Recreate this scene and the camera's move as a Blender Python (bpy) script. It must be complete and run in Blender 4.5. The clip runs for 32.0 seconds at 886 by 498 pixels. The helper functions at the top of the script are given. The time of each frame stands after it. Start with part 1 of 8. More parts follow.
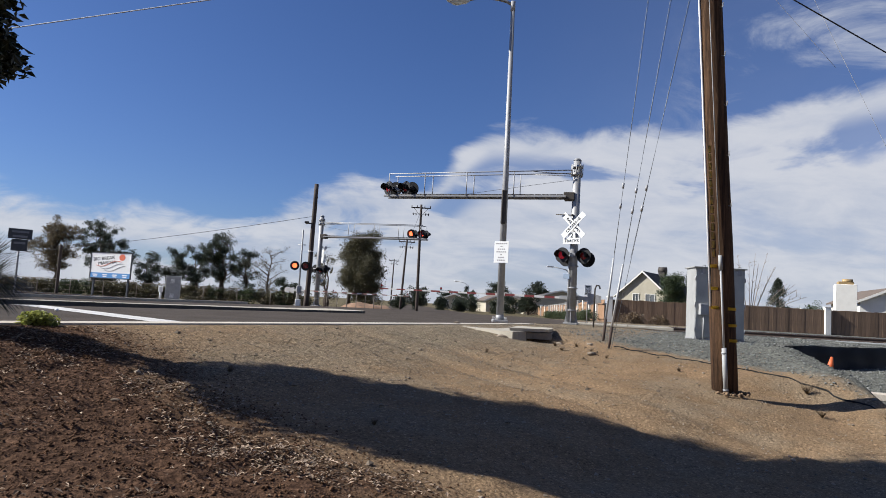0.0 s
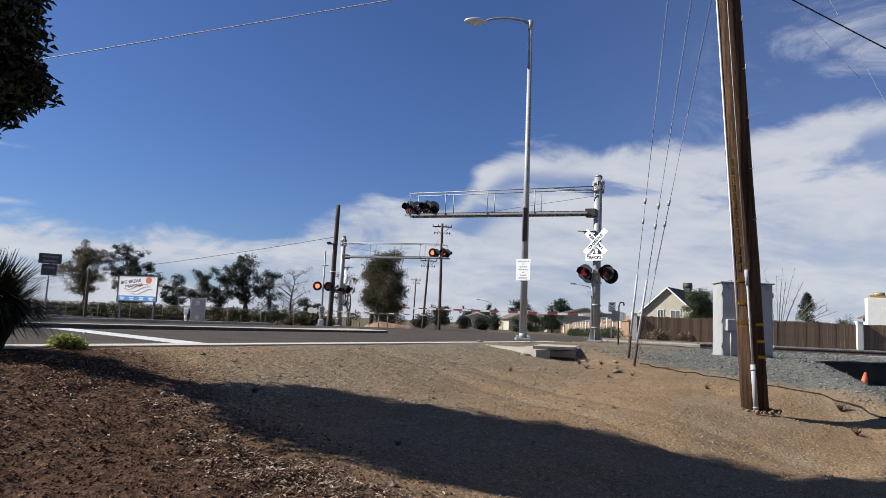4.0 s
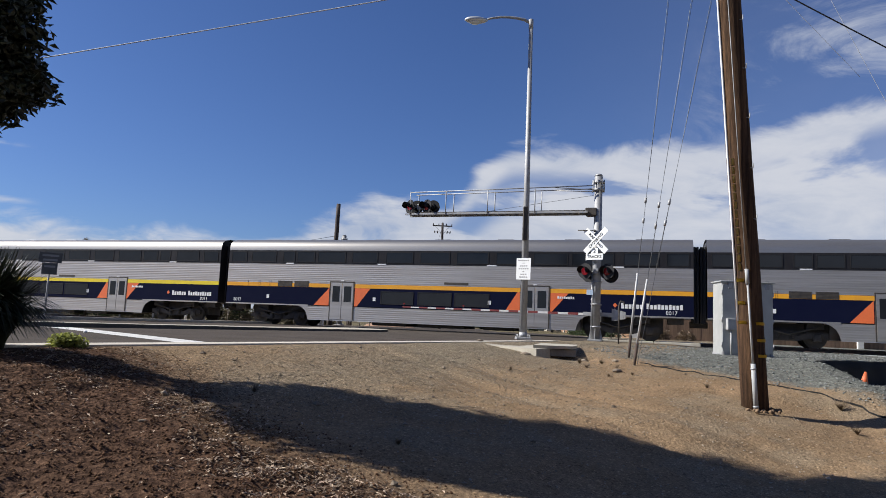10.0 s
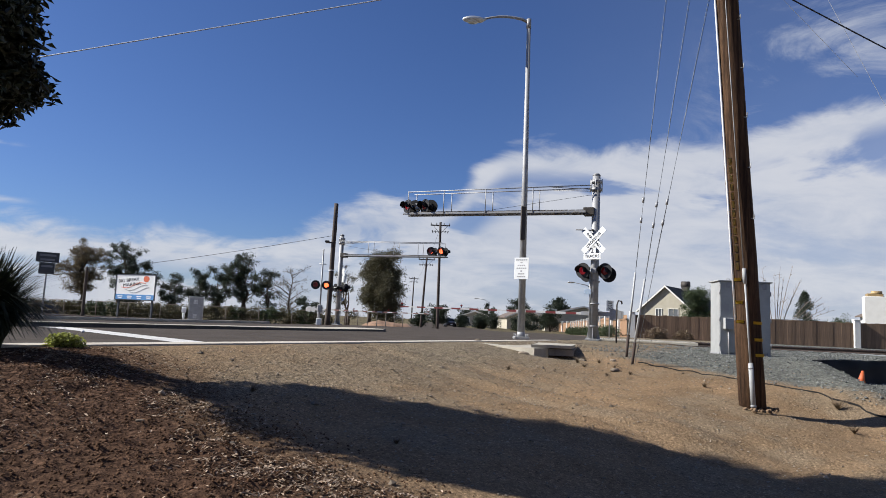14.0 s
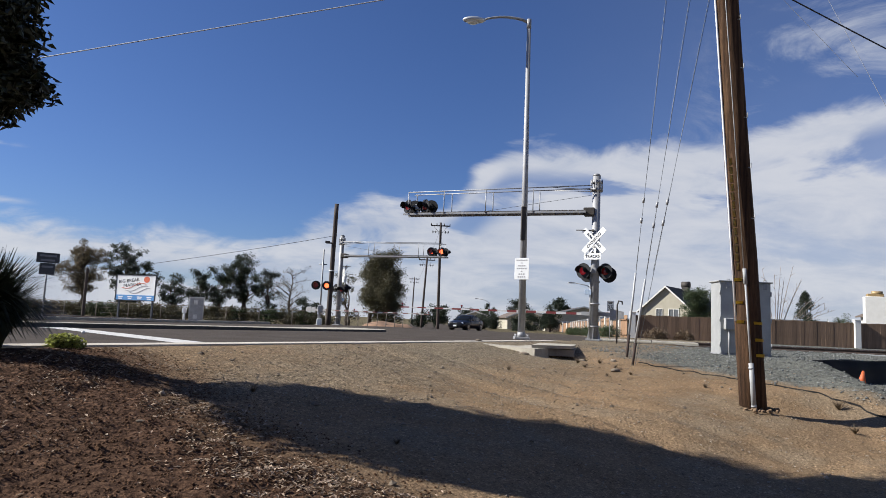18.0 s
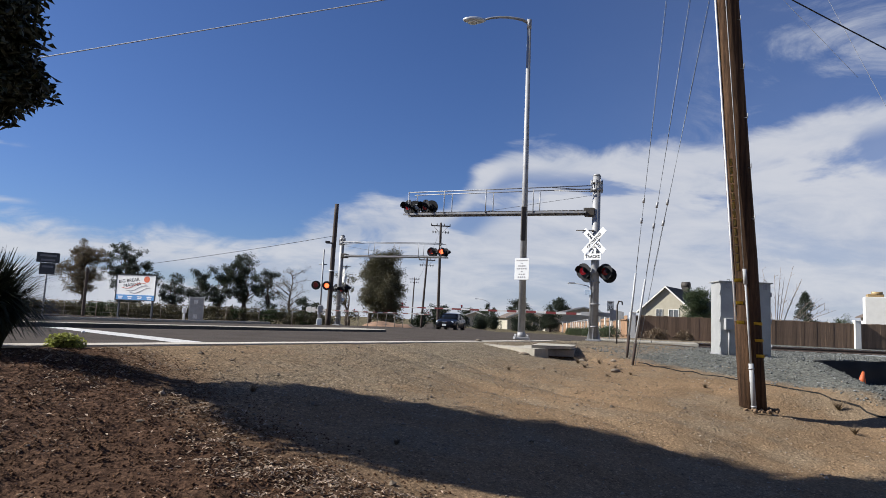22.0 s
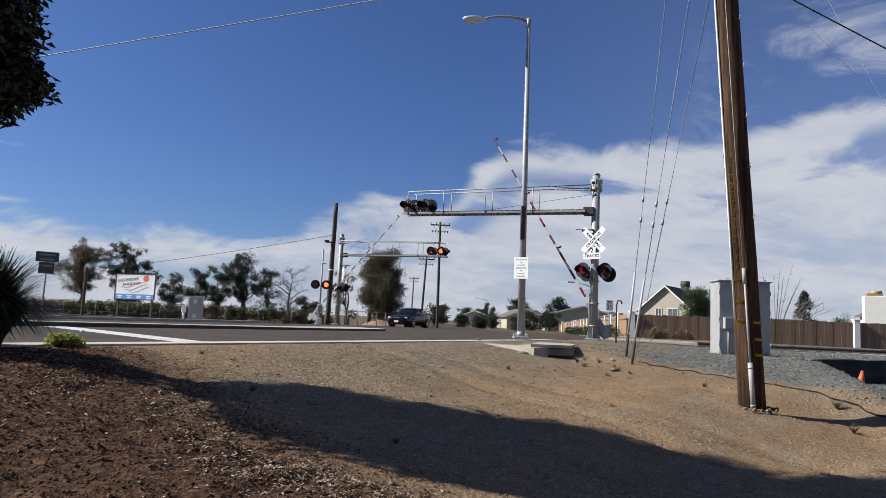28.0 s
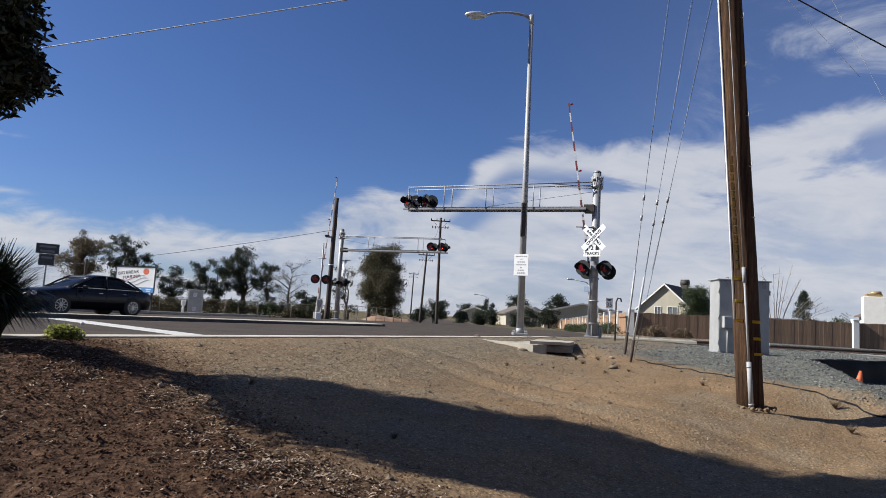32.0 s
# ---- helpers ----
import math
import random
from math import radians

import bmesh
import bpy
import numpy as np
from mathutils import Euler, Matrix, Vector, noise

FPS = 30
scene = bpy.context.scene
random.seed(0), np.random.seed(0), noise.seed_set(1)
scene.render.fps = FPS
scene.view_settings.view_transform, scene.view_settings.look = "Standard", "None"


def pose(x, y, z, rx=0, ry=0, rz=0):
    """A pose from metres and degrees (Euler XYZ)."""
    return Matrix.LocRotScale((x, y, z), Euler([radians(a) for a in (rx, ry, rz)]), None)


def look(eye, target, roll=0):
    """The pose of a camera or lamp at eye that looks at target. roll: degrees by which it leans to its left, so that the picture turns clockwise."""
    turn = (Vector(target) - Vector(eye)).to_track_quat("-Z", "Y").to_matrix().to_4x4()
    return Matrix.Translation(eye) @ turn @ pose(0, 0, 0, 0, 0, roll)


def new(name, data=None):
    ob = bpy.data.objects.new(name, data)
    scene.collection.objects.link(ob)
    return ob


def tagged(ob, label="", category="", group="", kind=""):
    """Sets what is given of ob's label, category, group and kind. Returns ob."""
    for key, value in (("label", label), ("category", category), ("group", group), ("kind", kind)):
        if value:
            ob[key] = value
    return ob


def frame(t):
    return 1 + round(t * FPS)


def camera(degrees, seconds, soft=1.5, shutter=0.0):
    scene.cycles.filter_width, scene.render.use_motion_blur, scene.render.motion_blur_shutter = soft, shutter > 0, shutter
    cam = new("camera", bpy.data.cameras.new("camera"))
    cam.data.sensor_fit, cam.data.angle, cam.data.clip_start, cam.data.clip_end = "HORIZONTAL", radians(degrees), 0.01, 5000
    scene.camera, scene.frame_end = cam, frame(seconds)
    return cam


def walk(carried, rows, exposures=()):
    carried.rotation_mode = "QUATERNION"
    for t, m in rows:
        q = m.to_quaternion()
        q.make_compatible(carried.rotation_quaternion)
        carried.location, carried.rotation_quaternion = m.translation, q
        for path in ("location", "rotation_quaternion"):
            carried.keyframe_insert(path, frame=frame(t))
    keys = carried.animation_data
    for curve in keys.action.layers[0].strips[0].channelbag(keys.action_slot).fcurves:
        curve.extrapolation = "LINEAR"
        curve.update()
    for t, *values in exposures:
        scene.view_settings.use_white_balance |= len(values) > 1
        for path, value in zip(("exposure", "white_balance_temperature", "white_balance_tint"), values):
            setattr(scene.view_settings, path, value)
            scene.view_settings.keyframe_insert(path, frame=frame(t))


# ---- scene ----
# the camera stands on the verge below the road and is held by hand
EYE = (0.0, 0.0, 1.6)
cam = camera(68.19, 32.0, soft=0.6)
PATH = [
    (0, -1.91, 4.79, -3.34), (0.5, -0.40, 6.10, -2.80), (1, -0.34, 6.08, -2.74), (1.5, -0.15, 6.11, -2.68), (2, -0.14, 6.21, -2.73),
    (2.5, -0.01, 6.18, -2.69), (3, 0.01, 6.40, -2.80), (3.5, -0.00, 6.32, -2.71), (5.5, 0.13, 6.32, -2.70), (6, 0.00, 6.33, -2.69),
    (6.5, 0.07, 6.39, -2.67), (7, -0.07, 6.25, -2.70), (7.5, 0.07, 6.36, -2.60), (8, 0.12, 6.38, -2.66), (8.5, 0.00, 6.24, -2.69),
    (9, 0.07, 6.32, -2.65), (9.5, 0.00, 6.33, -2.69), (10, 0.07, 6.24, -2.71), (10.5, 0.07, 6.25, -2.69), (11, 0.14, 6.39, -2.70),
    (11.5, 0.00, 6.30, -2.66), (12, -0.05, 6.18, -2.72), (12.5, 0.03, 6.33, -2.68), (13, -0.00, 6.26, -2.72), (13.5, 0.00, 6.19, -2.63),
    (14, -0.11, 6.21, -2.67), (14.5, -0.13, 6.26, -2.68), (16.5, -0.06, 6.21, -2.61), (17, -0.06, 6.21, -2.61), (17.5, -0.08, 6.25, -2.69),
    (18, -0.08, 6.24, -2.64), (18.5, 0.00, 6.26, -2.66), (19, -0.07, 6.25, -2.69), (19.5, -0.07, 6.25, -2.69), (20, -0.13, 6.19, -2.64),
    (20.5, -0.03, 6.26, -2.71), (21, -0.13, 6.18, -2.68), (21.5, 0.00, 6.19, -2.63), (22, -0.08, 6.25, -2.69), (22.5, 0.08, 6.21, -2.61),
    (23, 0.07, 6.24, -2.66), (23.5, -0.07, 6.23, -2.64), (24, 0.07, 6.30, -2.61), (24.5, -0.17, 6.18, -2.70), (25, -0.07, 6.19, -2.66),
    (25.5, -0.13, 6.23, -2.61), (27.5, -0.08, 6.25, -2.66), (28, -0.13, 6.18, -2.68), (28.5, -0.09, 6.18, -2.69), (29, -0.08, 6.14, -2.64),
    (29.5, -0.13, 6.20, -2.66), (30, -0.13, 6.18, -2.68), (30.5, -0.11, 6.18, -2.70), (31, -0.13, 6.20, -2.65), (31.5, -0.07, 6.33, -2.69),
    (32, -0.18, 5.83, -3.28),
]
walk(cam, [(t, pose(*EYE, 90 + p, r, y)) for t, y, p, r in PATH], exposures=[(0.0, 0.66), (14.0, 0.66), (30.0, 0.6), (32.0, 0.6)])

# daylight: a low sun ahead and to one side, blue sky with a bank of thin cloud
SUN_AZ, SUN_EL = 272.0, 36.0      # degrees, clockwise from +y
world = bpy.data.worlds.new("sky")
scene.world = world
world.use_nodes = True


def build_sky():
    nt = world.node_tree
    nt.nodes.clear()
    n, l = nt.nodes.new, nt.links.new
    out, bg = n("ShaderNodeOutputWorld"), n("ShaderNodeBackground")
    sky = n("ShaderNodeTexSky")
    sky.sky_type, sky.sun_disc = "NISHITA", False
    sky.sun_elevation, sky.sun_rotation = radians(SUN_EL), radians(SUN_AZ)
    sky.altitude, sky.air_density, sky.dust_density, sky.ozone_density = 0, 1.0, 0.3, 3.0
    co = n("ShaderNodeTexCoord")
    sep = n("ShaderNodeSeparateXYZ")
    l(co.outputs["Generated"], sep.inputs[0])

    def math_node(op, a, b=None, clamp=False):
        m = n("ShaderNodeMath")
        m.operation, m.use_clamp = op, clamp
        for i, v in enumerate((a, b)):
            if v is None:
                continue
            if hasattr(v, "links"):
                l(v, m.inputs[i])
            else:
                m.inputs[i].default_value = v
        return m.outputs[0]

    def ramp(v, lo, hi):
        m = n("ShaderNodeMapRange")
        m.interpolation_type = "SMOOTHSTEP"
        l(v, m.inputs[0])
        m.inputs[1].default_value, m.inputs[2].default_value = lo, hi
        return m.outputs[0]

    # a flat cloud sheet: the direction divided by its height
    up = math_node("MAXIMUM", sep.outputs[2], 0.02)
    lift = math_node("ADD", up, 0.30)
    cx, cy = math_node("DIVIDE", sep.outputs[0], lift), math_node("DIVIDE", sep.outputs[1], lift)
    comb = n("ShaderNodeCombineXYZ")
    l(cx, comb.inputs[0]), l(cy, comb.inputs[1])

    def clouds(scale, detail, rough, dist, off):
        mp = n("ShaderNodeMapping")
        mp.inputs["Location"].default_value = off
        mp.inputs["Rotation"].default_value = (0, 0, radians(24))
        mp.inputs["Scale"].default_value = (scale, scale * 1.25, 1)
        l(comb.outputs[0], mp.inputs[0])
        t = n("ShaderNodeTexNoise")
        l(mp.outputs[0], t.inputs["Vector"])
        t.inputs["Scale"].default_value, t.inputs["Detail"].default_value = 1.0, detail
        t.inputs["Roughness"].default_value, t.inputs["Distortion"].default_value = rough, dist
        return t.outputs[0]

    big = clouds(1.5, 8, 0.58, 0.5, (3.1, 1.2, 0))
    fine = clouds(4.4, 7, 0.6, 0.7, (7.7, 4.1, 0))
    mixn = math_node("ADD", math_node("MULTIPLY", big, 0.6), math_node("MULTIPLY", fine, 0.4))
    # the bank lies low in the sky and climbs in steps towards +x
    sx, sz = sep.outputs[0], sep.outputs[2]
    top = math_node("ADD", 0.098, math_node("MULTIPLY", ramp(sx, -0.29, -0.10), 0.082))
    top = math_node("ADD", top, math_node("MULTIPLY", ramp(sx, -0.02, 0.10), 0.085))
    top = math_node("ADD", top, math_node("MULTIPLY", ramp(sx, 0.36, 0.58), 0.045))
    depth = math_node("SUBTRACT", top, sz)
    ragged = math_node("MULTIPLY", math_node("SUBTRACT", mixn, 0.5), 0.16)
    mask = ramp(math_node("ADD", depth, ragged), -0.014, 0.022)
    # long blue rents below the upper edge, and thinner places lower down
    rent = math_node("MULTIPLY", ramp(clouds(2.1, 6, 0.55, 0.6, (5.2, 2.7, 0)), 0.50, 0.62), math_node("MULTIPLY", ramp(depth, 0.025, 0.055), ramp(depth, 0.12, 0.075)))
    thin = math_node("MULTIPLY", ramp(big, 0.50, 0.36), 0.22)
    mask = math_node("MULTIPLY", mask, math_node("SUBTRACT", 1.0, math_node("MAXIMUM", math_node("MULTIPLY", rent, 0.75), thin)))
    # torn wisps above the bank
    veil = math_node("MULTIPLY", ramp(clouds(2.9, 9, 0.66, 1.1, (1.3, 9.4, 0)), 0.45, 0.72), math_node("MULTIPLY", ramp(sx, 0.30, 0.42), ramp(depth, -0.30, -0.05)))
    mask = math_node("MAXIMUM", mask, math_node("ADD", math_node("MULTIPLY", veil, 0.75), math_node("MULTIPLY", ramp(sx, 0.0, 0.45), 0.07)))
    for height, far, size in ((0.196, -0.53, 0.005), (0.127, -0.525, 0.006)):
        puff = math_node("ADD", math_node("SUBTRACT", size, math_node("ABSOLUTE", math_node("SUBTRACT", sz, height))), math_node("MULTIPLY", math_node("SUBTRACT", fine, 0.5), 0.02))
        mask = math_node("MAXIMUM", mask, math_node("MULTIPLY", ramp(puff, 0.0, 0.008), math_node("MULTIPLY", ramp(sx, far, far - 0.05), 0.7)))
    mask = math_node("MULTIPLY", mask, 0.92)
    tone = n("ShaderNodeMixRGB")
    l(ramp(mixn, 0.36, 0.62), tone.inputs[0])
    tone.inputs[1].default_value, tone.inputs[2].default_value = (7.9, 8.7, 10.5, 1), (10.8, 11.1, 12.0, 1)
    mix = n("ShaderNodeMixRGB")
    tint = n("ShaderNodeMixRGB")
    tint.blend_type = "MULTIPLY"
    tint.inputs[0].default_value, tint.inputs[2].default_value = 1.0, (0.82, 1.03, 1.55, 1)
    l(sky.outputs[0], tint.inputs[1])
    l(mask, mix.inputs[0]), l(tint.outputs[0], mix.inputs[1]), l(tone.outputs[0], mix.inputs[2])
    l(mix.outputs[0], bg.inputs[0])
    bg.inputs[1].default_value = 0.0386
    l(bg.outputs[0], out.inputs[0])


build_sky()
sun = new("sun", bpy.data.lights.new("sun", "SUN"))
sun.data.energy, sun.data.angle, sun.data.color = 5.0, radians(0.6), (1.0, 0.98, 0.945)
_a, _e = radians(SUN_AZ), radians(SUN_EL)
sun.matrix_world = look((0, 0, 0), (-math.sin(_a) * math.cos(_e), -math.cos(_a) * math.cos(_e), -math.sin(_e)))

# ---- kit ----
def part(name, bm, material, parent=None, label="", smooth=False):
    me = bpy.data.meshes.new(name)
    if smooth:
        for f in bm.faces:
            f.smooth = True
    bm.to_mesh(me)
    bm.free()
    for m in (material if isinstance(material, (list, tuple)) else [material]):
        me.materials.append(m)
    ob = new(name, me)
    if parent is not None:
        ob.parent = parent
    if label:
        ob["label"] = label
    return ob


def empty(name, m, label, category, group="", kind=""):
    ob = new(name)
    ob.empty_display_size = 0.2
    ob.matrix_basis = m
    return tagged(ob, label, category, group, kind)


def box(bm, c, s, m=None, mi=0, bevel=0.0):
    """A box of size s centred at c, turned by m about c."""
    mm = Matrix.Translation(c) @ (m or Matrix()) @ Matrix.Diagonal((*s, 1))
    r = bmesh.ops.create_cube(bm, size=1.0, matrix=mm)
    vs = r["verts"]
    fs = {f for v in vs for f in v.link_faces}
    for f in fs:
        f.material_index = mi
    if bevel:
        es = list({e for v in vs for e in v.link_edges})
        bmesh.ops.bevel(bm, geom=es, offset=bevel, segments=1, affect="EDGES", profile=0.5)
    return bm


def bar(bm, a, b, r0, r1=None, n=8, mi=0, caps=True):
    """A round bar from a to b."""
    a, b = Vector(a), Vector(b)
    d = b - a
    m = Matrix.Translation((a + b) / 2) @ d.to_track_quat("Z", "Y").to_matrix().to_4x4()
    before = len(bm.faces)
    r = bmesh.ops.create_cone(bm, cap_ends=caps, segments=n, radius1=r0, radius2=r0 if r1 is None else r1, depth=d.length, matrix=m)
    for f in {f for v in r["verts"] for f in v.link_faces}:
        f.material_index = mi
        f.smooth = len(f.verts) == 4
    return bm


def tube(bm, pts, r, n=6, mi=0):
    """A bent round bar along pts; r is one radius or one per point."""
    pts = [Vector(p) for p in pts]
    rs = r if isinstance(r, (list, tuple)) else [r] * len(pts)
    rings = []
    side = None
    for i, p in enumerate(pts):
        d = (pts[min(i + 1, len(pts) - 1)] - pts[max(i - 1, 0)]).normalized()
        if side is None:
            side = d.orthogonal().normalized()
        side = (side - d * side.dot(d)).normalized()
        up = d.cross(side)
        rings.append([bm.verts.new(p + (side * math.cos(2 * math.pi * k / n) + up * math.sin(2 * math.pi * k / n)) * rs[i]) for k in range(n)])
    for a, b in zip(rings, rings[1:]):
        for k in range(n):
            f = bm.faces.new((a[k], a[(k + 1) % n], b[(k + 1) % n], b[k]))
            f.smooth, f.material_index = True, mi
    for ring, flip in ((rings[0], True), (rings[-1], False)):
        f = bm.faces.new(ring[::-1] if flip else ring)
        f.material_index = mi
    return bm


def prism(bm, prof, x0, x1, axis="x", mi=0, caps=True):
    """A closed outline of (a, b) pairs drawn out from x0 to x1. axis x: (y, z); axis y: (x, z); axis z: (x, y)."""
    def at(t, a, b):
        return (t, a, b) if axis == "x" else (a, t, b) if axis == "y" else (a, b, t)
    v0 = [bm.verts.new(at(x0, a, b)) for a, b in prof]
    v1 = [bm.verts.new(at(x1, a, b)) for a, b in prof]
    n = len(prof)
    for i in range(n):
        f = bm.faces.new((v0[i], v0[(i + 1) % n], v1[(i + 1) % n], v1[i]))
        f.material_index = mi
    if caps:
        for v in (v0[::-1], v1):
            bm.faces.new(v).material_index = mi
    return bm


def sheet(bm, prof, x0, x1, mi=0):
    """An open outline of (y, z) pairs drawn out along x."""
    v0 = [bm.verts.new((x0, a, b)) for a, b in prof]
    v1 = [bm.verts.new((x1, a, b)) for a, b in prof]
    for i in range(len(prof) - 1):
        bm.faces.new((v0[i], v1[i], v1[i + 1], v0[i + 1])).material_index = mi
    return bm


def poly(bm, pts, mi=0):
    f = bm.faces.new([bm.verts.new(p) for p in pts])
    f.material_index = mi
    return bm


def disc(bm, c, d, r, depth, n=16, mi=0):
    """A short drum centred at c with its axis along d."""
    c, d = Vector(c), Vector(d).normalized()
    return bar(bm, c - d * depth / 2, c + d * depth / 2, r, n=n, mi=mi)


def clean(bm):
    bmesh.ops.recalc_face_normals(bm, faces=bm.faces)
    return bm


def words(name, text, size, m, material, parent, depth=0.004, label="", align="CENTER", stretch=1.0):
    """Raised lettering in the built-in font, turned into a mesh; it reads along +x, up +y of m."""
    cu = bpy.data.curves.new(name, "FONT")
    cu.body, cu.size, cu.extrude, cu.align_x, cu.align_y = text, size, depth, align, "CENTER"
    tmp = bpy.data.objects.new("tmp", cu)
    scene.collection.objects.link(tmp)
    me = bpy.data.meshes.new_from_object(tmp.evaluated_get(bpy.context.evaluated_depsgraph_get()))
    bpy.data.objects.remove(tmp)
    bpy.data.curves.remove(cu)
    me.name = name
    me.transform(m @ Matrix.Diagonal((stretch, 1, 1, 1)))
    me.materials.clear()
    me.materials.append(material)
    ob = new(name, me)
    ob.parent = parent
    if label:
        ob["label"] = label
    return ob


# ---- materials ----
def mat(name, col, rough=0.6, metal=0.0, col2=None, scale=3.0, amount=0.5, grain=40.0, grain_amt=0.12, bump=0.15, spec=0.5, stretch=(1, 1, 1), emit=0.0, island=0.0, coat=0.0, rvar=0.1):
    """A surface whose colour drifts towards col2 in patches, with fine grain and relief."""
    m = bpy.data.materials.new(name)
    m.use_nodes = True
    nt = m.node_tree
    b = nt.nodes["Principled BSDF"]
    n, l = nt.nodes.new, nt.links.new
    b.inputs["Roughness"].default_value, b.inputs["Metallic"].default_value = rough, metal
    b.inputs["Specular IOR Level"].default_value = spec
    b.inputs["Coat Weight"].default_value = coat
    if col2 is None:
        col2 = tuple(c * 0.72 for c in col)
    co, mp = n("ShaderNodeTexCoord"), n("ShaderNodeMapping")
    mp.inputs["Scale"].default_value = stretch
    l(co.outputs["Object"], mp.inputs[0])
    t1, t2 = n("ShaderNodeTexNoise"), n("ShaderNodeTexNoise")
    for t, s, d in ((t1, scale, 5), (t2, grain, 3)):
        l(mp.outputs[0], t.inputs["Vector"])
        t.inputs["Scale"].default_value, t.inputs["Detail"].default_value = s, d
    r1 = n("ShaderNodeMapRange")
    r1.inputs[1].default_value, r1.inputs[2].default_value, r1.inputs[4].default_value = 0.35, 0.68, amount
    l(t1.outputs[0], r1.inputs[0])
    mx = n("ShaderNodeMixRGB")
    mx.inputs[1].default_value, mx.inputs[2].default_value = (*col, 1), (*col2, 1)
    l(r1.outputs[0], mx.inputs[0])
    r2 = n("ShaderNodeMapRange")
    r2.inputs[1].default_value, r2.inputs[2].default_value = 0.25, 0.75
    r2.inputs[3].default_value, r2.inputs[4].default_value = 1 - grain_amt, 1 + grain_amt
    l(t2.outputs[0], r2.inputs[0])
    mu = n("ShaderNodeMixRGB")
    mu.blend_type = "MULTIPLY"
    mu.inputs[0].default_value = 1.0
    l(mx.outputs[0], mu.inputs[1]), l(r2.outputs[0], mu.inputs[2])
    colour = mu.outputs[0]
    if island:
        oi, ge = n("ShaderNodeObjectInfo"), n("ShaderNodeNewGeometry")
        ad, fr = n("ShaderNodeMath"), n("ShaderNodeMath")
        fr.operation = "FRACT"
        l(oi.outputs["Random"], ad.inputs[0]), l(ge.outputs["Random Per Island"], ad.inputs[1]), l(ad.outputs[0], fr.inputs[0])
        r3 = n("ShaderNodeMapRange")
        r3.inputs[3].default_value, r3.inputs[4].default_value = 1 - island, 1 + island
        l(fr.outputs[0], r3.inputs[0])
        m3 = n("ShaderNodeMixRGB")
        m3.blend_type = "MULTIPLY"
        m3.inputs[0].default_value = 1.0
        l(colour, m3.inputs[1]), l(r3.outputs[0], m3.inputs[2])
        colour = m3.outputs[0]
    l(colour, b.inputs["Base Color"])
    rr = n("ShaderNodeMapRange")
    rr.inputs[3].default_value, rr.inputs[4].default_value = max(0.02, rough - rvar), min(1, rough + rvar)
    l(t1.outputs[0], rr.inputs[0]), l(rr.outputs[0], b.inputs["Roughness"])
    if bump:
        bp = n("ShaderNodeBump")
        bp.inputs["Strength"].default_value, bp.inputs["Distance"].default_value = bump, 0.01
        l(t2.outputs[0], bp.inputs["Height"]), l(bp.outputs[0], b.inputs["Normal"])
    if emit:
        b.inputs["Emission Color"].default_value = (*col, 1)
        b.inputs["Emission Strength"].default_value = emit
    return m


def leaf_mat(name, col, col2, trans=0.35):
    m = mat(name, col, 0.55, col2=col2, scale=1.2, amount=0.8, grain=9, grain_amt=0.25, bump=0, island=0.3)
    nt = m.node_tree
    b = nt.nodes["Principled BSDF"]
    tr, mx = nt.nodes.new("ShaderNodeBsdfTranslucent"), nt.nodes.new("ShaderNodeMixShader")
    src = b.inputs["Base Color"].links[0].from_socket
    nt.links.new(src, tr.inputs[0])
    mx.inputs[0].default_value = trans
    nt.links.new(b.outputs[0], mx.inputs[1]), nt.links.new(tr.outputs[0], mx.inputs[2])
    nt.links.new(mx.outputs[0], nt.nodes["Material Output"].inputs[0])
    return m


GALV = mat("galvanised_steel", (0.34, 0.34, 0.34), 0.6, 0.35, (0.27, 0.265, 0.255), 6, 0.7, 60, 0.08, 0.06)
ALU = mat("painted_aluminium", (0.62, 0.63, 0.63), 0.42, 0.55, (0.5, 0.51, 0.51), 4, 0.6, 50, 0.05, 0.05)
CABINET = mat("brushed_cabinet", (0.40, 0.40, 0.38), 0.5, 0.2, (0.32, 0.32, 0.305), 3, 0.8, 40, 0.06, 0.05)
WOODPOLE = mat("weathered_pole", (0.105, 0.058, 0.031), 0.9, 0, (0.024, 0.014, 0.009), 2.6, 1.0, 26, 0.5, 0.9, spec=0.15, stretch=(9, 9, 0.3))
DARKPOLE = mat("creosote_pole", (0.07, 0.05, 0.04), 0.85, 0, (0.035, 0.026, 0.02), 3, 0.9, 30, 0.3, 0.4, stretch=(6, 6, 0.4))
CONCRETE = mat("concrete", (0.4140, 0.3720, 0.2964), 0.85, 0, (0.2970, 0.2681, 0.2106), 2.5, 0.8, 45, 0.12, 0.25)
PALE_CONCRETE = mat("pale_concrete", (0.53, 0.475, 0.40), 0.85, 0, (0.39, 0.345, 0.285), 2.0, 0.9, 45, 0.18, 0.25, spec=0.2)
KERB_DARK = mat("dark_concrete", (0.13, 0.12, 0.11), 0.85, 0, (0.07, 0.065, 0.06), 2.0, 0.9, 30, 0.2, 0.2)
ASPHALT = mat("asphalt", (0.078, 0.065, 0.054), 0.92, 0, (0.058, 0.048, 0.040), 0.9, 0.8, 130, 0.4, 0.35, spec=0.06)
ROADPAINT = mat("worn_road_paint", (0.62, 0.6, 0.56), 0.75, 0, (0.40, 0.39, 0.36), 4, 0.8, 60, 0.2, 0.2)
WHITE = mat("white_sheet", (0.80, 0.80, 0.78), 0.4, 0, (0.7, 0.7, 0.67), 3, 0.5, 40, 0.03, 0.03)
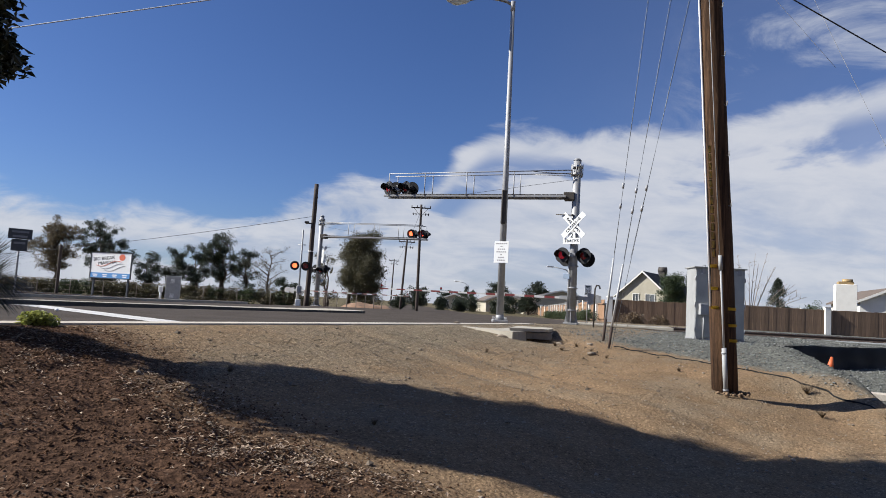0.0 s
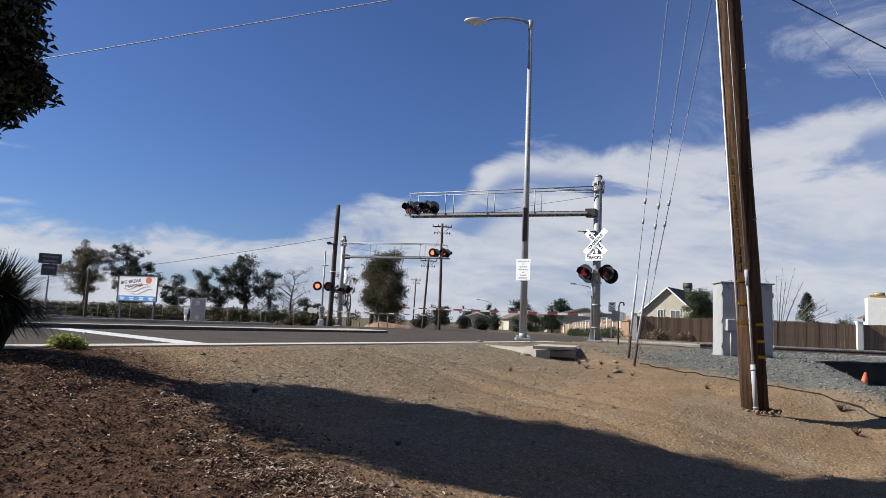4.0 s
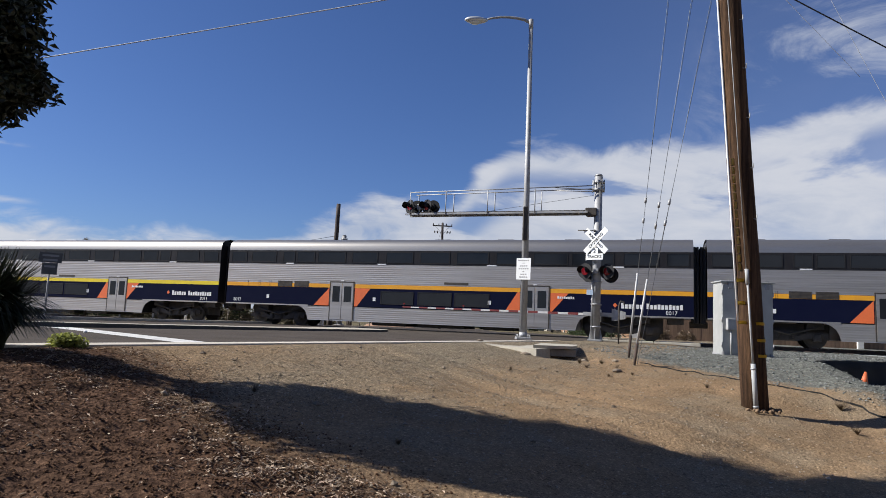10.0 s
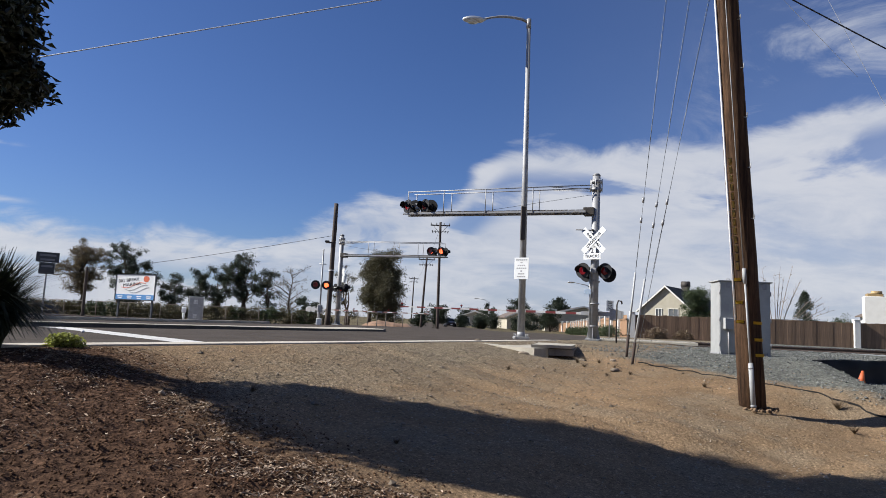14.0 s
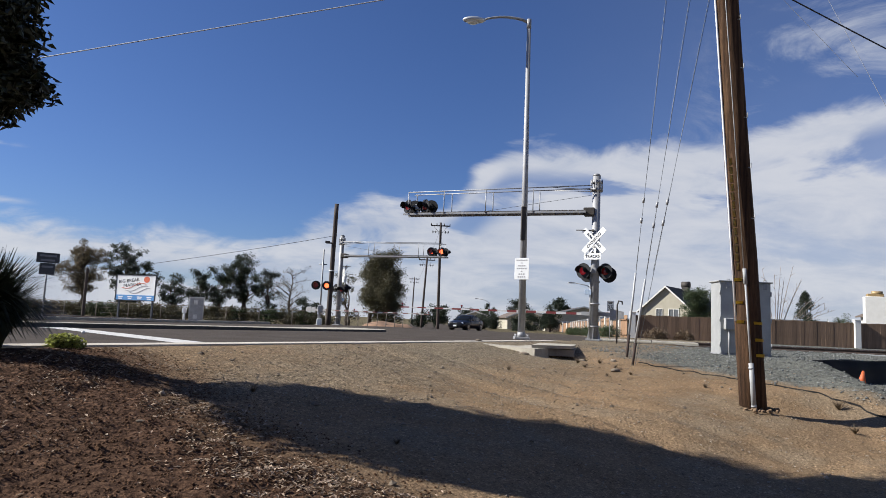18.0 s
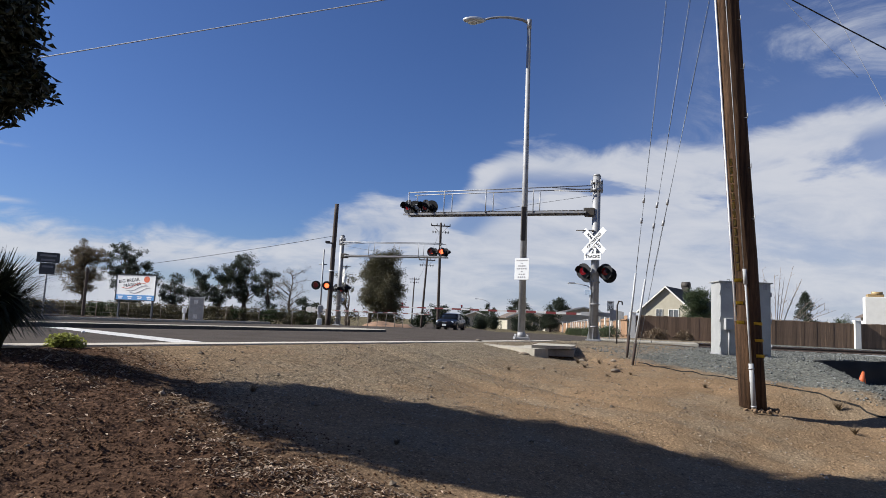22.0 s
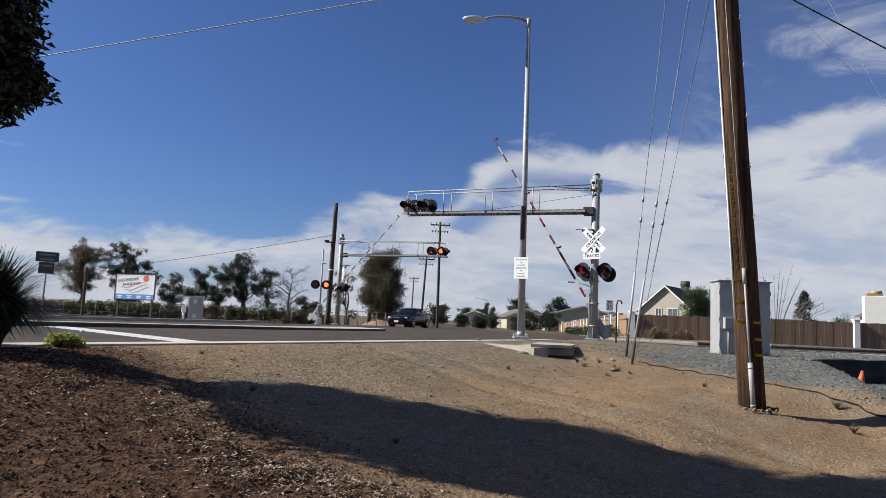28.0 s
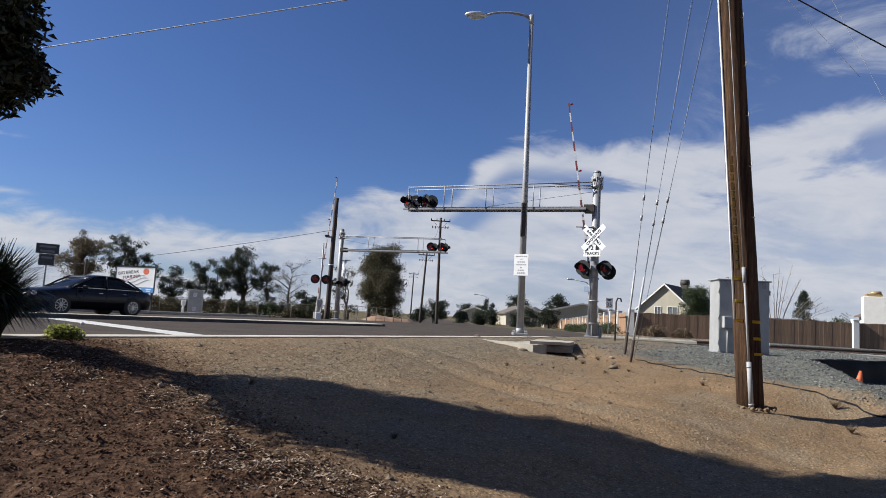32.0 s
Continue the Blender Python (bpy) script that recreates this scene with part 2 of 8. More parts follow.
BLACK = mat("black_paint", (0.016, 0.016, 0.018), 0.5, 0, (0.03, 0.028, 0.026), 5, 0.6, 40, 0.1, 0.05, spec=0.2)
RUBBER = mat("rubber", (0.02, 0.02, 0.021), 0.75, 0, (0.035, 0.033, 0.032), 8, 0.5, 60, 0.15, 0.15)
DARKSTEEL = mat("grimy_steel", (0.045, 0.04, 0.037), 0.7, 0.3, (0.085, 0.07, 0.055), 4, 0.8, 30, 0.2, 0.2)
RUST = mat("rail_rust", (0.075, 0.05, 0.038), 0.85, 0.2, (0.05, 0.036, 0.028), 5, 0.8, 50, 0.2, 0.2)
RAILTOP = mat("polished_rail", (0.55, 0.54, 0.53), 0.25, 0.95, None, 6, 0.4, 60, 0.05, 0.02)
YELLOW = mat("yellow_band", (0.78, 0.56, 0.06), 0.5, 0, (0.6, 0.42, 0.06), 8, 0.6, 60, 0.06, 0.05)
WORN_WHITE = mat("worn_white", (0.60, 0.59, 0.57), 0.5, 0, (0.46, 0.45, 0.43), 5, 0.7, 40, 0.06, 0.04)
RED = mat("red_reflective", (0.17, 0.024, 0.022), 0.5, 0, (0.12, 0.024, 0.022), 6, 0.6, 60, 0.06, 0.04)
ORANGE_CONE = mat("orange_plastic", (0.55, 0.11, 0.03), 0.6, 0, (0.40, 0.09, 0.03), 9, 0.6, 60, 0.08, 0.05)

# ---- lie of the land ----
ROAD_DIR, ROAD_OFF = (0.5, 0.866), (0.866, -0.5)     # along the road; from the kerb down to the verge
KERB_AT = (2.5, 20.0)
TRACK_A = math.radians(17.7)
TRACK_D, TRACK_N = (-math.cos(TRACK_A), math.sin(TRACK_A)), (math.sin(TRACK_A), math.cos(TRACK_A))
SIDE_PLANE, TRACK_MID = 32.33, 33.86                 # the train's near side and the middle of its track
RAIL_Z, GRADE = 1.092, -0.008


def ease(v, a, b):
    t = min(1.0, max(0.0, (v - a) / (b - a)))
    return t * t * (3 - 2 * t)


def rail_z(x, y):
    s = x * TRACK_D[0] + y * TRACK_D[1]
    return RAIL_Z + GRADE * max(-60.0, min(60.0, s))


def road_uw(x, y):
    dx, dy = x - KERB_AT[0], y - KERB_AT[1]
    return dx * ROAD_OFF[0] + dy * ROAD_OFF[1], x * ROAD_DIR[0] + y * ROAD_DIR[1]


def ground_z(x, y):
    """The height of the ground sheet, in metres."""
    u, w = road_uw(x, y)
    n = x * TRACK_N[0] + y * TRACK_N[1]
    flat = 1.11 + (rail_z(x, y) - 0.02 - 1.11) * ease(n, 22, 31)
    # it falls away behind the track
    flat += (1.09 - rail_z(x, y)) * ease(n, 45, 80) - 0.55 * ease(n, 40, 85)
    low = 0.30 + 0.022 * max(0.0, min(w, 12.0)) + 0.48 * ease(w, 9.5, 16.0)
    low = min(low, flat)
    k = ease(u, 0.1, 5.0) * 0.85 + 0.15 * ease(u, 4.0, 9.0)
    z = flat + (low - flat) * k
    # the far side of the road lies lower
    z -= 0.12 * ease(-u, 7.5, 10.0) * (1 - ease(n, 26, 32)) + 0.5 * ease(-u, 20.0, 27.0) * (1 - ease(n, 60, 110))
    # a shallow swale between the slope and the stone bank
    if -3 < x < 30 and -30 < y < 14:
        d = (x - 4.5) * 0.555 - (y - 9.6) * 0.832
        bank = 0.833 * x + 0.554 * y - 10.7
        z -= 0.28 * ease(d, -0.5, 1.9) * ease(x, -1.4, 1.8) * (1 - ease(bank, -0.35, 0.6))
    return z


def mulch_at(x, y):
    """How far inside the mulch a place lies."""
    return -0.64 * x - 0.77 * y + 3.55


RIGHT_EDGE = [(-57.5, -83.9), (-22.5, -23.3), (-7.5, 2.7), (0.0, 15.67), (2.5, 20.0), (4.8, 24.0), (6.5, 28.0), (7.6, 32.0), (8.2, 38.0), (8.2, 46.0), (7.2, 70.0), (5.0, 110.0), (2.0, 170.0), (-6.0, 320.0)]
LEFT_EDGE = [(-80.0, -83.9), (-45.0, -23.3), (-29.5, 3.5), (-21.5, 17.5), (-18.2, 23.0), (-16.2, 26.6), (-14.2, 30.0), (-12.4, 33.4), (-9.9, 38.0), (-7.4, 46.0), (-5.2, 70.0), (-5.4, 110.0), (-8.0, 170.0), (-15.0, 320.0)]


def road_z(x, y):
    """The height of the asphalt."""
    n = x * TRACK_N[0] + y * TRACK_N[1]
    base = 1.02 - 0.12 * ease(-road_uw(x, y)[0], 7.5, 10.0)
    z = base + (rail_z(x, y) + 0.005 - base) * ease(n, 26, 32)
    return z + (1.09 - rail_z(x, y)) * ease(n, 45, 80) - 0.55 * ease(n, 40, 85)


def on_road(x, y, inset=0.0):
    """True on the carriageway, that far inside its edges."""
    for e0, e1, r0, r1 in zip(LEFT_EDGE, LEFT_EDGE[1:], RIGHT_EDGE, RIGHT_EDGE[1:]):
        ring = (e0, r0, r1, e1)
        inside = False
        for i in range(4):
            (xa, ya), (xb, yb) = ring[i], ring[(i + 1) % 4]
            if (ya > y) != (yb > y) and x < (xb - xa) * (y - ya) / (yb - ya) + xa:
                inside = not inside
        if inside:
            if not inset:
                return True
            def far(a, b):
                vx, vy = b[0] - a[0], b[1] - a[1]
                return abs((x - a[0]) * vy - (y - a[1]) * vx) / math.hypot(vx, vy)
            return far(e0, e1) > inset and far(r0, r1) > inset
    return False



def graded(lo, hi, step, far_lo, far_hi, grow=1.22):
    v = list(np.arange(lo, hi + 1e-6, step))
    d, x = step, hi
    while x < far_hi:
        d *= grow
        x += d
        v.append(x)
    d, x = step, lo
    while x > far_lo:
        d *= grow
        x -= d
        v.insert(0, x)
    return v


def grid_mesh(name, xs, ys, zf, material):
    verts = [(x, y, zf(x, y)) for y in ys for x in xs]
    nx = len(xs)
    faces = []
    for j in range(len(ys) - 1):
        for i in range(nx - 1):
            faces.append((j * nx + i, j * nx + i + 1, (j + 1) * nx + i + 1, (j + 1) * nx + i))
    me = bpy.data.meshes.new(name)
    me.from_pydata(verts, [], faces)
    me.polygons.foreach_set("use_smooth", [True] * len(faces))
    me.materials.append(material)
    return new(name, me)


def soil_material():
    """Tan dirt, darker mulch to one side, grey gravel by the kerb and the track."""
    m = bpy.data.materials.new("dry_soil")
    m.use_nodes = True
    nt = m.node_tree
    b = nt.nodes["Principled BSDF"]
    n, l = nt.nodes.new, nt.links.new
    co = n("ShaderNodeTexCoord")
    sep = n("ShaderNodeSeparateXYZ")
    l(co.outputs["Object"], sep.inputs[0])

    def tex(scale, detail=6, rough=0.6, kind="ShaderNodeTexNoise"):
        t = n(kind)
        l(co.outputs["Object"], t.inputs["Vector"])
        t.inputs["Scale"].default_value = scale
        if kind == "ShaderNodeTexNoise":
            t.inputs["Detail"].default_value, t.inputs["Roughness"].default_value = detail, rough
        return t

    def mathn(op, a, b2):
        k = n("ShaderNodeMath")
        k.operation = op
        for i, v in enumerate((a, b2)):
            if isinstance(v, (int, float)):
                k.inputs[i].default_value = v
            else:
                l(v, k.inputs[i])
        return k.outputs[0]

    def ramp(v, lo, hi, a=0.0, c=1.0):
        k = n("ShaderNodeMapRange")
        k.interpolation_type = "SMOOTHSTEP"
        l(v, k.inputs[0])
        for i, q in zip((1, 2, 3, 4), (lo, hi, a, c)):
            k.inputs[i].default_value = q
        return k.outputs[0]

    def mix(f, a, c, kind="MIX"):
        k = n("ShaderNodeMixRGB")
        k.blend_type = kind
        for i, v in enumerate((f, a, c)):
            if isinstance(v, tuple):
                k.inputs[i].default_value = (*v, 1)
            elif isinstance(v, (int, float)):
                k.inputs[i].default_value = v
            else:
                l(v, k.inputs[i])
        return k.outputs[0]

    def line(ax, ay, c):
        return mathn("ADD", mathn("ADD", mathn("MULTIPLY", sep.outputs[0], ax), mathn("MULTIPLY", sep.outputs[1], ay)), c)

    wide, mid, fine, tiny = tex(0.35), tex(2.2), tex(14), tex(70, 3)
    crumbs = tex(26, kind="ShaderNodeTexVoronoi")
    wob = mathn("MULTIPLY", mathn("SUBTRACT", mid.outputs[0], 0.5), 2.2)
    wob2 = mathn("MULTIPLY", mathn("SUBTRACT", wide.outputs[0], 0.5), 3.0)
    dirt = mix(ramp(wide.outputs[0], 0.35, 0.65), (0.2560, 0.1750, 0.1030), (0.2020, 0.1370, 0.0800))
    dirt = mix(ramp(mid.outputs[0], 0.4, 0.7, 0, 0.6), dirt, (0.1782, 0.1184, 0.0671))
    # greyer trodden crust and warmer bare patches
    crust = tex(0.8, 7, 0.62)
    dirt = mix(ramp(crust.outputs[0], 0.47, 0.62, 0, 0.85), dirt, (0.2113, 0.1584, 0.1030))
    dirt = mix(ramp(crust.outputs[0], 0.46, 0.34, 0, 0.7), dirt, (0.2620, 0.1720, 0.0980))
    mulch = mix(ramp(fine.outputs[0], 0.35, 0.65), (0.0432, 0.0241, 0.0154), (0.1044, 0.0603, 0.0376))
    gravel = mix(ramp(fine.outputs[0], 0.35, 0.65), (0.1360, 0.1097, 0.0747), (0.2089, 0.1728, 0.1208))
    stone = mix(ramp(fine.outputs[0], 0.35, 0.65), (0.0829, 0.0832, 0.0711), (0.1657, 0.1657, 0.1428))
    # mulch: the corner towards -x; its colour reaches further, to deepen the tree's shade
    m1 = ramp(mathn("ADD", line(-0.64, -0.77, 3.75), mathn("MULTIPLY", mathn("ADD", wob, wob2), 0.45)), -0.4, 1.0)
    # gravel by the kerb: a band along the road's edge
    m2 = ramp(mathn("ADD", line(-0.866, 0.5, -4.6), mathn("ADD", wob, wob2)), -0.9, 1.2)
    m2b = mathn("MULTIPLY", m2, ramp(sep.outputs[0], -3.5, 0.5, 0.15, 0.9))
    # ballast stone: past the line from the guy anchors to the pit
    m3 = ramp(mathn("ADD", line(0.833, 0.554, -10.85), mathn("MULTIPLY", wob, 0.35)), 0.0, 0.5)
    m3 = mathn("MULTIPLY", m3, ramp(line(0.866, -0.5, 7.8), 3.2, 4.6))
    c = mix(m2b, dirt, gravel)
    c = mix(m1, c, mulch)
    c = mix(m3, c, stone)
    # dry grass and weeds far off
    far = ramp(sep.outputs[1], 44, 60)
    c = mix(far, c, (0.12, 0.10, 0.06))
    c = mix(1.0, c, ramp(tiny.outputs[0], 0.25, 0.75, 0.74, 1.26), "MULTIPLY")
    c = mix(1.0, c, ramp(crumbs.outputs[0], 0.1, 0.7, 1.07, 0.88), "MULTIPLY")
    # single pebbles of many shades, thick near the road and sparse on the bare dirt
    for size, lo, hi in ((46, 0.62, 1.5), (95, 0.7, 1.38)):
        peb = tex(size, kind="ShaderNodeTexVoronoi")
        tone = n("ShaderNodeSeparateColor")
        l(peb.outputs["Color"], tone.inputs[0])
        keep = ramp(mathn("ADD", tone.outputs[1], mathn("MULTIPLY", mathn("ADD", m2, mathn("SUBTRACT", mid.outputs[0], 0.5)), 0.55)), 0.62, 0.9)
        shade = mix(keep, (1.0, 1.0, 1.0), ramp(tone.outputs[0], 0.0, 1.0, lo, hi))
        c = mix(1.0, c, shade, "MULTIPLY")
    l(c, b.inputs["Base Color"])
    b.inputs["Roughness"].default_value = 0.95
    b.inputs["Specular IOR Level"].default_value = 0.04
    h = mathn("ADD", mathn("MULTIPLY", fine.outputs[0], 1.0), mathn("MULTIPLY", tiny.outputs[0], 0.45))
    h = mathn("ADD", h, mathn("MULTIPLY", crumbs.outputs[0], -0.5))
    bp = n("ShaderNodeBump")
    bp.inputs["Strength"].default_value, bp.inputs["Distance"].default_value = 0.75, 0.025
    l(h, bp.inputs["Height"]), l(bp.outputs[0], b.inputs["Normal"])
    return m


SOIL = soil_material()


def pit_depth(x, y):
    """The hollow dug beside the track, with a heap of stone on its near rim."""
    e = y - (16.15 + 0.6 * (x - 9.05))
    # how far inside the near rim, a bent line
    rim = min((x - 7.25) * 0.955 - (y - 11.6) * 0.296, (x - 7.05) * 0.985 - (y - 10.9) * 0.17)
    d = 0.55 * ease(rim, 0.0, 0.45) * (1 - ease(e, -0.12, 0.10))
    heap = 0.07 * math.exp(-((rim + 0.35) / 0.4) ** 2) * (1 - ease(e, -0.5, 0.5))
    return heap - d


def sheet_z(x, y):
    z = ground_z(x, y)
    if abs(x) < 70 and -30 < y < 120 and on_road(x, y, 0.12):
        return z - 0.35
    u, w = road_uw(x, y)
    n = x * TRACK_N[0] + y * TRACK_N[1]
    if n > 29.5 and n < 38 and abs(x) < 150:
        z -= 0.22
    if -8 < x < 22 and -2 < y < 22:
        z += pit_depth(x, y)
        soft = ease(u, 0.2, 1.2)
        mulch = ease(mulch_at(x, y), -0.2, 1.2)
        z += soft * (0.035 * noise.noise((x * 0.9, y * 0.9, 0)) + (0.018 + 0.034 * mulch) * noise.noise((x * 4.1, y * 4.1, 3)) + (0.008 + 0.020 * mulch) * noise.noise((x * 11, y * 11, 7)))
        # washed-out hollow under the broken slab
        z -= 0.24 * math.exp(-(((x - 2.7) / 0.55) ** 2 + ((y - 14.3) / 0.5) ** 2))
        # a rill with a sharp near lip, running from the pole's foot, added to hide most of the pole's shadow
        e = y - (9.36 - 0.05 * (x - 4.54) + 0.03 * math.sin(x * 7.0))
        z -= 0.11 * ease(e, -0.05, 0.05) * (1 - ease(e, 0.45, 1.2)) * ease(x, 4.6, 4.95) * (1 - ease(x, 7.2, 8.0))
        # two wheel ruts run up to the road
        for off in (0.0, 1.5):
            rr = (x - (1.2 + off)) * 0.76 + (y - 9.0) * 0.65
            z -= 0.05 * soft * math.exp(-(rr / 0.2) ** 2) * ease(w, 3, 6)
    return z


ground = grid_mesh("ground", graded(-5.2, 13.0, 0.085, -3000, 3000), graded(2.6, 17.0, 0.085, -3000, 4000), sheet_z, SOIL)
tagged(ground, "dry tan dirt slope with dark mulch and grey gravel", "ground", kind="structure")


def strip(name, lefts, rights, zf, material, step=1.5, lift=0.0):
    """A surface between two edge lines, cut finely enough to follow the land."""
    bm = bmesh.new()
    rows = []
    for (l0, l1), (r0, r1) in zip(zip(lefts, lefts[1:]), zip(rights, rights[1:])):
        k = max(1, int(math.hypot(l1[0] - l0[0], l1[1] - l0[1]) / step))
        k = min(k, 30)
        for i in range(k):
            t = i / k
            rows.append(((l0[0] + (l1[0] - l0[0]) * t, l0[1] + (l1[1] - l0[1]) * t), (r0[0] + (r1[0] - r0[0]) * t, r0[1] + (r1[1] - r0[1]) * t)))
    rows.append((lefts[-1], rights[-1]))
    n = 10
    vs = []
    for a, b in rows:
        vs.append([bm.verts.new((a[0] + (b[0] - a[0]) * j / n, a[1] + (b[1] - a[1]) * j / n, zf(a[0] + (b[0] - a[0]) * j / n, a[1] + (b[1] - a[1]) * j / n) + lift)) for j in range(n + 1)])
    for p, q in zip(vs, vs[1:]):
        for j in range(n):
            bm.faces.new((p[j], p[j + 1], q[j + 1], q[j])).smooth = True
    return part(name, bm, material)


tagged(strip("road", LEFT_EDGE, RIGHT_EDGE, road_z, ASPHALT), "grey worn asphalt road over a railway crossing", "road", kind="structure")


def kerb_run(name, pts, inner, width, top, material, label, zf=None):
    """A kerb of that width along pts; its top stands top above the asphalt; inner=1 lies to the right of the line."""
    bm = bmesh.new()
    rows = []
    dense = []
    for a, b in zip(pts, pts[1:]):
        k = max(1, min(40, int(math.hypot(b[0] - a[0], b[1] - a[1]) / 1.5)))
        dense += [(a[0] + (b[0] - a[0]) * i / k, a[1] + (b[1] - a[1]) * i / k) for i in range(k)]
    dense.append(pts[-1])
    for i, p in enumerate(dense):
        a, b = dense[max(0, i - 1)], dense[min(len(dense) - 1, i + 1)]
        d = Vector((b[0] - a[0], b[1] - a[1])).normalized()
        nx, ny = d.y * inner, -d.x * inner
        z = (zf or road_z)(*p)
        prof = ((0, -0.3), (0.0, top - 0.03), (0.03, top), (width, top), (width, -0.3))
        rows.append([bm.verts.new((p[0] + nx * o, p[1] + ny * o, z + h)) for o, h in prof])
    for p, q in zip(rows, rows[1:]):
        for j in range(4):
            bm.faces.new((p[j], p[j + 1], q[j + 1], q[j]))
    for r in (rows[0][::-1], rows[-1]):
        bm.faces.new(r)
    return tagged(part(name, clean(bm), material), label, "kerb", kind="structure")


kerb_run("kerb_near", [(-27.5, -31.96), (-7.5, 2.68), (2.5, 20.0), (3.4, 21.6)], 1, 0.42, 0.105, PALE_CONCRETE, "pale concrete kerb and gutter edge along the road")
kerb_run("kerb_far", LEFT_EDGE[2:9], -1, 0.3, 0.13, CONCRETE, "grey concrete kerb on the far side of the road")

# the raised median between the carriageways, ending in a rounded nose before the track
MED_A, MED_B = Vector((-9.75, 15.0)), Vector((-2.15, 31.0))
md = (MED_B - MED_A).normalized()
mn = Vector((-md.y, md.x))


# near-black colour that carries the shade on the median's kerb faces
MEDIAN_FACE = mat("shade_dark_kerb", (0.075, 0.07, 0.065), 0.85, 0, (0.04, 0.038, 0.036), 3, 0.8, 40, 0.15, 0.2)


def median():
    line = [MED_A - md * 60, MED_A - md * 20, MED_A, MED_A + md * 6, MED_B - md * 5]
    ring = [p for p in line] + [MED_B - md * 1.2, MED_B - md * 0.3 + mn * 0.35, MED_B + mn * 1.3, MED_B - md * 0.3 + mn * 2.25, MED_B - md * 1.2 + mn * 2.6]
    ring += [p + mn * w for p, w in zip(line[::-1], (2.7, 3.3, 4.4, 5.2, 6.0))]
    c = sum(ring, Vector((0, 0))) / len(ring)
    bm = bmesh.new()
    lo = [bm.verts.new((p.x, p.y, road_z(p.x, p.y) - 0.2)) for p in ring]
    hi = [bm.verts.new((p.x, p.y, road_z(p.x, p.y) + 0.12)) for p in ring]
    for i in range(len(ring)):
        j = (i + 1) % len(ring)
        bm.faces.new((lo[i], lo[j], hi[j], hi[i]))
    k = len(line)
    for i in range(len(ring) // 2 - 1):
        j = len(ring) - 1 - i
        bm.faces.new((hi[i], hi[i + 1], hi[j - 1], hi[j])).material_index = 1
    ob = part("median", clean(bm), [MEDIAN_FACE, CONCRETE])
    return tagged(ob, "raised concrete road median, its kerb faces coloured dark for shade", "median", kind="structure")


median()


def paint_line(name, a, b, width, label):
    """A thick road marking from a to b."""
    a, b = Vector(a), Vector(b)
    d = (b - a).normalized()
    o = Vector((-d.y, d.x)) * width / 2
    bm = bmesh.new()
    k = 8
    rows = []
    for i in range(k + 1):
        p = a + (b - a) * i / k
        rows.append([bm.verts.new((*(p + s * o), road_z(*(p + s * o)) + 0.006)) for s in (-1, 1)])
    for p, q in zip(rows, rows[1:]):
        bm.faces.new((p[0], q[0], q[1], p[1]))
    return tagged(part(name, clean(bm), ROADPAINT), label, "road marking", kind="structure")


paint_line("stop_line", (-3.75, 10.9), (-9.2, 15.6), 0.62, "worn white stop line painted across the lanes")

# ---- poles, lamp and crossing signals ----
LENS_OFF = mat("red_lens_dark", (0.16, 0.008, 0.01), 0.2, 0, (0.18, 0.008, 0.01), 30, 0.5, 60, 0.1, 0.1, emit=0.03)
LENS_ON = mat("red_lens_lit", (1.0, 0.11, 0.04), 0.25, 0, (1.0, 0.08, 0.03), 30, 0.3, 60, 0.05, 0.05, emit=2.5)
LENS_DIM = mat("red_lens_glow", (0.5, 0.02, 0.035), 0.25, 0, (0.6, 0.02, 0.04), 30, 0.3, 60, 0.05, 0.05, emit=0.12)
WIRE = mat("wire_black", (0.03, 0.03, 0.032), 0.6, 0.2, None, 4, 0.4, 60, 0.1, 0)
WIRE_PALE = mat("wire_bright", (0.46, 0.47, 0.48), 0.5, 0.1, None, 4, 0.4, 60, 0.1, 0)
GREYPLASTIC = mat("grey_conduit", (0.36, 0.36, 0.35), 0.6, 0, (0.27, 0.27, 0.26), 5, 0.6, 40, 0.08, 0.05)
FRONT_TEXT = Matrix(((-1, 0, 0, 0), (0, 0, 1, 0), (0, 1, 0, 0), (0, 0, 0, 1)))


def facing(d):
    """A turn that brings +y to the level direction d."""
    return Matrix.Rotation(math.atan2(d[1], d[0]) - math.pi / 2, 4, "Z")


SIGN_INK = mat("faded_ink", (0.36, 0.35, 0.35), 0.7)


def signal_lamp(parent, p, d, lens, r=0.30):
    """One flasher: black backing disc, hood, lens and housing, looking along d (level)."""
    m = Matrix.Translation(p) @ facing(d)
    bm = bmesh.new()
    disc(bm, (0, 0, 0), (0, 1, 0), r, 0.02, 28)
    bar(bm, (0, -0.01, 0), (0, -0.13, 0), 0.15, 0.09, 16)
    bm.transform(m)
    head = part("lamp_head", bm, BLACK, parent)
    bm = bmesh.new()
    n = 18
    rows = []
    for y, rr in ((0.012, 0.168), (0.19, 0.176), (0.30, 0.18)):
        span = math.pi * (1.28 if y < 0.2 else 1.0)
        rows.append([bm.verts.new((rr * math.cos(math.pi / 2 - span / 2 + span * k / n), y, rr * math.sin(math.pi / 2 - span / 2 + span * k / n))) for k in range(n + 1)])
    for a, b in zip(rows, rows[1:]):
        for k in range(n):
            bm.faces.new((a[k], a[k + 1], b[k + 1], b[k])).smooth = True
    bmesh.ops.solidify(bm, geom=bm.faces, thickness=0.006)
    bm.transform(m)
    part("hood", bm, BLACK, head)
    bm = bmesh.new()
    bmesh.ops.create_uvsphere(bm, u_segments=18, v_segments=10, radius=0.152, matrix=Matrix.Translation((0, 0.012, 0)) @ Matrix.Diagonal((1, 0.3, 1, 1)))
    bm.transform(m)
    part("lens", bm, lens, head, smooth=True)
    return head


FLAPS = []


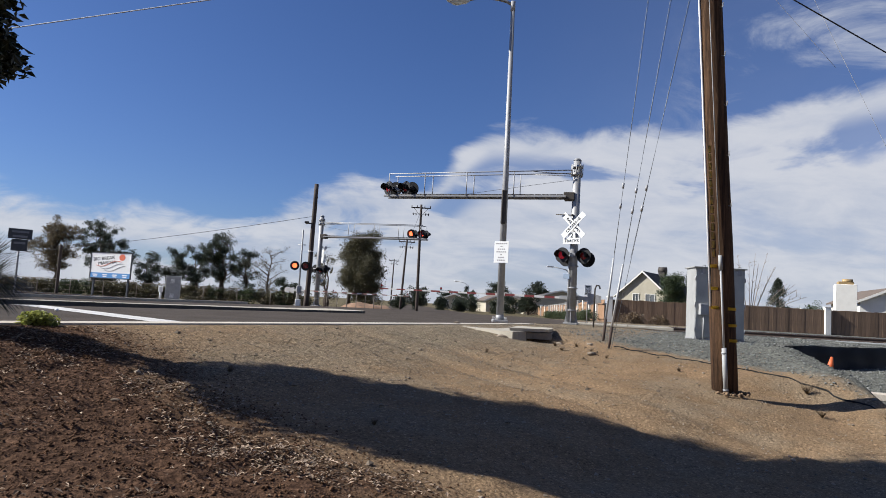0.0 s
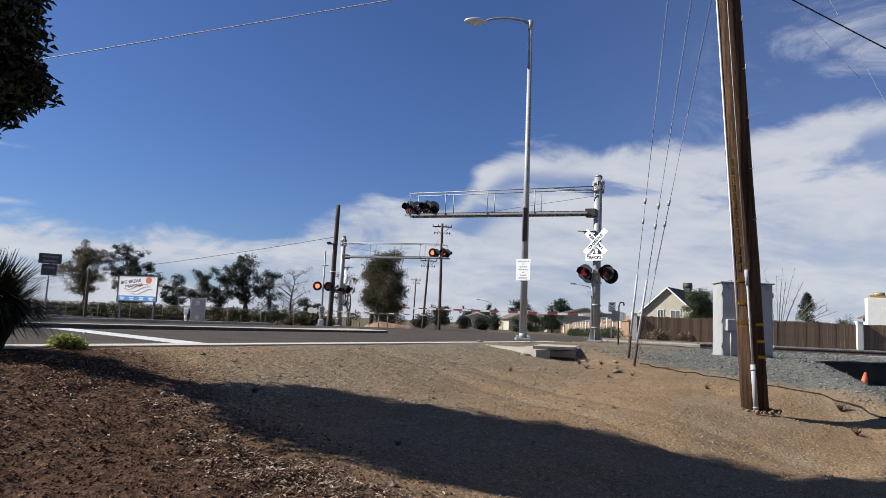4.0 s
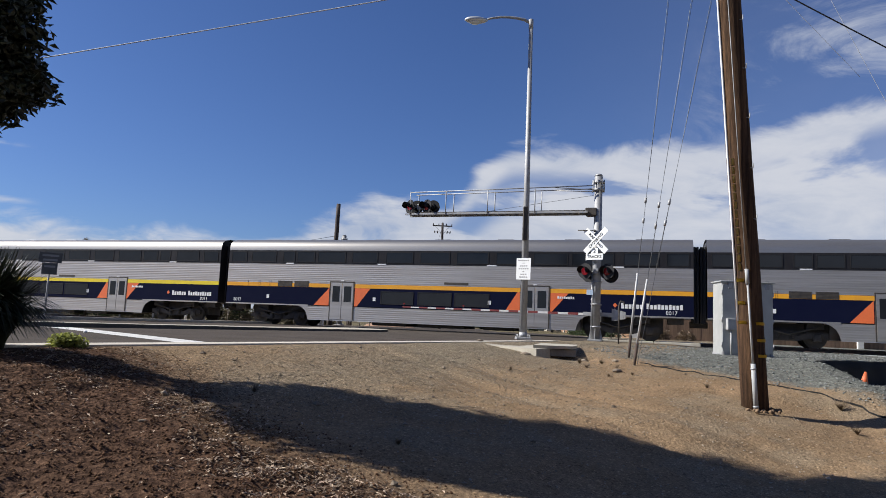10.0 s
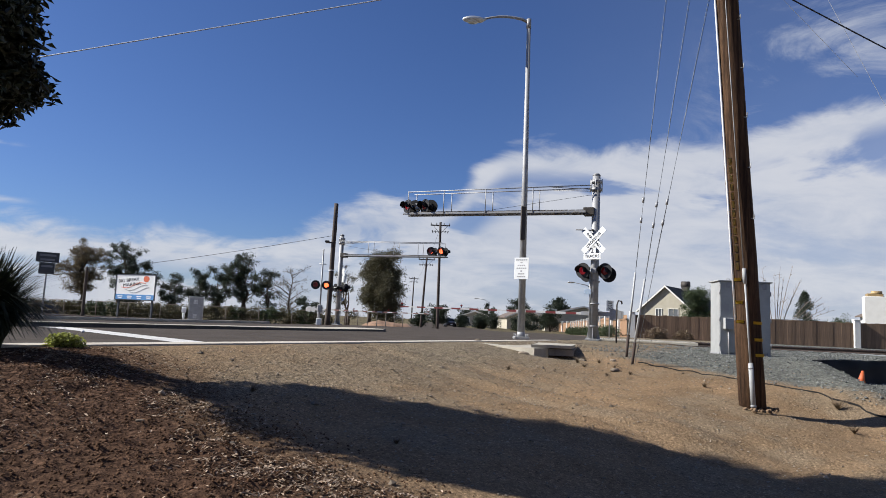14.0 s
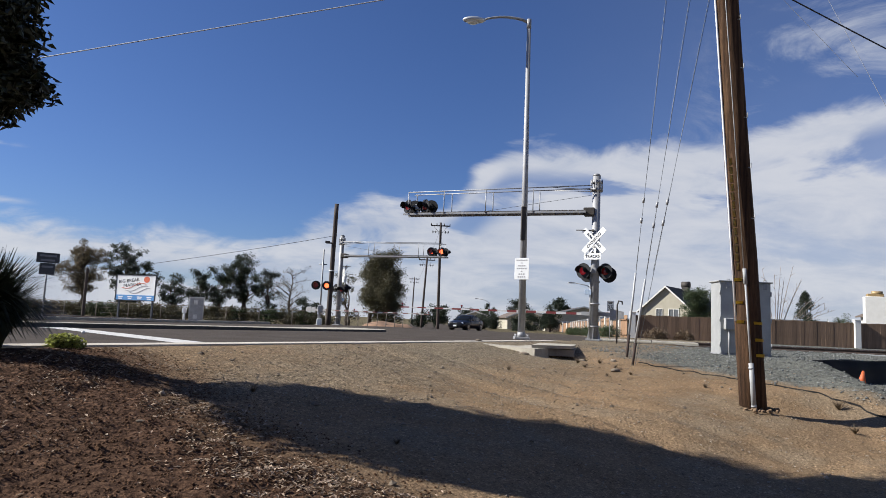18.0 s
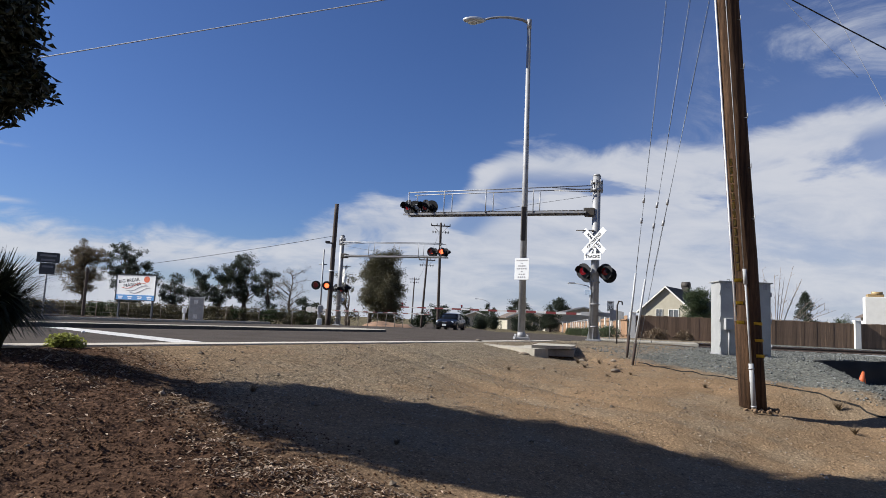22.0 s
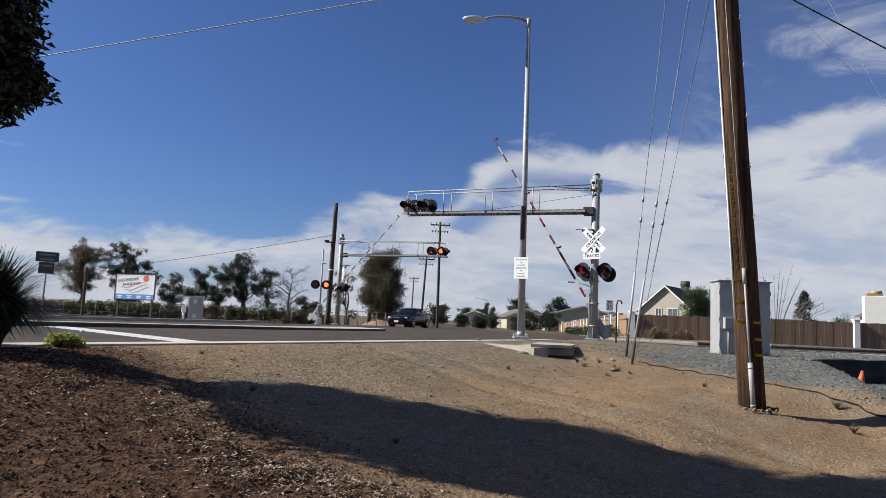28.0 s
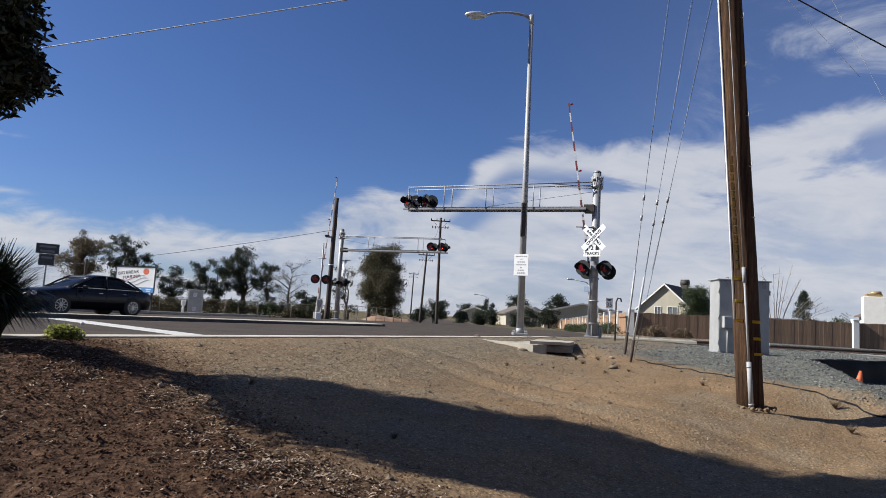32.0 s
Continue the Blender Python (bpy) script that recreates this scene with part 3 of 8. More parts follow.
def shutter(parent, p, d, first):
    """A made-up dark red flap hinged at the top of a hood, to make the lamp blink; it hangs before the lens or folds up
    under the hood.
    """
    bm = bmesh.new()
    disc(bm, (0, 0, -0.155), (0, 1, 0), 0.157, 0.006, 22)
    ob = part("shutter_flap", bm, LENS_OFF, parent, "added dark red flap that blanks a lit lens")
    FLAPS.append((ob, Matrix.Translation(p) @ facing(d) @ Matrix.Translation((0, 0.07, 0.155)), first))
    return ob


def blade(parent, turn, text, z0, y0):
    bm = bmesh.new()
    box(bm, (0, 0, 0), (1.24, 0.012, 0.23), bevel=0.004)
    m = Matrix.Translation((0.02, y0, z0)) @ Matrix.Rotation(radians(-20), 4, "Z") @ Matrix.Rotation(turn, 4, "Y")
    bm.transform(m)
    ob = part("blade", bm, WHITE, parent, "white crossbuck blade with black capitals")
    words("lettering", text, 0.14, m @ Matrix.Translation((0, 0.012, 0)) @ FRONT_TEXT, BLACK, ob, stretch=1.15)
    return ob


def crossing_signal(m, label, front_lens, back_lens, group, mast_lit=True):
    """A mast with a walkway arm along +x, crossbuck, flashers and gate stand; traffic comes from +y."""
    root = empty("crossing_signal", m, label, "crossing signal", group)
    bm = bmesh.new()
    bar(bm, (0, 0, 0), (0, 0, 6.35), 0.165, 0.15, 20)
    bar(bm, (0, 0, 6.35), (0, 0, 6.43), 0.165, 0.10, 20)
    part("mast", bm, GALV, root, "round galvanised steel mast")
    bm = bmesh.new()
    for z in (5.75, 6.05):
        bar(bm, (0, 0, z), (0, 0, z + 0.10), 0.215, n=20)
        part("band", bm, GALV, root, "bolted clamp band")
        bm = bmesh.new()
    bm.free()
    for a in range(8):
        x, y = 0.22 * math.cos(a * math.pi / 4), 0.22 * math.sin(a * math.pi / 4)
        bm = bmesh.new()
        bar(bm, (x, y, 5.70), (x, y, 6.2), 0.018, n=6)
        part("bolt", bm, GALV, root)
    bm = bmesh.new()
    box(bm, (0, 0, 0.03), (0.55, 0.55, 0.06), bevel=0.01)
    for a in range(4):
        q = Matrix.Rotation(a * math.pi / 2, 4, "Z")
        b2 = bmesh.new()
        v = [b2.verts.new(q @ Vector(c)) for c in ((0.155, -0.012, 0.05), (0.26, -0.012, 0.05), (0.155, -0.012, 0.55), (0.155, 0.012, 0.05), (0.26, 0.012, 0.05), (0.155, 0.012, 0.55))]
        for f in ((0, 1, 2), (5, 4, 3), (0, 3, 4, 1), (1, 4, 5, 2), (2, 5, 3, 0)):
            b2.faces.new([v[i] for i in f])
        me = bpy.data.meshes.new("t")
        b2.to_mesh(me)
        b2.free()
        bm.from_mesh(me)
        bpy.data.meshes.remove(me)
    part("base_plate", bm, GALV, root, "gusseted base plate")
    # arm: a flat box beam that carries a grating, with a rail above
    L = 7.85
    bm = bmesh.new()
    box(bm, (0.25, 0, 4.93), (0.42, 0.44, 0.30), bevel=0.02)
    part("arm_bracket", bm, DARKSTEEL, root, "dark steel arm bracket")
    bm = bmesh.new()
    for y in (-0.26, 0.26):
        box(bm, (L / 2 + 0.25, y, 4.9), (L - 0.2, 0.07, 0.085), bevel=0.012)
    for k in range(16):
        box(bm, (0.7 + k * 0.475, 0, 4.9), (0.05, 0.5, 0.05))
    arm = part("arm", bm, GALV, root, "galvanised cantilever arm")
    bm = bmesh.new()
    box(bm, (0, 0, 0), (0.255, 0.46, 0.025))
    plank = part("walkway_plank", bm, DARKSTEEL, arm)
    plank.location = (0.6, 0, 4.975)
    for k in range(1, 26):
        o = new("walkway_plank", plank.data)
        o.parent, o.location = arm, (0.6 + k * 0.287, 0, 4.975)
    bm = bmesh.new()
    for y in (-0.3, 0.3):
        bar(bm, (0.15, y, 5.92), (L - 0.1, y, 5.82), 0.021, n=8)
        bar(bm, (0.15, y * 0.6, 5.78), (1.7, y, 5.88), 0.016, n=6)
    part("hand_rail", bm, GALV, arm)
    for x in (2.35, 4.3, 6.1, L - 0.15):
        for y in (-0.3, 0.3):
            bm = bmesh.new()
            bar(bm, (x + (0.07 if y > 0 else -0.07), y, 4.9), (x + (0.07 if y > 0 else -0.07), y, 5.85), 0.02, n=8)
            part("rail_post", bm, GALV, arm)
    bm = bmesh.new()
    tube(bm, [(0.1, -0.2, 5.65), (2.2, -0.1, 5.35), (4.6, 0, 5.0), (6.2, 0, 4.97)], 0.007, 5)
    part("cable", bm, WIRE, arm)
    # flashers at the tip, both ways
    bm = bmesh.new()
    bar(bm, (L - 0.85, 0, 5.24), (L + 0.05, 0, 5.24), 0.035, n=8)
    bar(bm, (L - 0.4, 0, 4.9), (L - 0.4, 0, 5.26), 0.05, n=10)
    box(bm, (L - 0.4, 0, 5.24), (0.22, 0.2, 0.26), bevel=0.03)
    part("lamp_crossarm", bm, GALV, root)
    for x in (L - 0.78, L + 0.0):
        signal_lamp(root, (x, 0.14, 5.24), (0.5, 0.87), front_lens[0 if x > L - 0.3 else 1])
    for x in (L - 0.95, L - 0.2):
        hd = signal_lamp(root, (x, -0.14, 5.26), (0, -1), back_lens[0 if x < L - 0.6 else 1])
        if LENS_ON in back_lens:
            shutter(root, (x, -0.14, 5.26), (0, -1), x > L - 0.6)
    # flashers on the mast
    bm = bmesh.new()
    bar(bm, (-0.42, 0, 2.62), (0.42, 0, 2.62), 0.03, n=8)
    box(bm, (0, 0.2, 2.62), (0.2, 0.1, 0.2), bevel=0.02)
    part("lamp_crossarm", bm, GALV, root)
    for x in (-0.41, 0.41):
        signal_lamp(root, (x, 0.24, 2.62), (0.42, 0.91), front_lens[0 if x > 0 else 1])
        signal_lamp(root, (x - 0.10, -0.24, 2.52), (-0.3, -0.95), back_lens[0 if x < 0 else 1] if mast_lit else LENS_OFF)
    # crossbuck and track count
    blade(root, radians(-45), "RAILROAD", 3.78, 0.32)
    blade(root, radians(45), "CROSSING", 3.78, 0.336)
    bm = bmesh.new()
    box(bm, (0, 0.2, 3.37), (0.30, 0.012, 0.26), bevel=0.01)
    box(bm, (0, 0.205, 3.17), (0.72, 0.012, 0.24), bevel=0.01)
    turn = Matrix.Translation((0, 0.09, 0)) @ Matrix.Rotation(radians(-20), 4, "Z")
    bm.transform(turn)
    pl = part("track_sign", bm, WHITE, root, "white plate reading 2 TRACKS")
    words("lettering", "2", 0.24, turn @ Matrix.Translation((0, 0.211, 3.38)) @ FRONT_TEXT, BLACK, pl)
    words("lettering", "TRACKS", 0.155, turn @ Matrix.Translation((0, 0.216, 3.17)) @ FRONT_TEXT, BLACK, pl, stretch=1.05)
    bm = bmesh.new()
    bar(bm, (0.1, 0.19, 4.18), (0.72, 0.19, 4.2), 0.02, n=6)
    bar(bm, (0.05, 0.19, 4.18), (0.12, 0.19, 4.18), 0.05, n=8)
    part("bell_bracket", bm, DARKSTEEL, root)
    bm = bmesh.new()
    box(bm, (0.22, 0.2, 1.82), (0.24, 0.01, 0.2), bevel=0.004)
    part("notice_plate", bm, mat("pale_blue_plate", (0.45, 0.55, 0.66), 0.5), root, "small pale blue notice plate")
    bm = bmesh.new()
    for x, z in ((-0.10, 2.2), (0.12, 1.35), (0.0, 0.5)):
        bar(bm, (0, 0, z), (0, 0, z + 0.05), 0.20, n=18)
    tube(bm, [(0.15, 0.14, 0.1), (0.15, 0.14, 2.5)], 0.022, 6)
    part("conduit", bm, GALV, root)
    return root


ARM_A = math.atan2(0.34, -0.94)
SIG_NEAR = Matrix.Translation((5.76, 25.0, 1.11)) @ Matrix.Rotation(ARM_A, 4, "Z")
SIG_FAR = Matrix.Translation((-7.39, 46.5, 0.93)) @ Matrix.Rotation(ARM_A + math.pi, 4, "Z")
crossing_signal(SIG_NEAR, "galvanised crossing mast with cantilever arm, crossbuck and red flashers", (LENS_DIM, LENS_OFF), (LENS_OFF, LENS_OFF), "crossing signals")
crossing_signal(SIG_FAR, "galvanised crossing mast with cantilever arm beyond the track, red flasher lit", (LENS_OFF, LENS_OFF), (LENS_ON, LENS_ON), "crossing signals", False)


def flasher_post(m, label):
    """A slim post with two flashers that look this way."""
    root = empty("flasher_post", m, label, "flasher post")
    bm = bmesh.new()
    bar(bm, (0, 0, -0.2), (0, 0, 5.1), 0.06, 0.05, 10)
    part("post", bm, GALV, root)
    bm = bmesh.new()
    bar(bm, (-0.45, 0, 2.7), (0.45, 0, 2.7), 0.03, n=8)
    part("crossarm", bm, GALV, root)
    bm = bmesh.new()
    bar(bm, (-0.25, 0, 4.1), (0.25, 0, 4.1), 0.03, n=8)
    part("crossarm", bm, GALV, root)
    bm = bmesh.new()
    box(bm, (0, 0, 1.15), (0.3, 0.3, 0.5), bevel=0.04)
    part("junction_box", bm, GALV, root)
    for x in (-0.36, 0.36):
        signal_lamp(root, (x, -0.12, 2.7), (0.12, -1), LENS_ON)
        shutter(root, (x, -0.12, 2.7), (0.12, -1), x > 0)
    bm = bmesh.new()
    box(bm, (0, 0, 0.25), (0.34, 0.34, 0.55), bevel=0.05)
    part("base_box", bm, ALU, root)
    return root


flasher_post(Matrix.Translation((-8.08, 43.4, 0.84)), "slim grey post with two red flashers, one lit")
GATES = []


def gate(m, label, length, cw=0.95, stripes=None):
    """A stand with its machine, and the striped arm that turns on it; the arm lies along +x of m when it is down."""
    stand = empty("gate_stand", m, label, "gate machine", "gate machines")
    bm = bmesh.new()
    bar(bm, (0, 0, -1.05), (0, 0, 0.35), 0.07, n=12)
    box(bm, (0, 0, -1.03), (0.36, 0.36, 0.05), bevel=0.01)
    part("post", bm, GALV, stand)
    bm = bmesh.new()
    box(bm, (0, 0.16, -0.05), (0.36, 0.32, 0.5), bevel=0.03)
    box(bm, (0, 0.33, -0.04), (0.3, 0.02, 0.42), bevel=0.008)
    part("machine_box", bm, ALU, stand, "grey gate machine box")
    k = int(length / 0.41)
    white, red = stripes or (WORN_WHITE, RED)
    bm = bmesh.new()
    prism(bm, [(0.35, -0.046), (length, -0.024), (length, 0.024), (0.35, 0.046)], -0.175, -0.145, axis="y")
    arm = part("gate_arm", clean(bm), white, stand, "long red and white striped gate arm")
    for i in range(1, k, 2):
        x0, x1 = (0.35 + (i + q) * (length - 0.35) / k for q in (0, 1))
        h0, h1 = (0.049 - 0.022 * (x - 0.35) / (length - 0.35) for x in (x0, x1))
        bm = bmesh.new()
        prism(bm, [(x0, -h0), (x1, -h1), (x1, h1), (x0, h0)], -0.179, -0.141, axis="y")
        part("stripe", clean(bm), red, arm)
    bm = bmesh.new()
    for y in (-0.13, 0.40):
        box(bm, (-cw / 2 + 0.25, y, 0), (cw + 0.4, 0.02, 0.14), bevel=0.004)
    bar(bm, (0, -0.2, 0), (0, 0.42, 0), 0.045, n=12)
    part("yoke", bm, GALV, arm)
    bm = bmesh.new()
    for y in (-0.10, 0.37):
        poly_pts = [(-cw - 0.12, 0.13), (-cw + 0.32, 0.23), (-cw + 0.32, -0.23), (-cw - 0.12, -0.13)]
        prism(bm, poly_pts, y - 0.03, y + 0.03, axis="y")
    part("counterweight", clean(bm), GALV, arm, "grey cast counterweight")
    for x in (length * 0.35, length * 0.66, length - 0.08):
        bm = bmesh.new()
        bar(bm, (x, -0.16, 0.05), (x, -0.16, 0.12), 0.03, n=8)
        disc(bm, (x, -0.16, 0.14), (0, 1, 0), 0.04, 0.05, 12, mi=1)
        part("arm_lamp", bm, [BLACK, LENS_OFF], arm)
    GATES.append(arm)
    return arm


GATE_NEAR = Matrix.Translation((5.93, 25.55, 2.12)) @ Matrix.Rotation(radians(156), 4, "Z")
GATE_FAR = Matrix.Translation((-8.75, 46.6, 1.95)) @ Matrix.Rotation(radians(-29), 4, "Z")
gate(GATE_NEAR, "grey gate machine on a post beside the crossing mast", 8.6)
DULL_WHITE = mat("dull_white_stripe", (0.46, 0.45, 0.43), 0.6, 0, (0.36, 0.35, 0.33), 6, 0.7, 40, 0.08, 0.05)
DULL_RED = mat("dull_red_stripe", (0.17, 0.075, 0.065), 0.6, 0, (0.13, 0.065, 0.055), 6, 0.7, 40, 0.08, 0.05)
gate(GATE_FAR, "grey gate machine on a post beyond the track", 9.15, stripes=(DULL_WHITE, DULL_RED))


def street_lamp(base, top, head_x):
    """A tapered steel lamp post with a bent arm and a cobra head towards -x."""
    root = empty("street_lamp", Matrix.Translation(base), "tall grey steel street lamp with curved arm beside the road", "street lamp")
    t = Vector(top) - Vector(base)
    bm = bmesh.new()
    bar(bm, (0, 0, 0), t, 0.115, 0.062, 20)
    part("post", bm, GALV, root, "tapered galvanised post")
    bm = bmesh.new()
    box(bm, (0, 0, 0.02), (0.46, 0.46, 0.08), bevel=0.015)
    for a in ((-1, -1), (1, -1), (1, 1), (-1, 1)):
        bar(bm, (a[0] * 0.18, a[1] * 0.18, 0.05), (a[0] * 0.18, a[1] * 0.18, 0.14), 0.022, n=6)
    bar(bm, (0, 0, 0.05), (0, 0, 0.2), 0.13, 0.12, 16)
    part("base_plate", bm, GALV, root)
    bm = bmesh.new()
    L = head_x
    pts = [t + Vector((0, 0, -0.06))] + [t + Vector((-L * s, 0, 0.16 * math.sin(math.pi * s) - 0.10 * s)) for s in (0.12, 0.25, 0.4, 0.55, 0.7, 0.85)]
    tube(bm, pts, [0.05, 0.045, 0.042, 0.04, 0.036, 0.034, 0.032], 10)
    bar(bm, t + Vector((0, 0, -0.25)), t + Vector((0, 0, 0.06)), 0.075, n=14)
    part("arm", bm, GALV, root)
    end = pts[-1]
    bm = bmesh.new()
    bmesh.ops.create_uvsphere(bm, u_segments=20, v_segments=12, radius=1.0, matrix=Matrix.Translation(end + Vector((-0.28, 0, -0.02))) @ Matrix.Diagonal((0.36, 0.17, 0.10, 1)))
    bar(bm, end + Vector((0.1, 0, 0)), end + Vector((-0.2, 0, 0)), 0.045, 0.09, 10)
    head = part("lamp_head", bm, ALU, root, "grey cobra lamp head", smooth=True)
    bm = bmesh.new()
    bmesh.ops.create_uvsphere(bm, u_segments=18, v_segments=10, radius=1.0, matrix=Matrix.Translation(end + Vector((-0.31, 0, -0.075))) @ Matrix.Diagonal((0.2, 0.13, 0.09, 1)))
    part("glass", bm, mat("lamp_glass", (0.6, 0.62, 0.6), 0.15, 0, None, 8, 0.3, 40, 0.05, 0.02), head, smooth=True)
    # dark wrap round the middle of the post, and the notice below it
    up = t.normalized()
    bm = bmesh.new()
    box(bm, up * 3.52 + Vector((-0.035, -0.10, 0)), (0.15, 0.1, 1.05), bevel=0.02)
    part("wrap", bm, DARKSTEEL, root, "dark box strapped to the post")
    bm = bmesh.new()
    box(bm, (0, -0.125, 2.12), (0.48, 0.01, 0.66), bevel=0.004)
    bm.transform(Matrix.Rotation(radians(-32), 4, "Z"))
    sg = part("notice", bm, WHITE, root, "white notice with lines of small black writing")
    bm = bmesh.new()
    for i, (wd, n) in enumerate(((0.38, 6), (0.1, 1), (0.26, 4), (0.34, 5), (0.08, 1), (0.22, 3), (0.28, 4))):
        z = 0.26 - i * 0.085
        for j in range(n):
            w1 = wd / n
            box(bm, (-wd / 2 + (j + 0.5) * w1, -0.132, 2.12 + z), (w1 * 0.72, 0.003, 0.036 if i != 1 else 0.02))
    bm.transform(Matrix.Rotation(radians(-32), 4, "Z"))
    part("writing", bm, SIGN_INK, sg)
    return root


street_lamp((2.42, 20.0, 1.16), (2.34, 20.0, 11.22), 1.75)


def utility_pole(name, base, top, r0, r1, material, label, parts):
    root = empty(name, Matrix.Translation(base), label, "utility pole", "utility poles")
    t = Vector(top) - Vector(base)
    bm = bmesh.new()
    n = 9
    rng = random.Random(len(label))
    tube(bm, [t * (-0.04 + 1.04 * i / n) + Vector((rng.uniform(-1, 1), rng.uniform(-1, 1), 0)) * r1 * 0.06 for i in range(n + 1)], [r0 + (r1 - r0) * i / n for i in range(n + 1)], 18)
    part("shaft", bm, material, root)
    parts(root, t)
    return root


CLOD_PALE = mat("pale_clod", (0.2160, 0.1471, 0.0897), 0.95, 0, (0.1440, 0.0951, 0.0585), 8, 0.8, 50, 0.2, 0.3, spec=0.05)
TAPE = mat("faded_tape", (0.66, 0.50, 0.16), 0.6, 0, (0.4, 0.35, 0.2), 12, 0.8, 60, 0.15, 0.05)


def near_pole_parts(root, t):
    """Conduit up the side, yellow reflector bands, staples."""
    up = t.normalized()

    def at(z, off):
        return up * z + Vector(off)
    bm = bmesh.new()
    tube(bm, [at(z, (-0.085, -0.185, 0)) for z in (0.02, 0.65)], 0.034, 12)
    tube(bm, [at(z, (-0.085, -0.182, 0)) for z in (0.65, 1.8)], 0.015, 10)
    tube(bm, [at(z, (-0.085, -0.18, 0)) for z in (1.78, 2.0)], 0.028, 12)
    tube(bm, [at(z, (-0.09, -0.175, 0)) for z in (2.0, 5.0, 8.0, 11.0)], 0.007, 8)
    part("conduit", bm, GREYPLASTIC, root, "grey plastic conduit")
    bm = bmesh.new()
    tube(bm, [at(z, (-0.192 + 0.0016 * z, -0.03, 0)) for z in (1.25, 3.0, 5.0, 8.0, 11.0)], 0.016, 8)
    part("conduit", bm, WHITE, root, "white plastic conduit")
    for z in (0.05, 0.58):
        bm = bmesh.new()
        bar(bm, at(z - 0.012, (-0.085, -0.185, 0)), at(z + 0.012, (-0.085, -0.185, 0)), 0.04, n=10)
        part("conduit_strap", bm, GALV, root)
    for z, off in ((1.20, 0), (0.96, 0), (0.74, 0)):
        bm = bmesh.new()
        n = 10
        ring = []
        for k in range(n + 1):
            a = math.radians(-92 + 84 * k / n)
            ring.append((0.186 * math.cos(a), 0.186 * math.sin(a)))
        v = [[bm.verts.new(at(z + h, (x, y, 0))) for x, y in ring] for h in (0, 0.042)]
        for k in range(n):
            bm.faces.new((v[0][k], v[0][k + 1], v[1][k + 1], v[1][k])).smooth = True
        bmesh.ops.solidify(bm, geom=bm.faces, thickness=0.003)
        part("reflector_band", bm, YELLOW, root, "yellow reflective band")
    for z in (1.21, 1.49, 1.82):
        bm = bmesh.new()
        n = 6
        ring = [(0.187 * math.cos(math.radians(-172 + 42 * k / n)), 0.187 * math.sin(math.radians(-172 + 42 * k / n))) for k in range(n + 1)]
        v = [[bm.verts.new(at(z + h, (x, y, 0))) for x, y in ring] for h in (0, 0.045)]
        for k in range(n):
            bm.faces.new((v[0][k], v[0][k + 1], v[1][k + 1], v[1][k])).smooth = True
        bmesh.ops.solidify(bm, geom=bm.faces, thickness=0.003)
        part("reflector_band", bm, YELLOW, root, "yellow reflective band")
    for k in range(13):
        z = 1.98 + k * 0.13
        bm = bmesh.new()
        ring = [(0.185 * math.cos(math.radians(-152 + 5 * j)), 0.185 * math.sin(math.radians(-152 + 5 * j))) for j in range(4)]
        v = [[bm.verts.new(at(z + h, (x, y, 0))) for x, y in ring] for h in (0, 0.105)]
        for j in range(3):
            bm.faces.new((v[0][j], v[0][j + 1], v[1][j + 1], v[1][j])).smooth = True
        bmesh.ops.solidify(bm, geom=bm.faces, thickness=0.003)
        part("tag", bm, TAPE, root, "small pale yellow tag")
    rng = random.Random(5)
    for k in range(9):
        z = 2.75 + k * 0.76
        a = -62
        x, y = 0.178 * math.cos(radians(a)), 0.178 * math.sin(radians(a))
        bm = bmesh.new()
        tube(bm, [at(z, (x * 0.9, y * 0.9, 0)), at(z - 0.02, (x * 1.25, y * 1.25, 0)), at(z + 0.05, (x * 1.3, y * 1.3, 0))], 0.008, 5)
        part("staple", bm, GALV, root)
    for k in range(40):
        bm = bmesh.new()
        a, rr = rng.uniform(0, 6.28), rng.uniform(0.16, 0.34)
        s = rng.uniform(0.02, 0.055)
        box(bm, (rr * math.cos(a), rr * math.sin(a), 0.0), (s, s * 1.2, s), pose(0, 0, 0, rng.uniform(0, 90), rng.uniform(0, 90), 0), bevel=s * 0.18)
        part("earth_lump", bm, CLOD_PALE, root)


utility_pole("utility_pole", (4.54, 9.6, 0.55), (3.83, 9.6, 11.6), 0.185, 0.165, WOODPOLE, "brown wooden utility pole with conduit and yellow bands", near_pole_parts)


def far_pole_parts(root, t):
    up = t.normalized()
    bm = bmesh.new()
    bar(bm, up * 5.6 + Vector((-0.5, -0.1, 0)), up * 5.6 + Vector((0.1, -0.1, 0)), 0.05, n=8)
    box(bm, up * 5.62 + Vector((-0.42, -0.1, 0.05)), (0.3, 0.1, 0.14), bevel=0.02)
    part("bracket", bm, DARKSTEEL, root)
    bm = bmesh.new()
    bar(bm, up * 3.7, up * 3.76, 0.2, n=14)
    part("pole_band", bm, WHITE, root)


utility_pole("utility_pole", (-7.62, 44.0, 0.85), (-7.52, 44.0, 9.15), 0.17, 0.14, DARKPOLE, "dark creosoted pole beside the far crossing mast", far_pole_parts)


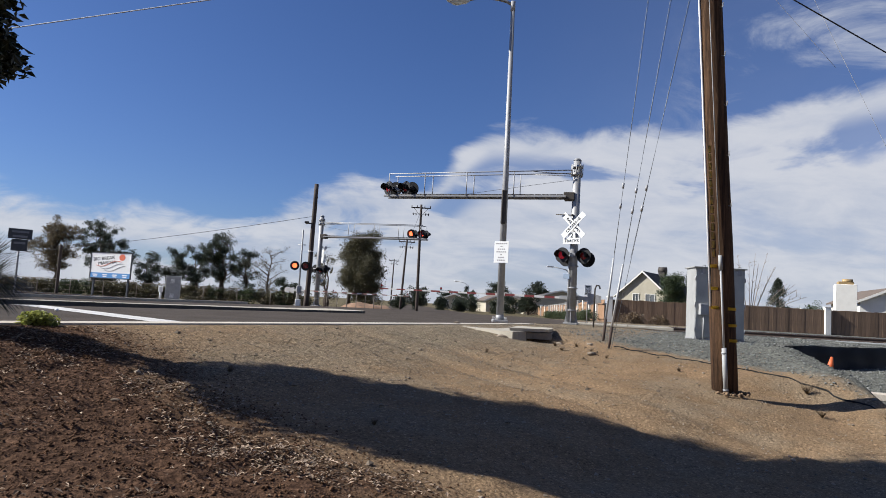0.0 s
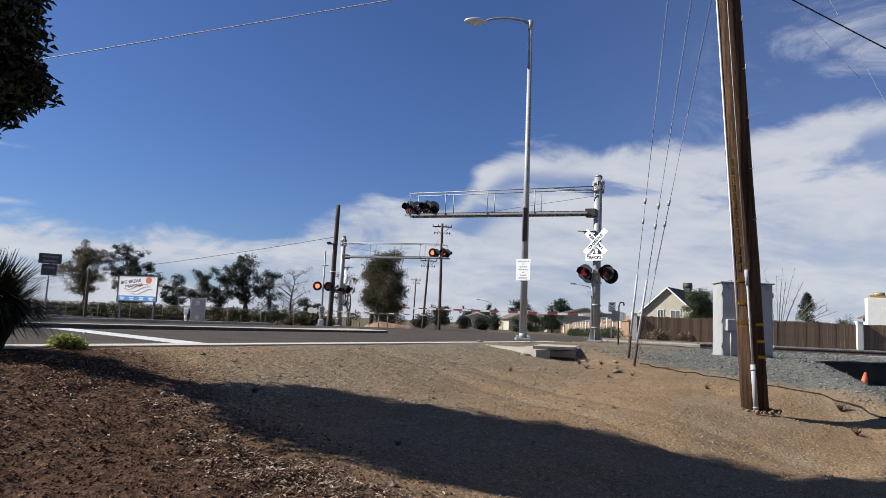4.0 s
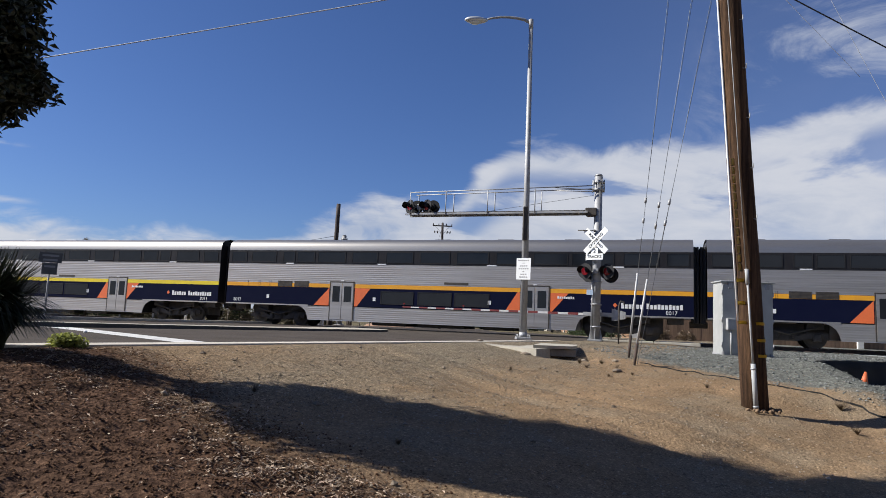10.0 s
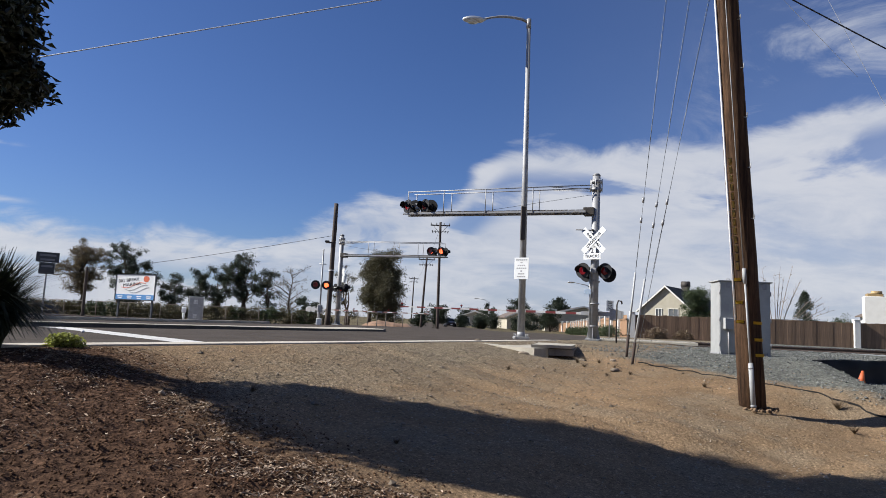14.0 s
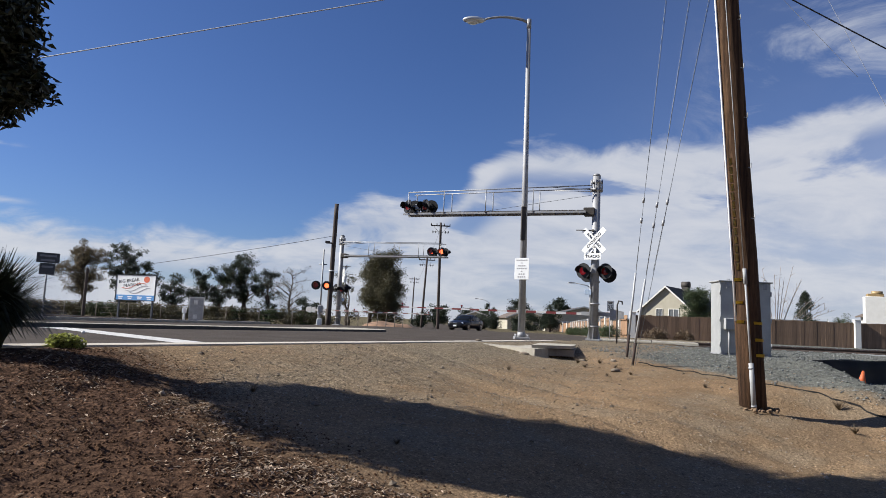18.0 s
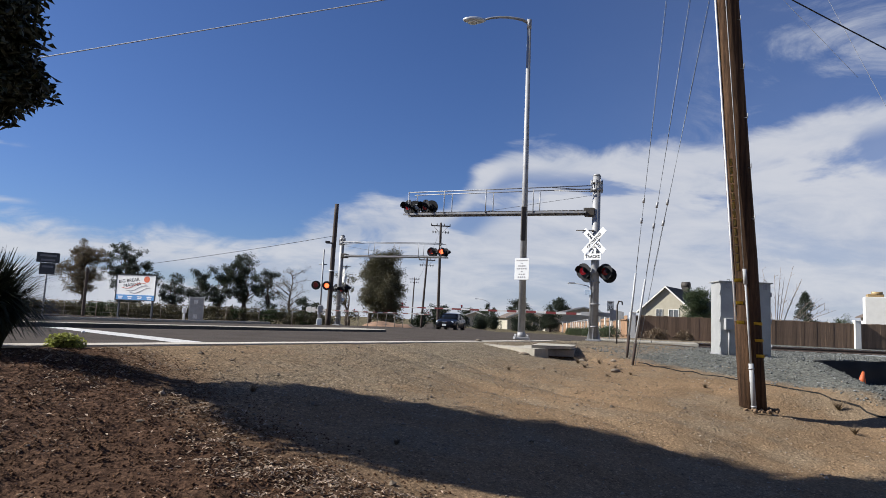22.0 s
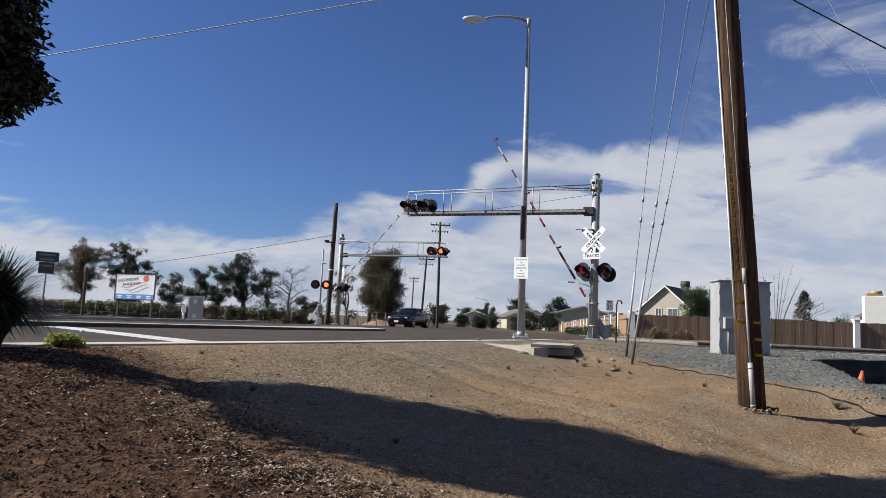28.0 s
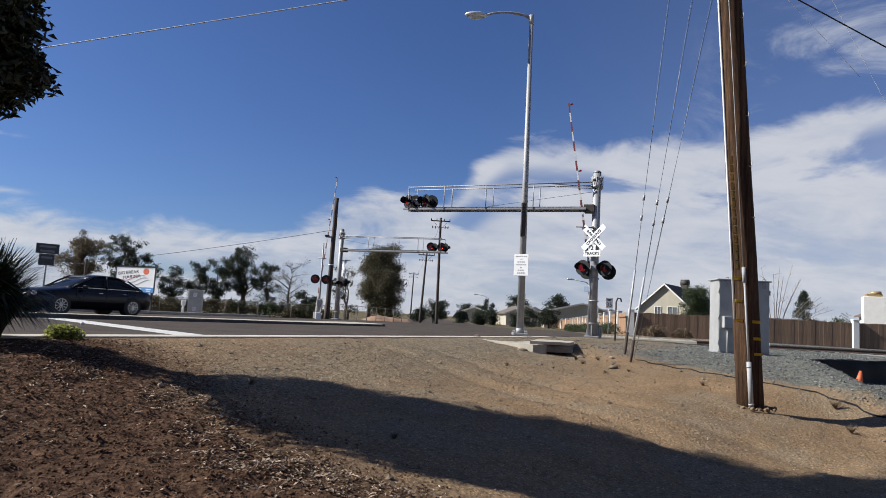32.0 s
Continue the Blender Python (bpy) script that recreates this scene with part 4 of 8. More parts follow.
def crossarm_parts(root, t):
    up = t.normalized()
    h = t.length
    bm = bmesh.new()
    box(bm, up * (h - 0.35), (2.1, 0.1, 0.12), bevel=0.01)
    for s in (-1, 1):
        bar(bm, up * (h - 0.35) + Vector((s * 0.8, 0, 0)), up * (h - 1.3), 0.02, n=5)
    part("crossarm", bm, DARKPOLE, root)
    bm = bmesh.new()
    bm.free()
    for x in (-1.0, -0.4, 0.4, 1.0):
        bm = bmesh.new()
        bar(bm, up * (h - 0.28) + Vector((x, 0, 0)), up * (h - 0.08) + Vector((x, 0, 0)), 0.05, 0.035, n=8)
        part("insulator", bm, DARKSTEEL, root)
    bm = bmesh.new()
    for s in (-1, 1):
        for k in (0, 1):
            bar(bm, up * (h - 1.05) + Vector((s * (0.5 + 0.3 * k), 0, -0.12)), up * (h - 1.05) + Vector((s * (0.55 + 0.3 * k), 0, 0.14)), 0.05, n=8)
            bar(bm, up * (h - 1.02) + Vector((s * 0.1, 0, 0)), up * (h - 1.02) + Vector((s * 0.9, 0, 0)), 0.02, n=5)
    part("switch_gear", bm, DARKSTEEL, root)


utility_pole("utility_pole", (-0.45, 70.0, 0.3), (-0.62, 70.0, 12.1), 0.17, 0.12, DARKPOLE, "tall brown utility pole with a crossarm, far along the road", crossarm_parts)
utility_pole("utility_pole", (-2.7, 85.0, 0.3), (-2.3, 85.0, 9.7), 0.16, 0.11, DARKPOLE, "brown utility pole with a small crossarm, far along the road", crossarm_parts)
utility_pole("utility_pole", (-6.5, 140.0, 0.3), (-6.3, 140.0, 10.5), 0.16, 0.11, DARKPOLE, "distant thin utility pole along the road", crossarm_parts)


def cabinet(m, size, label):
    """A sheet metal signal case with doors, hinges, latch, lifting ears and a meter box."""
    w, d, h = size
    root = empty("signal_cabinet", m, label, "signal cabinet")
    bm = bmesh.new()
    box(bm, (0, 0, h / 2 + 0.04), (w, d, h), bevel=0.012)
    part("body", bm, CABINET, root, "plain grey sheet metal case")
    bm = bmesh.new()
    box(bm, (0, 0, 0.03), (w + 0.03, d + 0.03, 0.08), bevel=0.01)
    for x in (-w / 2 + 0.06, w / 2 - 0.06):
        box(bm, (x, -d / 2 - 0.02, 0.02), (0.07, 0.06, 0.2))
    part("plinth", bm, GALV, root)
    bm = bmesh.new()
    box(bm, (0, 0, h + 0.055), (w + 0.09, d + 0.1, 0.035), bevel=0.008)
    part("lid", bm, CABINET, root)
    for x in (-w / 4, w / 4):
        bm = bmesh.new()
        box(bm, (x, -d / 2 - 0.012, h / 2 + 0.03), (w / 2 - 0.03, 0.02, h - 0.12), bevel=0.006)
        dr = part("door", bm, CABINET, root)
        bm = bmesh.new()
        sx = -w / 2 if x < 0 else w / 2
        for z in (0.3, h / 2, h - 0.25):
            bar(bm, (sx, -d / 2 - 0.02, z - 0.06), (sx, -d / 2 - 0.02, z + 0.06), 0.016, n=8)
        part("hinge", bm, GALV, dr)
    for x in (-w / 2 + 0.22, w / 2 - 0.16):
        bm = bmesh.new()
        box(bm, (x, -d / 2 - 0.025, h - 0.05), (0.11, 0.02, 0.16), bevel=0.006)
        tube(bm, [(x - 0.035, -d / 2 - 0.02, h + 0.05), (x - 0.035, -d / 2 - 0.02, h + 0.11), (x + 0.035, -d / 2 - 0.02, h + 0.11), (x + 0.035, -d / 2 - 0.02, h + 0.05)], 0.01, 6)
        part("lifting_ear", bm, GALV, root)
    bm = bmesh.new()
    box(bm, (-w / 2 + 0.23, -d / 2 - 0.09, 0.84), (0.27, 0.15, 0.30), bevel=0.012)
    tube(bm, [(-w / 2 + 0.22, -d / 2 - 0.07, 0.7), (-w / 2 + 0.22, -d / 2 - 0.07, 0.02)], 0.022, 8)
    part("meter_box", bm, GREYPLASTIC, root, "grey meter box with a conduit below")
    bm = bmesh.new()
    box(bm, (-w / 2 + 0.5, -d / 2 - 0.026, h - 0.24), (0.16, 0.004, 0.3))
    lab = part("warning_label", bm, WHITE, root, "white warning label")
    bm = bmesh.new()
    for i in range(4):
        box(bm, (-w / 2 + 0.5, -d / 2 - 0.030, h - 0.13 - 0.06 * i), (0.11, 0.003, 0.022))
    box(bm, (-w / 2 + 0.5, -d / 2 - 0.030, h - 0.36), (0.12, 0.003, 0.035))
    part("writing", bm, BLACK, lab)
    bm = bmesh.new()
    for z, ws in ((1.32, (0.09, 0.09, 0.09, 0.09, 0.08)), (1.20, (0.08, 0.09, 0.08))):
        x = -w / 2 + 0.42
        for q in ws:
            box(bm, (x + q / 2, -d / 2 - 0.025, z), (q * 0.75, 0.003, 0.05))
            x += q + 0.012
    part("stencil_writing", bm, DARKSTEEL, root)
    return root


cabinet(pose(8.04, 17.75, 1.02, 0, 0, -2), (1.34, 0.62, 1.92), "grey metal signal cabinet with a meter box standing on gravel")


GUARD = mat("guard_plastic", (0.46, 0.46, 0.45), 0.5, 0, (0.34, 0.34, 0.33), 6, 0.7, 40, 0.08, 0.05)


GUY_STEEL = mat("guy_strand", (0.20, 0.21, 0.22), 0.5, 0.5, None, 4, 0.4, 60, 0.1, 0)


def guy(name, foot, top, label, guarded=True):
    """A guy strand, with its pale guard tube and dark anchor rod where it has them."""
    root = empty(name, Matrix.Translation(foot), label, "guy wire", "guy wires")
    t = Vector(top) - Vector(foot)
    bm = bmesh.new()
    bar(bm, (0, 0, -0.1), t, 0.0045, n=6)
    part("strand", bm, GUY_STEEL, root)
    bm = bmesh.new()
    bar(bm, t * 0.2, t + Vector((0.035, 0, 0)), 0.004, n=6)
    part("strand", bm, GUY_STEEL, root)
    for k in (0.30, 0.345):
        bm = bmesh.new()
        bar(bm, t * k, t * (k + 0.012), 0.026, n=8)
        part("clamp", bm, GALV, root)
    if not guarded:
        return root
    bm = bmesh.new()
    bar(bm, t * 0.05, t * 0.19, 0.024, 0.021, n=10)
    part("guard_tube", bm, GUARD, root, "pale plastic guard tube")
    bm = bmesh.new()
    bar(bm, (0, 0, -0.15), t * 0.052, 0.022, 0.034, n=8)
    part("anchor_rod", bm, RUST, root)
    return root


guy("guy_wire", (4.01, 14.30, 0.97), (4.65, 13.30, 10.70), "bright guy wire with pale guard tube anchored in gravel")
guy("guy_wire", (3.78, 13.10, 0.86), (4.83, 12.23, 10.02), "slack bright guy wire with guard tube anchored in dirt")
guy("guy_wire", (3.83, 13.12, 0.86), (5.50, 12.70, 10.31), "second strand of bright guy wire from the same anchor", False)

# ---- railway ----
STAINLESS = mat("stainless_side", (0.53, 0.495, 0.455), 0.43, 0.86, (0.37, 0.34, 0.31), 1.2, 0.9, 24, 0.06, 0.05, stretch=(0.25, 1, 4))
STAIN_ROOF = mat("stainless_roof", (0.36, 0.34, 0.315), 0.42, 0.86, (0.28, 0.262, 0.242), 0.8, 0.8, 20, 0.06, 0.05, stretch=(0.4, 1, 3))
BAND_DARK = mat("dark_window_band", (0.016, 0.015, 0.017), 0.4, 0, (0.024, 0.022, 0.023), 2, 0.6, 30, 0.05, 0.02, spec=0.25)
GLASS_DARK = mat("dark_tinted_glass", (0.012, 0.014, 0.018), 0.06, 0, (0.02, 0.022, 0.026), 1.5, 0.6, 30, 0.03, 0.0, spec=0.3)
NAVY = mat("navy_paint", (0.006, 0.008, 0.026), 0.5, 0, (0.008, 0.010, 0.028), 1.5, 0.7, 25, 0.06, 0.03, spec=0.03)
STRIPE_Y = mat("yellow_stripe", (0.80, 0.62, 0.03), 0.4, 0, (0.66, 0.5, 0.04), 2, 0.6, 25, 0.06, 0.03)
STRIPE_O = mat("amber_stripe", (0.80, 0.36, 0.02), 0.4, 0, (0.68, 0.31, 0.03), 2, 0.6, 25, 0.06, 0.03)
ORANGE = mat("orange_paint", (0.80, 0.17, 0.05), 0.4, 0, (0.66, 0.14, 0.05), 2, 0.6, 25, 0.06, 0.03)
TEAL = mat("teal_paint", (0.06, 0.48, 0.62), 0.4, 0, (0.10, 0.55, 0.52), 2, 0.8, 25, 0.06, 0.03)
LOCO_WHITE = mat("silver_white_paint", (0.84, 0.83, 0.81), 0.4, 0.0, (0.76, 0.75, 0.73), 1.0, 0.7, 20, 0.05, 0.04, coat=0.35)
LOCO_GREY = mat("pale_roof_paint", (0.52, 0.53, 0.54), 0.5, 0.1, (0.42, 0.43, 0.43), 1.2, 0.8, 20, 0.06, 0.04)
LETTER_GREY = mat("dark_lettering", (0.06, 0.065, 0.085), 0.5)
WHITE_PAINT = mat("white_marking", (0.78, 0.78, 0.78), 0.45)
SIDE_TEXT = Matrix(((-1, 0, 0, 0), (0, 0, 1, 0), (0, 1, 0, 0), (0, 0, 0, 1)))     # reads on the +y side


def flutes(z0, z1, y, pitch=0.098, depth=0.0035):
    """The outline of a ribbed steel side between two heights."""
    out = []
    k = max(1, int((z1 - z0) / pitch))
    for i in range(k):
        a = z0 + (z1 - z0) * i / k
        p = (z1 - z0) / k
        out += [(y, a), (y - depth, a + p * 0.28), (y - depth, a + p * 0.5), (y, a + p * 0.78)]
    return out + [(y, z1)]


def both(bm, mirror=True):
    """Adds the far side by mirroring the near one."""
    if mirror:
        r = bmesh.ops.duplicate(bm, geom=bm.verts[:] + bm.edges[:] + bm.faces[:])
        vs = [g for g in r["geom"] if isinstance(g, bmesh.types.BMVert)]
        for v in vs:
            v.co.y = -v.co.y
        bmesh.ops.reverse_faces(bm, faces=[g for g in r["geom"] if isinstance(g, bmesh.types.BMFace)])
    return bm


def truck(parent, x, wb=2.6, r=0.46, name="truck"):
    """A two-axle truck: side frames, springs, wheels on axles."""
    bm = bmesh.new()
    prof = [(-wb / 2 - 0.42, 0.42), (-wb / 2 - 0.42, 0.66), (-wb / 2 + 0.35, 0.70), (-0.5, 0.52), (-0.35, 0.78), (0.35, 0.78), (0.5, 0.52), (wb / 2 - 0.35, 0.70), (wb / 2 + 0.42, 0.66), (wb / 2 + 0.42, 0.42), (wb / 2 - 0.3, 0.42), (0.5, 0.30), (-0.5, 0.30), (-wb / 2 + 0.3, 0.42)]
    for y in (-1.13, 1.01):
        prism(bm, [(x + a, b) for a, b in prof], y, y + 0.12, axis="y")
    box(bm, (x, 0, 0.62), (0.7, 2.1, 0.3))
    # added dark block that stands in for the shade behind the wheels
    box(bm, (x, 0, 0.72), (wb + 1.2, 1.2, 0.7))
    tr = part(name, clean(bm), DARKSTEEL, parent, "grimy black steel truck")
    for a in (-wb / 2, wb / 2):
        for y in (-1.12, 1.12):
            bm = bmesh.new()
            box(bm, (x + a, y, 0.47), (0.34, 0.2, 0.36), bevel=0.03)
            disc(bm, (x + a, y * 1.1, 0.46), (0, 1, 0), 0.12, 0.06, 12)
            part("axle_box", bm, DARKSTEEL, tr)
    for a in (-0.28, 0.28):
        for y in (-1.16, 1.16):
            bm = bmesh.new()
            for k in range(5):
                bar(bm, (x + a, y, 0.36 + k * 0.085), (x + a, y, 0.40 + k * 0.085), 0.10, n=10)
            bar(bm, (x + a, y, 0.34), (x + a, y, 0.76), 0.05, n=8)
            part("spring", bm, DARKSTEEL, tr)
    for a in (-wb / 2, wb / 2):
        bm = bmesh.new()
        bar(bm, (x + a, -0.85, r), (x + a, 0.85, r), 0.08, n=10)
        for y in (-0.79, 0.66):
            bar(bm, (x + a, y, r), (x + a, y + 0.13, r), r, n=28)
            bar(bm, (x + a, y + (0.0 if y > 0 else 0.12), r), (x + a, y + (0.03 if y > 0 else 0.15), r), r + 0.03, n=28)
        part("wheelset", bm, DARKSTEEL, tr)
    return tr


def pane(parent, x0, x1, z0, z1, y, name="window", frame_mat=None, glass=None):
    """A window with a raised frame round a sunk pane, on the +y and -y sides."""
    for s in (1, -1):
        bm = bmesh.new()
        f = 0.035
        for c, d in ((((x0 + x1) / 2, z0 - f / 2), (x1 - x0 + 2 * f, f)), (((x0 + x1) / 2, z1 + f / 2), (x1 - x0 + 2 * f, f)), ((x0 - f / 2, (z0 + z1) / 2), (f, z1 - z0)), ((x1 + f / 2, (z0 + z1) / 2), (f, z1 - z0))):
            box(bm, (c[0], s * (y + 0.006), c[1]), (d[0], 0.016, d[1]))
        w = part(name, bm, frame_mat or BLACK, parent)
        bm = bmesh.new()
        box(bm, ((x0 + x1) / 2, s * (y + 0.001), (z0 + z1) / 2), (x1 - x0, 0.008, z1 - z0))
        part("pane", bm, glass or GLASS_DARK, w)


def sliding_door(parent, x, z0, z1, y, width=1.38):
    """A pair of steel door leaves with tall dark windows, sunk in the side."""
    for s in (1, -1):
        bm = bmesh.new()
        box(bm, (x, s * (y - 0.03), (z0 + z1) / 2), (width, 0.05, z1 - z0))
        for xx in (x - width / 2 - 0.02, x + width / 2 + 0.02):
            box(bm, (xx, s * (y + 0.005), (z0 + z1) / 2), (0.05, 0.03, z1 - z0 + 0.05))
        box(bm, (x, s * (y + 0.005), z1 + 0.03), (width + 0.1, 0.03, 0.06))
        fr = part("doorway", bm, DARKSTEEL, parent)
        for k in (-1, 1):
            bm = bmesh.new()
            box(bm, (x + k * width / 4, s * (y + 0.004), (z0 + z1) / 2), (width / 2 - 0.025, 0.03, z1 - z0 - 0.02), bevel=0.008)
            lf = part("door_leaf", bm, STAINLESS, fr)
            bm = bmesh.new()
            box(bm, (x + k * width / 4, s * (y + 0.02), z0 + (z1 - z0) * 0.69), (width / 2 - 0.26, 0.012, (z1 - z0) * 0.42), bevel=0.004)
            part("door_window", bm, GLASS_DARK, fr)
        bm = bmesh.new()
        box(bm, (x, s * (y + 0.012), z1 + 0.09), (0.17, 0.03, 0.05))
        part("door_lamp", bm, WHITE_PAINT, fr)


def slanted(bm, x_bot, x_top, x_edge, z0, z1, y):
    """A four-sided colour patch between a slanted line and an upright edge."""
    poly(bm, [(x_edge, y, z0), (x_bot, y, z0), (x_top, y, z1), (x_edge, y, z1)] if x_edge < x_bot else [(x_bot, y, z0), (x_edge, y, z0), (x_edge, y, z1), (x_top, y, z1)])


def bars(parent, x, z, y, n, w, h, material, label, gap=0.25, name="lettering_bar", rise=None):
    """A brand name as a row of plain upright blocks, reading along -x, on the +y side."""
    bm = bmesh.new()
    for i in range(n):
        hh = h * (1.25 if i == 0 else (0.95 if i % 3 else 1.1))
        box(bm, (x - i * w, y, z + (hh - h) / 2), (w * (1 - gap), 0.006, hh))
    return part(name, bm, material, parent, label)


TRAIN = []
CAR_L = 25.91


def bilevel_car(number, stripe, cab=False, label=""):
    """A two-storey stainless steel coach, its near side +y, running towards +x."""
    root = empty("passenger_car", Matrix(), label or "two-storey stainless steel passenger car with navy band and orange flashes", "train car", "train")
    hl, W = 12.66, 1.525
    # shell
    bm = bmesh.new()
    sheet(bm, flutes(2.37, 3.43, W), -hl, hl)
    sheet(bm, flutes(0.36, 1.12, W), -7.3, 7.3)
    both(bm)
    part("fluted_side", bm, STAINLESS, root, "ribbed stainless steel siding")
    bm = bmesh.new()
    prof = [(W - 0.012, 4.20), (W - 0.03, 4.44), (W - 0.13, 4.66), (W - 0.36, 4.80), (W - 0.75, 4.885), (0.35, 4.92)]
    prof = prof + [(-a, b) for a, b in prof[::-1]]
    sheet(bm, prof, -hl, hl)
    for f in bm.faces:
        f.smooth = True
    part("roof", bm, STAIN_ROOF, root, "rounded grey steel roof")
    bm = bmesh.new()
    for x in np.arange(-10.5, 11, 3.5):
        box(bm, (x, 0, 4.93), (0.9, 0.8, 0.06), bevel=0.02)
    part("roof_vent", bm, STAIN_ROOF, root)
    # sides behind the bands and the ends
    bm = bmesh.new()
    out = [(-W + 0.02, 1.14), (W - 0.02, 1.14), (W - 0.02, 4.3), (W - 0.14, 4.64), (W - 0.4, 4.78), (-W + 0.4, 4.78), (-W + 0.14, 4.64), (-W + 0.02, 4.3)]
    prism(bm, out, -hl + 0.01, hl - 0.01)
    box(bm, (0, 0, 0.75), (14.5, 2 * W - 0.05, 0.74))
    part("core", clean(bm), BAND_DARK, root, "black end walls")
    bm = bmesh.new()
    for z0, z1 in ((3.43, 4.20),):
        sheet(bm, [(W - 0.005, z0), (W - 0.005, z1)], -hl, hl)
    both(bm)
    part("window_band", bm, BAND_DARK, root, "continuous dark upper window band")
    bm = bmesh.new()
    sheet(bm, [(W + 0.004, 1.16), (W + 0.004, 2.15)], -hl, hl)
    both(bm)
    part("navy_band", bm, NAVY, root, "navy blue lower band")
    bm = bmesh.new()
    sheet(bm, [(W + 0.006, 2.15), (W + 0.006, 2.36)], -hl, hl)
    both(bm)
    part("stripe", bm, stripe, root, "thin bright stripe")
    for x0, x1 in ((-hl, -7.3), (7.3, hl)):
        for s in (1, -1):
            bm = bmesh.new()
            box(bm, ((x0 + x1) / 2, s * (W + 0.006), 1.145), (x1 - x0, 0.014, 0.07))
            part("sill", bm, STAINLESS, root)
    # skirt ends curve up over the trucks
    for s in (-1, 1):
        for y in (W - 0.02, -W + 0.02):
            bm = bmesh.new()
            pts = [(s * 7.3, 0.36), (s * 7.36, 0.60), (s * 7.48, 0.85), (s * 7.7, 1.02), (s * 7.95, 1.12), (s * 7.3, 1.12)]
            prism(bm, pts if s > 0 else pts[::-1], y - 0.02, y + 0.02, axis="y")
            part("skirt_end", clean(bm), STAINLESS, root)
    # orange flashes beside the doors
    for s in (1, -1):
        for args in ((6.97, 6.05, 6.05), (4.35, 3.60, 4.52), (-3.8, -4.42, -4.55), (-6.1, -6.95, -6.05)):
            bm = bmesh.new()
            slanted(bm, args[0], args[1], args[2], 1.17, 2.145, s * (W + 0.008))
            part("flash", bm, ORANGE, root, "orange slanted flash")
    for x in (5.28, -5.3):
        sliding_door(root, x, 0.42, 2.44, W)
    # upper windows
    for x0, x1 in ((11.5, 12.45), (9.55, 11.1), (8.35, 9.05), (7.1, 8.15), (5.2, 6.85), (3.3, 4.75), (1.25, 2.75), (-0.78, 0.8), (-2.85, -1.2), (-4.75, -3.3), (-6.85, -5.2), (-8.1, -7.1), (-9.05, -8.35), (-11.1, -9.55), (-12.45, -11.5)):
        pane(root, x0, x1, 3.56, 4.10, W - 0.004)
    for x in (8.6, 3.0, -3.05, -9.3):
        for s in (1, -1):
            bm = bmesh.new()
            box(bm, (x, s * (W + 0.006), 3.46), (0.5, 0.012, 0.06))
            part("vent_plate", bm, WHITE_PAINT, root)
    # lower windows
    for x0, x1 in ((1.15, 2.95), (-0.95, 0.85), (-2.95, -1.15)):
        pane(root, x0, x1, 1.36, 1.98, W + 0.006, "lower_window")
    # grilles and hatches above the stripe
    for s in (1, -1):
        for x0, x1 in ((8.4, 9.3), (7.35, 8.25)):
            bm = bmesh.new()
            box(bm, ((x0 + x1) / 2, s * (W + 0.006), 2.32), (x1 - x0, 0.014, 0.32))
            for k in range(5):
                box(bm, ((x0 + x1) / 2, s * (W + 0.014), 2.2 + k * 0.06), (x1 - x0 - 0.06, 0.01, 0.022))
            part("grille", bm, DARKSTEEL, root, "dark louvred grille")
        for x0 in (10.9, 10.1, 9.5):
            for a in (-0.35, 0.35):
                bm = bmesh.new()
                box(bm, (x0 + a, s * (W + 0.006), 2.3), (0.012, 0.006, 0.36))
                part("hatch_seam", bm, DARKSTEEL, root)
        bm = bmesh.new()
        box(bm, (-1.2, s * (W + 0.006), 2.5), (1.3, 0.01, 0.12))
        part("vent_slot", bm, DARKSTEEL, root)
    # markings on both ends of the navy band
    bars(root, -9.5, 1.60, W + 0.012, 6, 0.17, 0.21, WHITE_PAINT, "white brand lettering as plain blocks")
    bars(root, -10.65, 1.60, W + 0.012, 10, 0.165, 0.21, WHITE_PAINT, "white brand lettering as plain blocks")
    bm = bmesh.new()
    box(bm, (-9.15, W + 0.012, 1.64), (0.16, 0.006, 0.16), pose(0, 0, 0, 0, 45, 0))
    part("emblem", bm, ORANGE, root, "small orange diamond emblem")
    bars(root, -6.45, 1.93, W + 0.012, 8, 0.105, 0.11, WHITE_PAINT, "small white name as plain blocks")
    if number:
        words("car_number", number, 0.26, Matrix.Translation((-11.7, W + 0.010, 1.33)) @ SIDE_TEXT, WHITE_PAINT, root, 0.003)
        words("car_number", number, 0.26, Matrix.Translation((11.9, W + 0.010, 1.36)) @ SIDE_TEXT, WHITE_PAINT, root, 0.003)
    for x in (3.35, -3.0, 9.9):
        bm = bmesh.new()
        box(bm, (x, W + 0.012, 1.58), (0.16, 0.006, 0.2))
        part("notice", bm, WHITE_PAINT, root)
    # underframe
    for x, l in ((2.6, 2.0), (-0.3, 2.6), (-3.4, 1.6)):
        bm = bmesh.new()
        box(bm, (x, 0, 0.30), (l, 2.2, 0.22), bevel=0.02)
        part("equipment_box", bm, DARKSTEEL, root)
    for s in (-1, 1):
        for x in (8.2, 10.4, 11.9):
            for y in (0.9, -0.9):
                bm = bmesh.new()
                box(bm, (s * x, y, 0.98), (0.7, 0.5, 0.3), bevel=0.02)
                part("equipment_box", bm, DARKSTEEL, root)
        bm = bmesh.new()
        tube(bm, [(s * 8.0, 1.2, 0.95), (s * 9.3, 1.25, 0.6), (s * 10.6, 1.2, 0.9)], 0.05, 6)
        part("pipe", bm, DARKSTEEL, root)
        bm = bmesh.new()
        box(bm, (s * 12.8, 0, 0.85), (0.5, 0.3, 0.3), bevel=0.03)
        part("coupler", bm, DARKSTEEL, root)
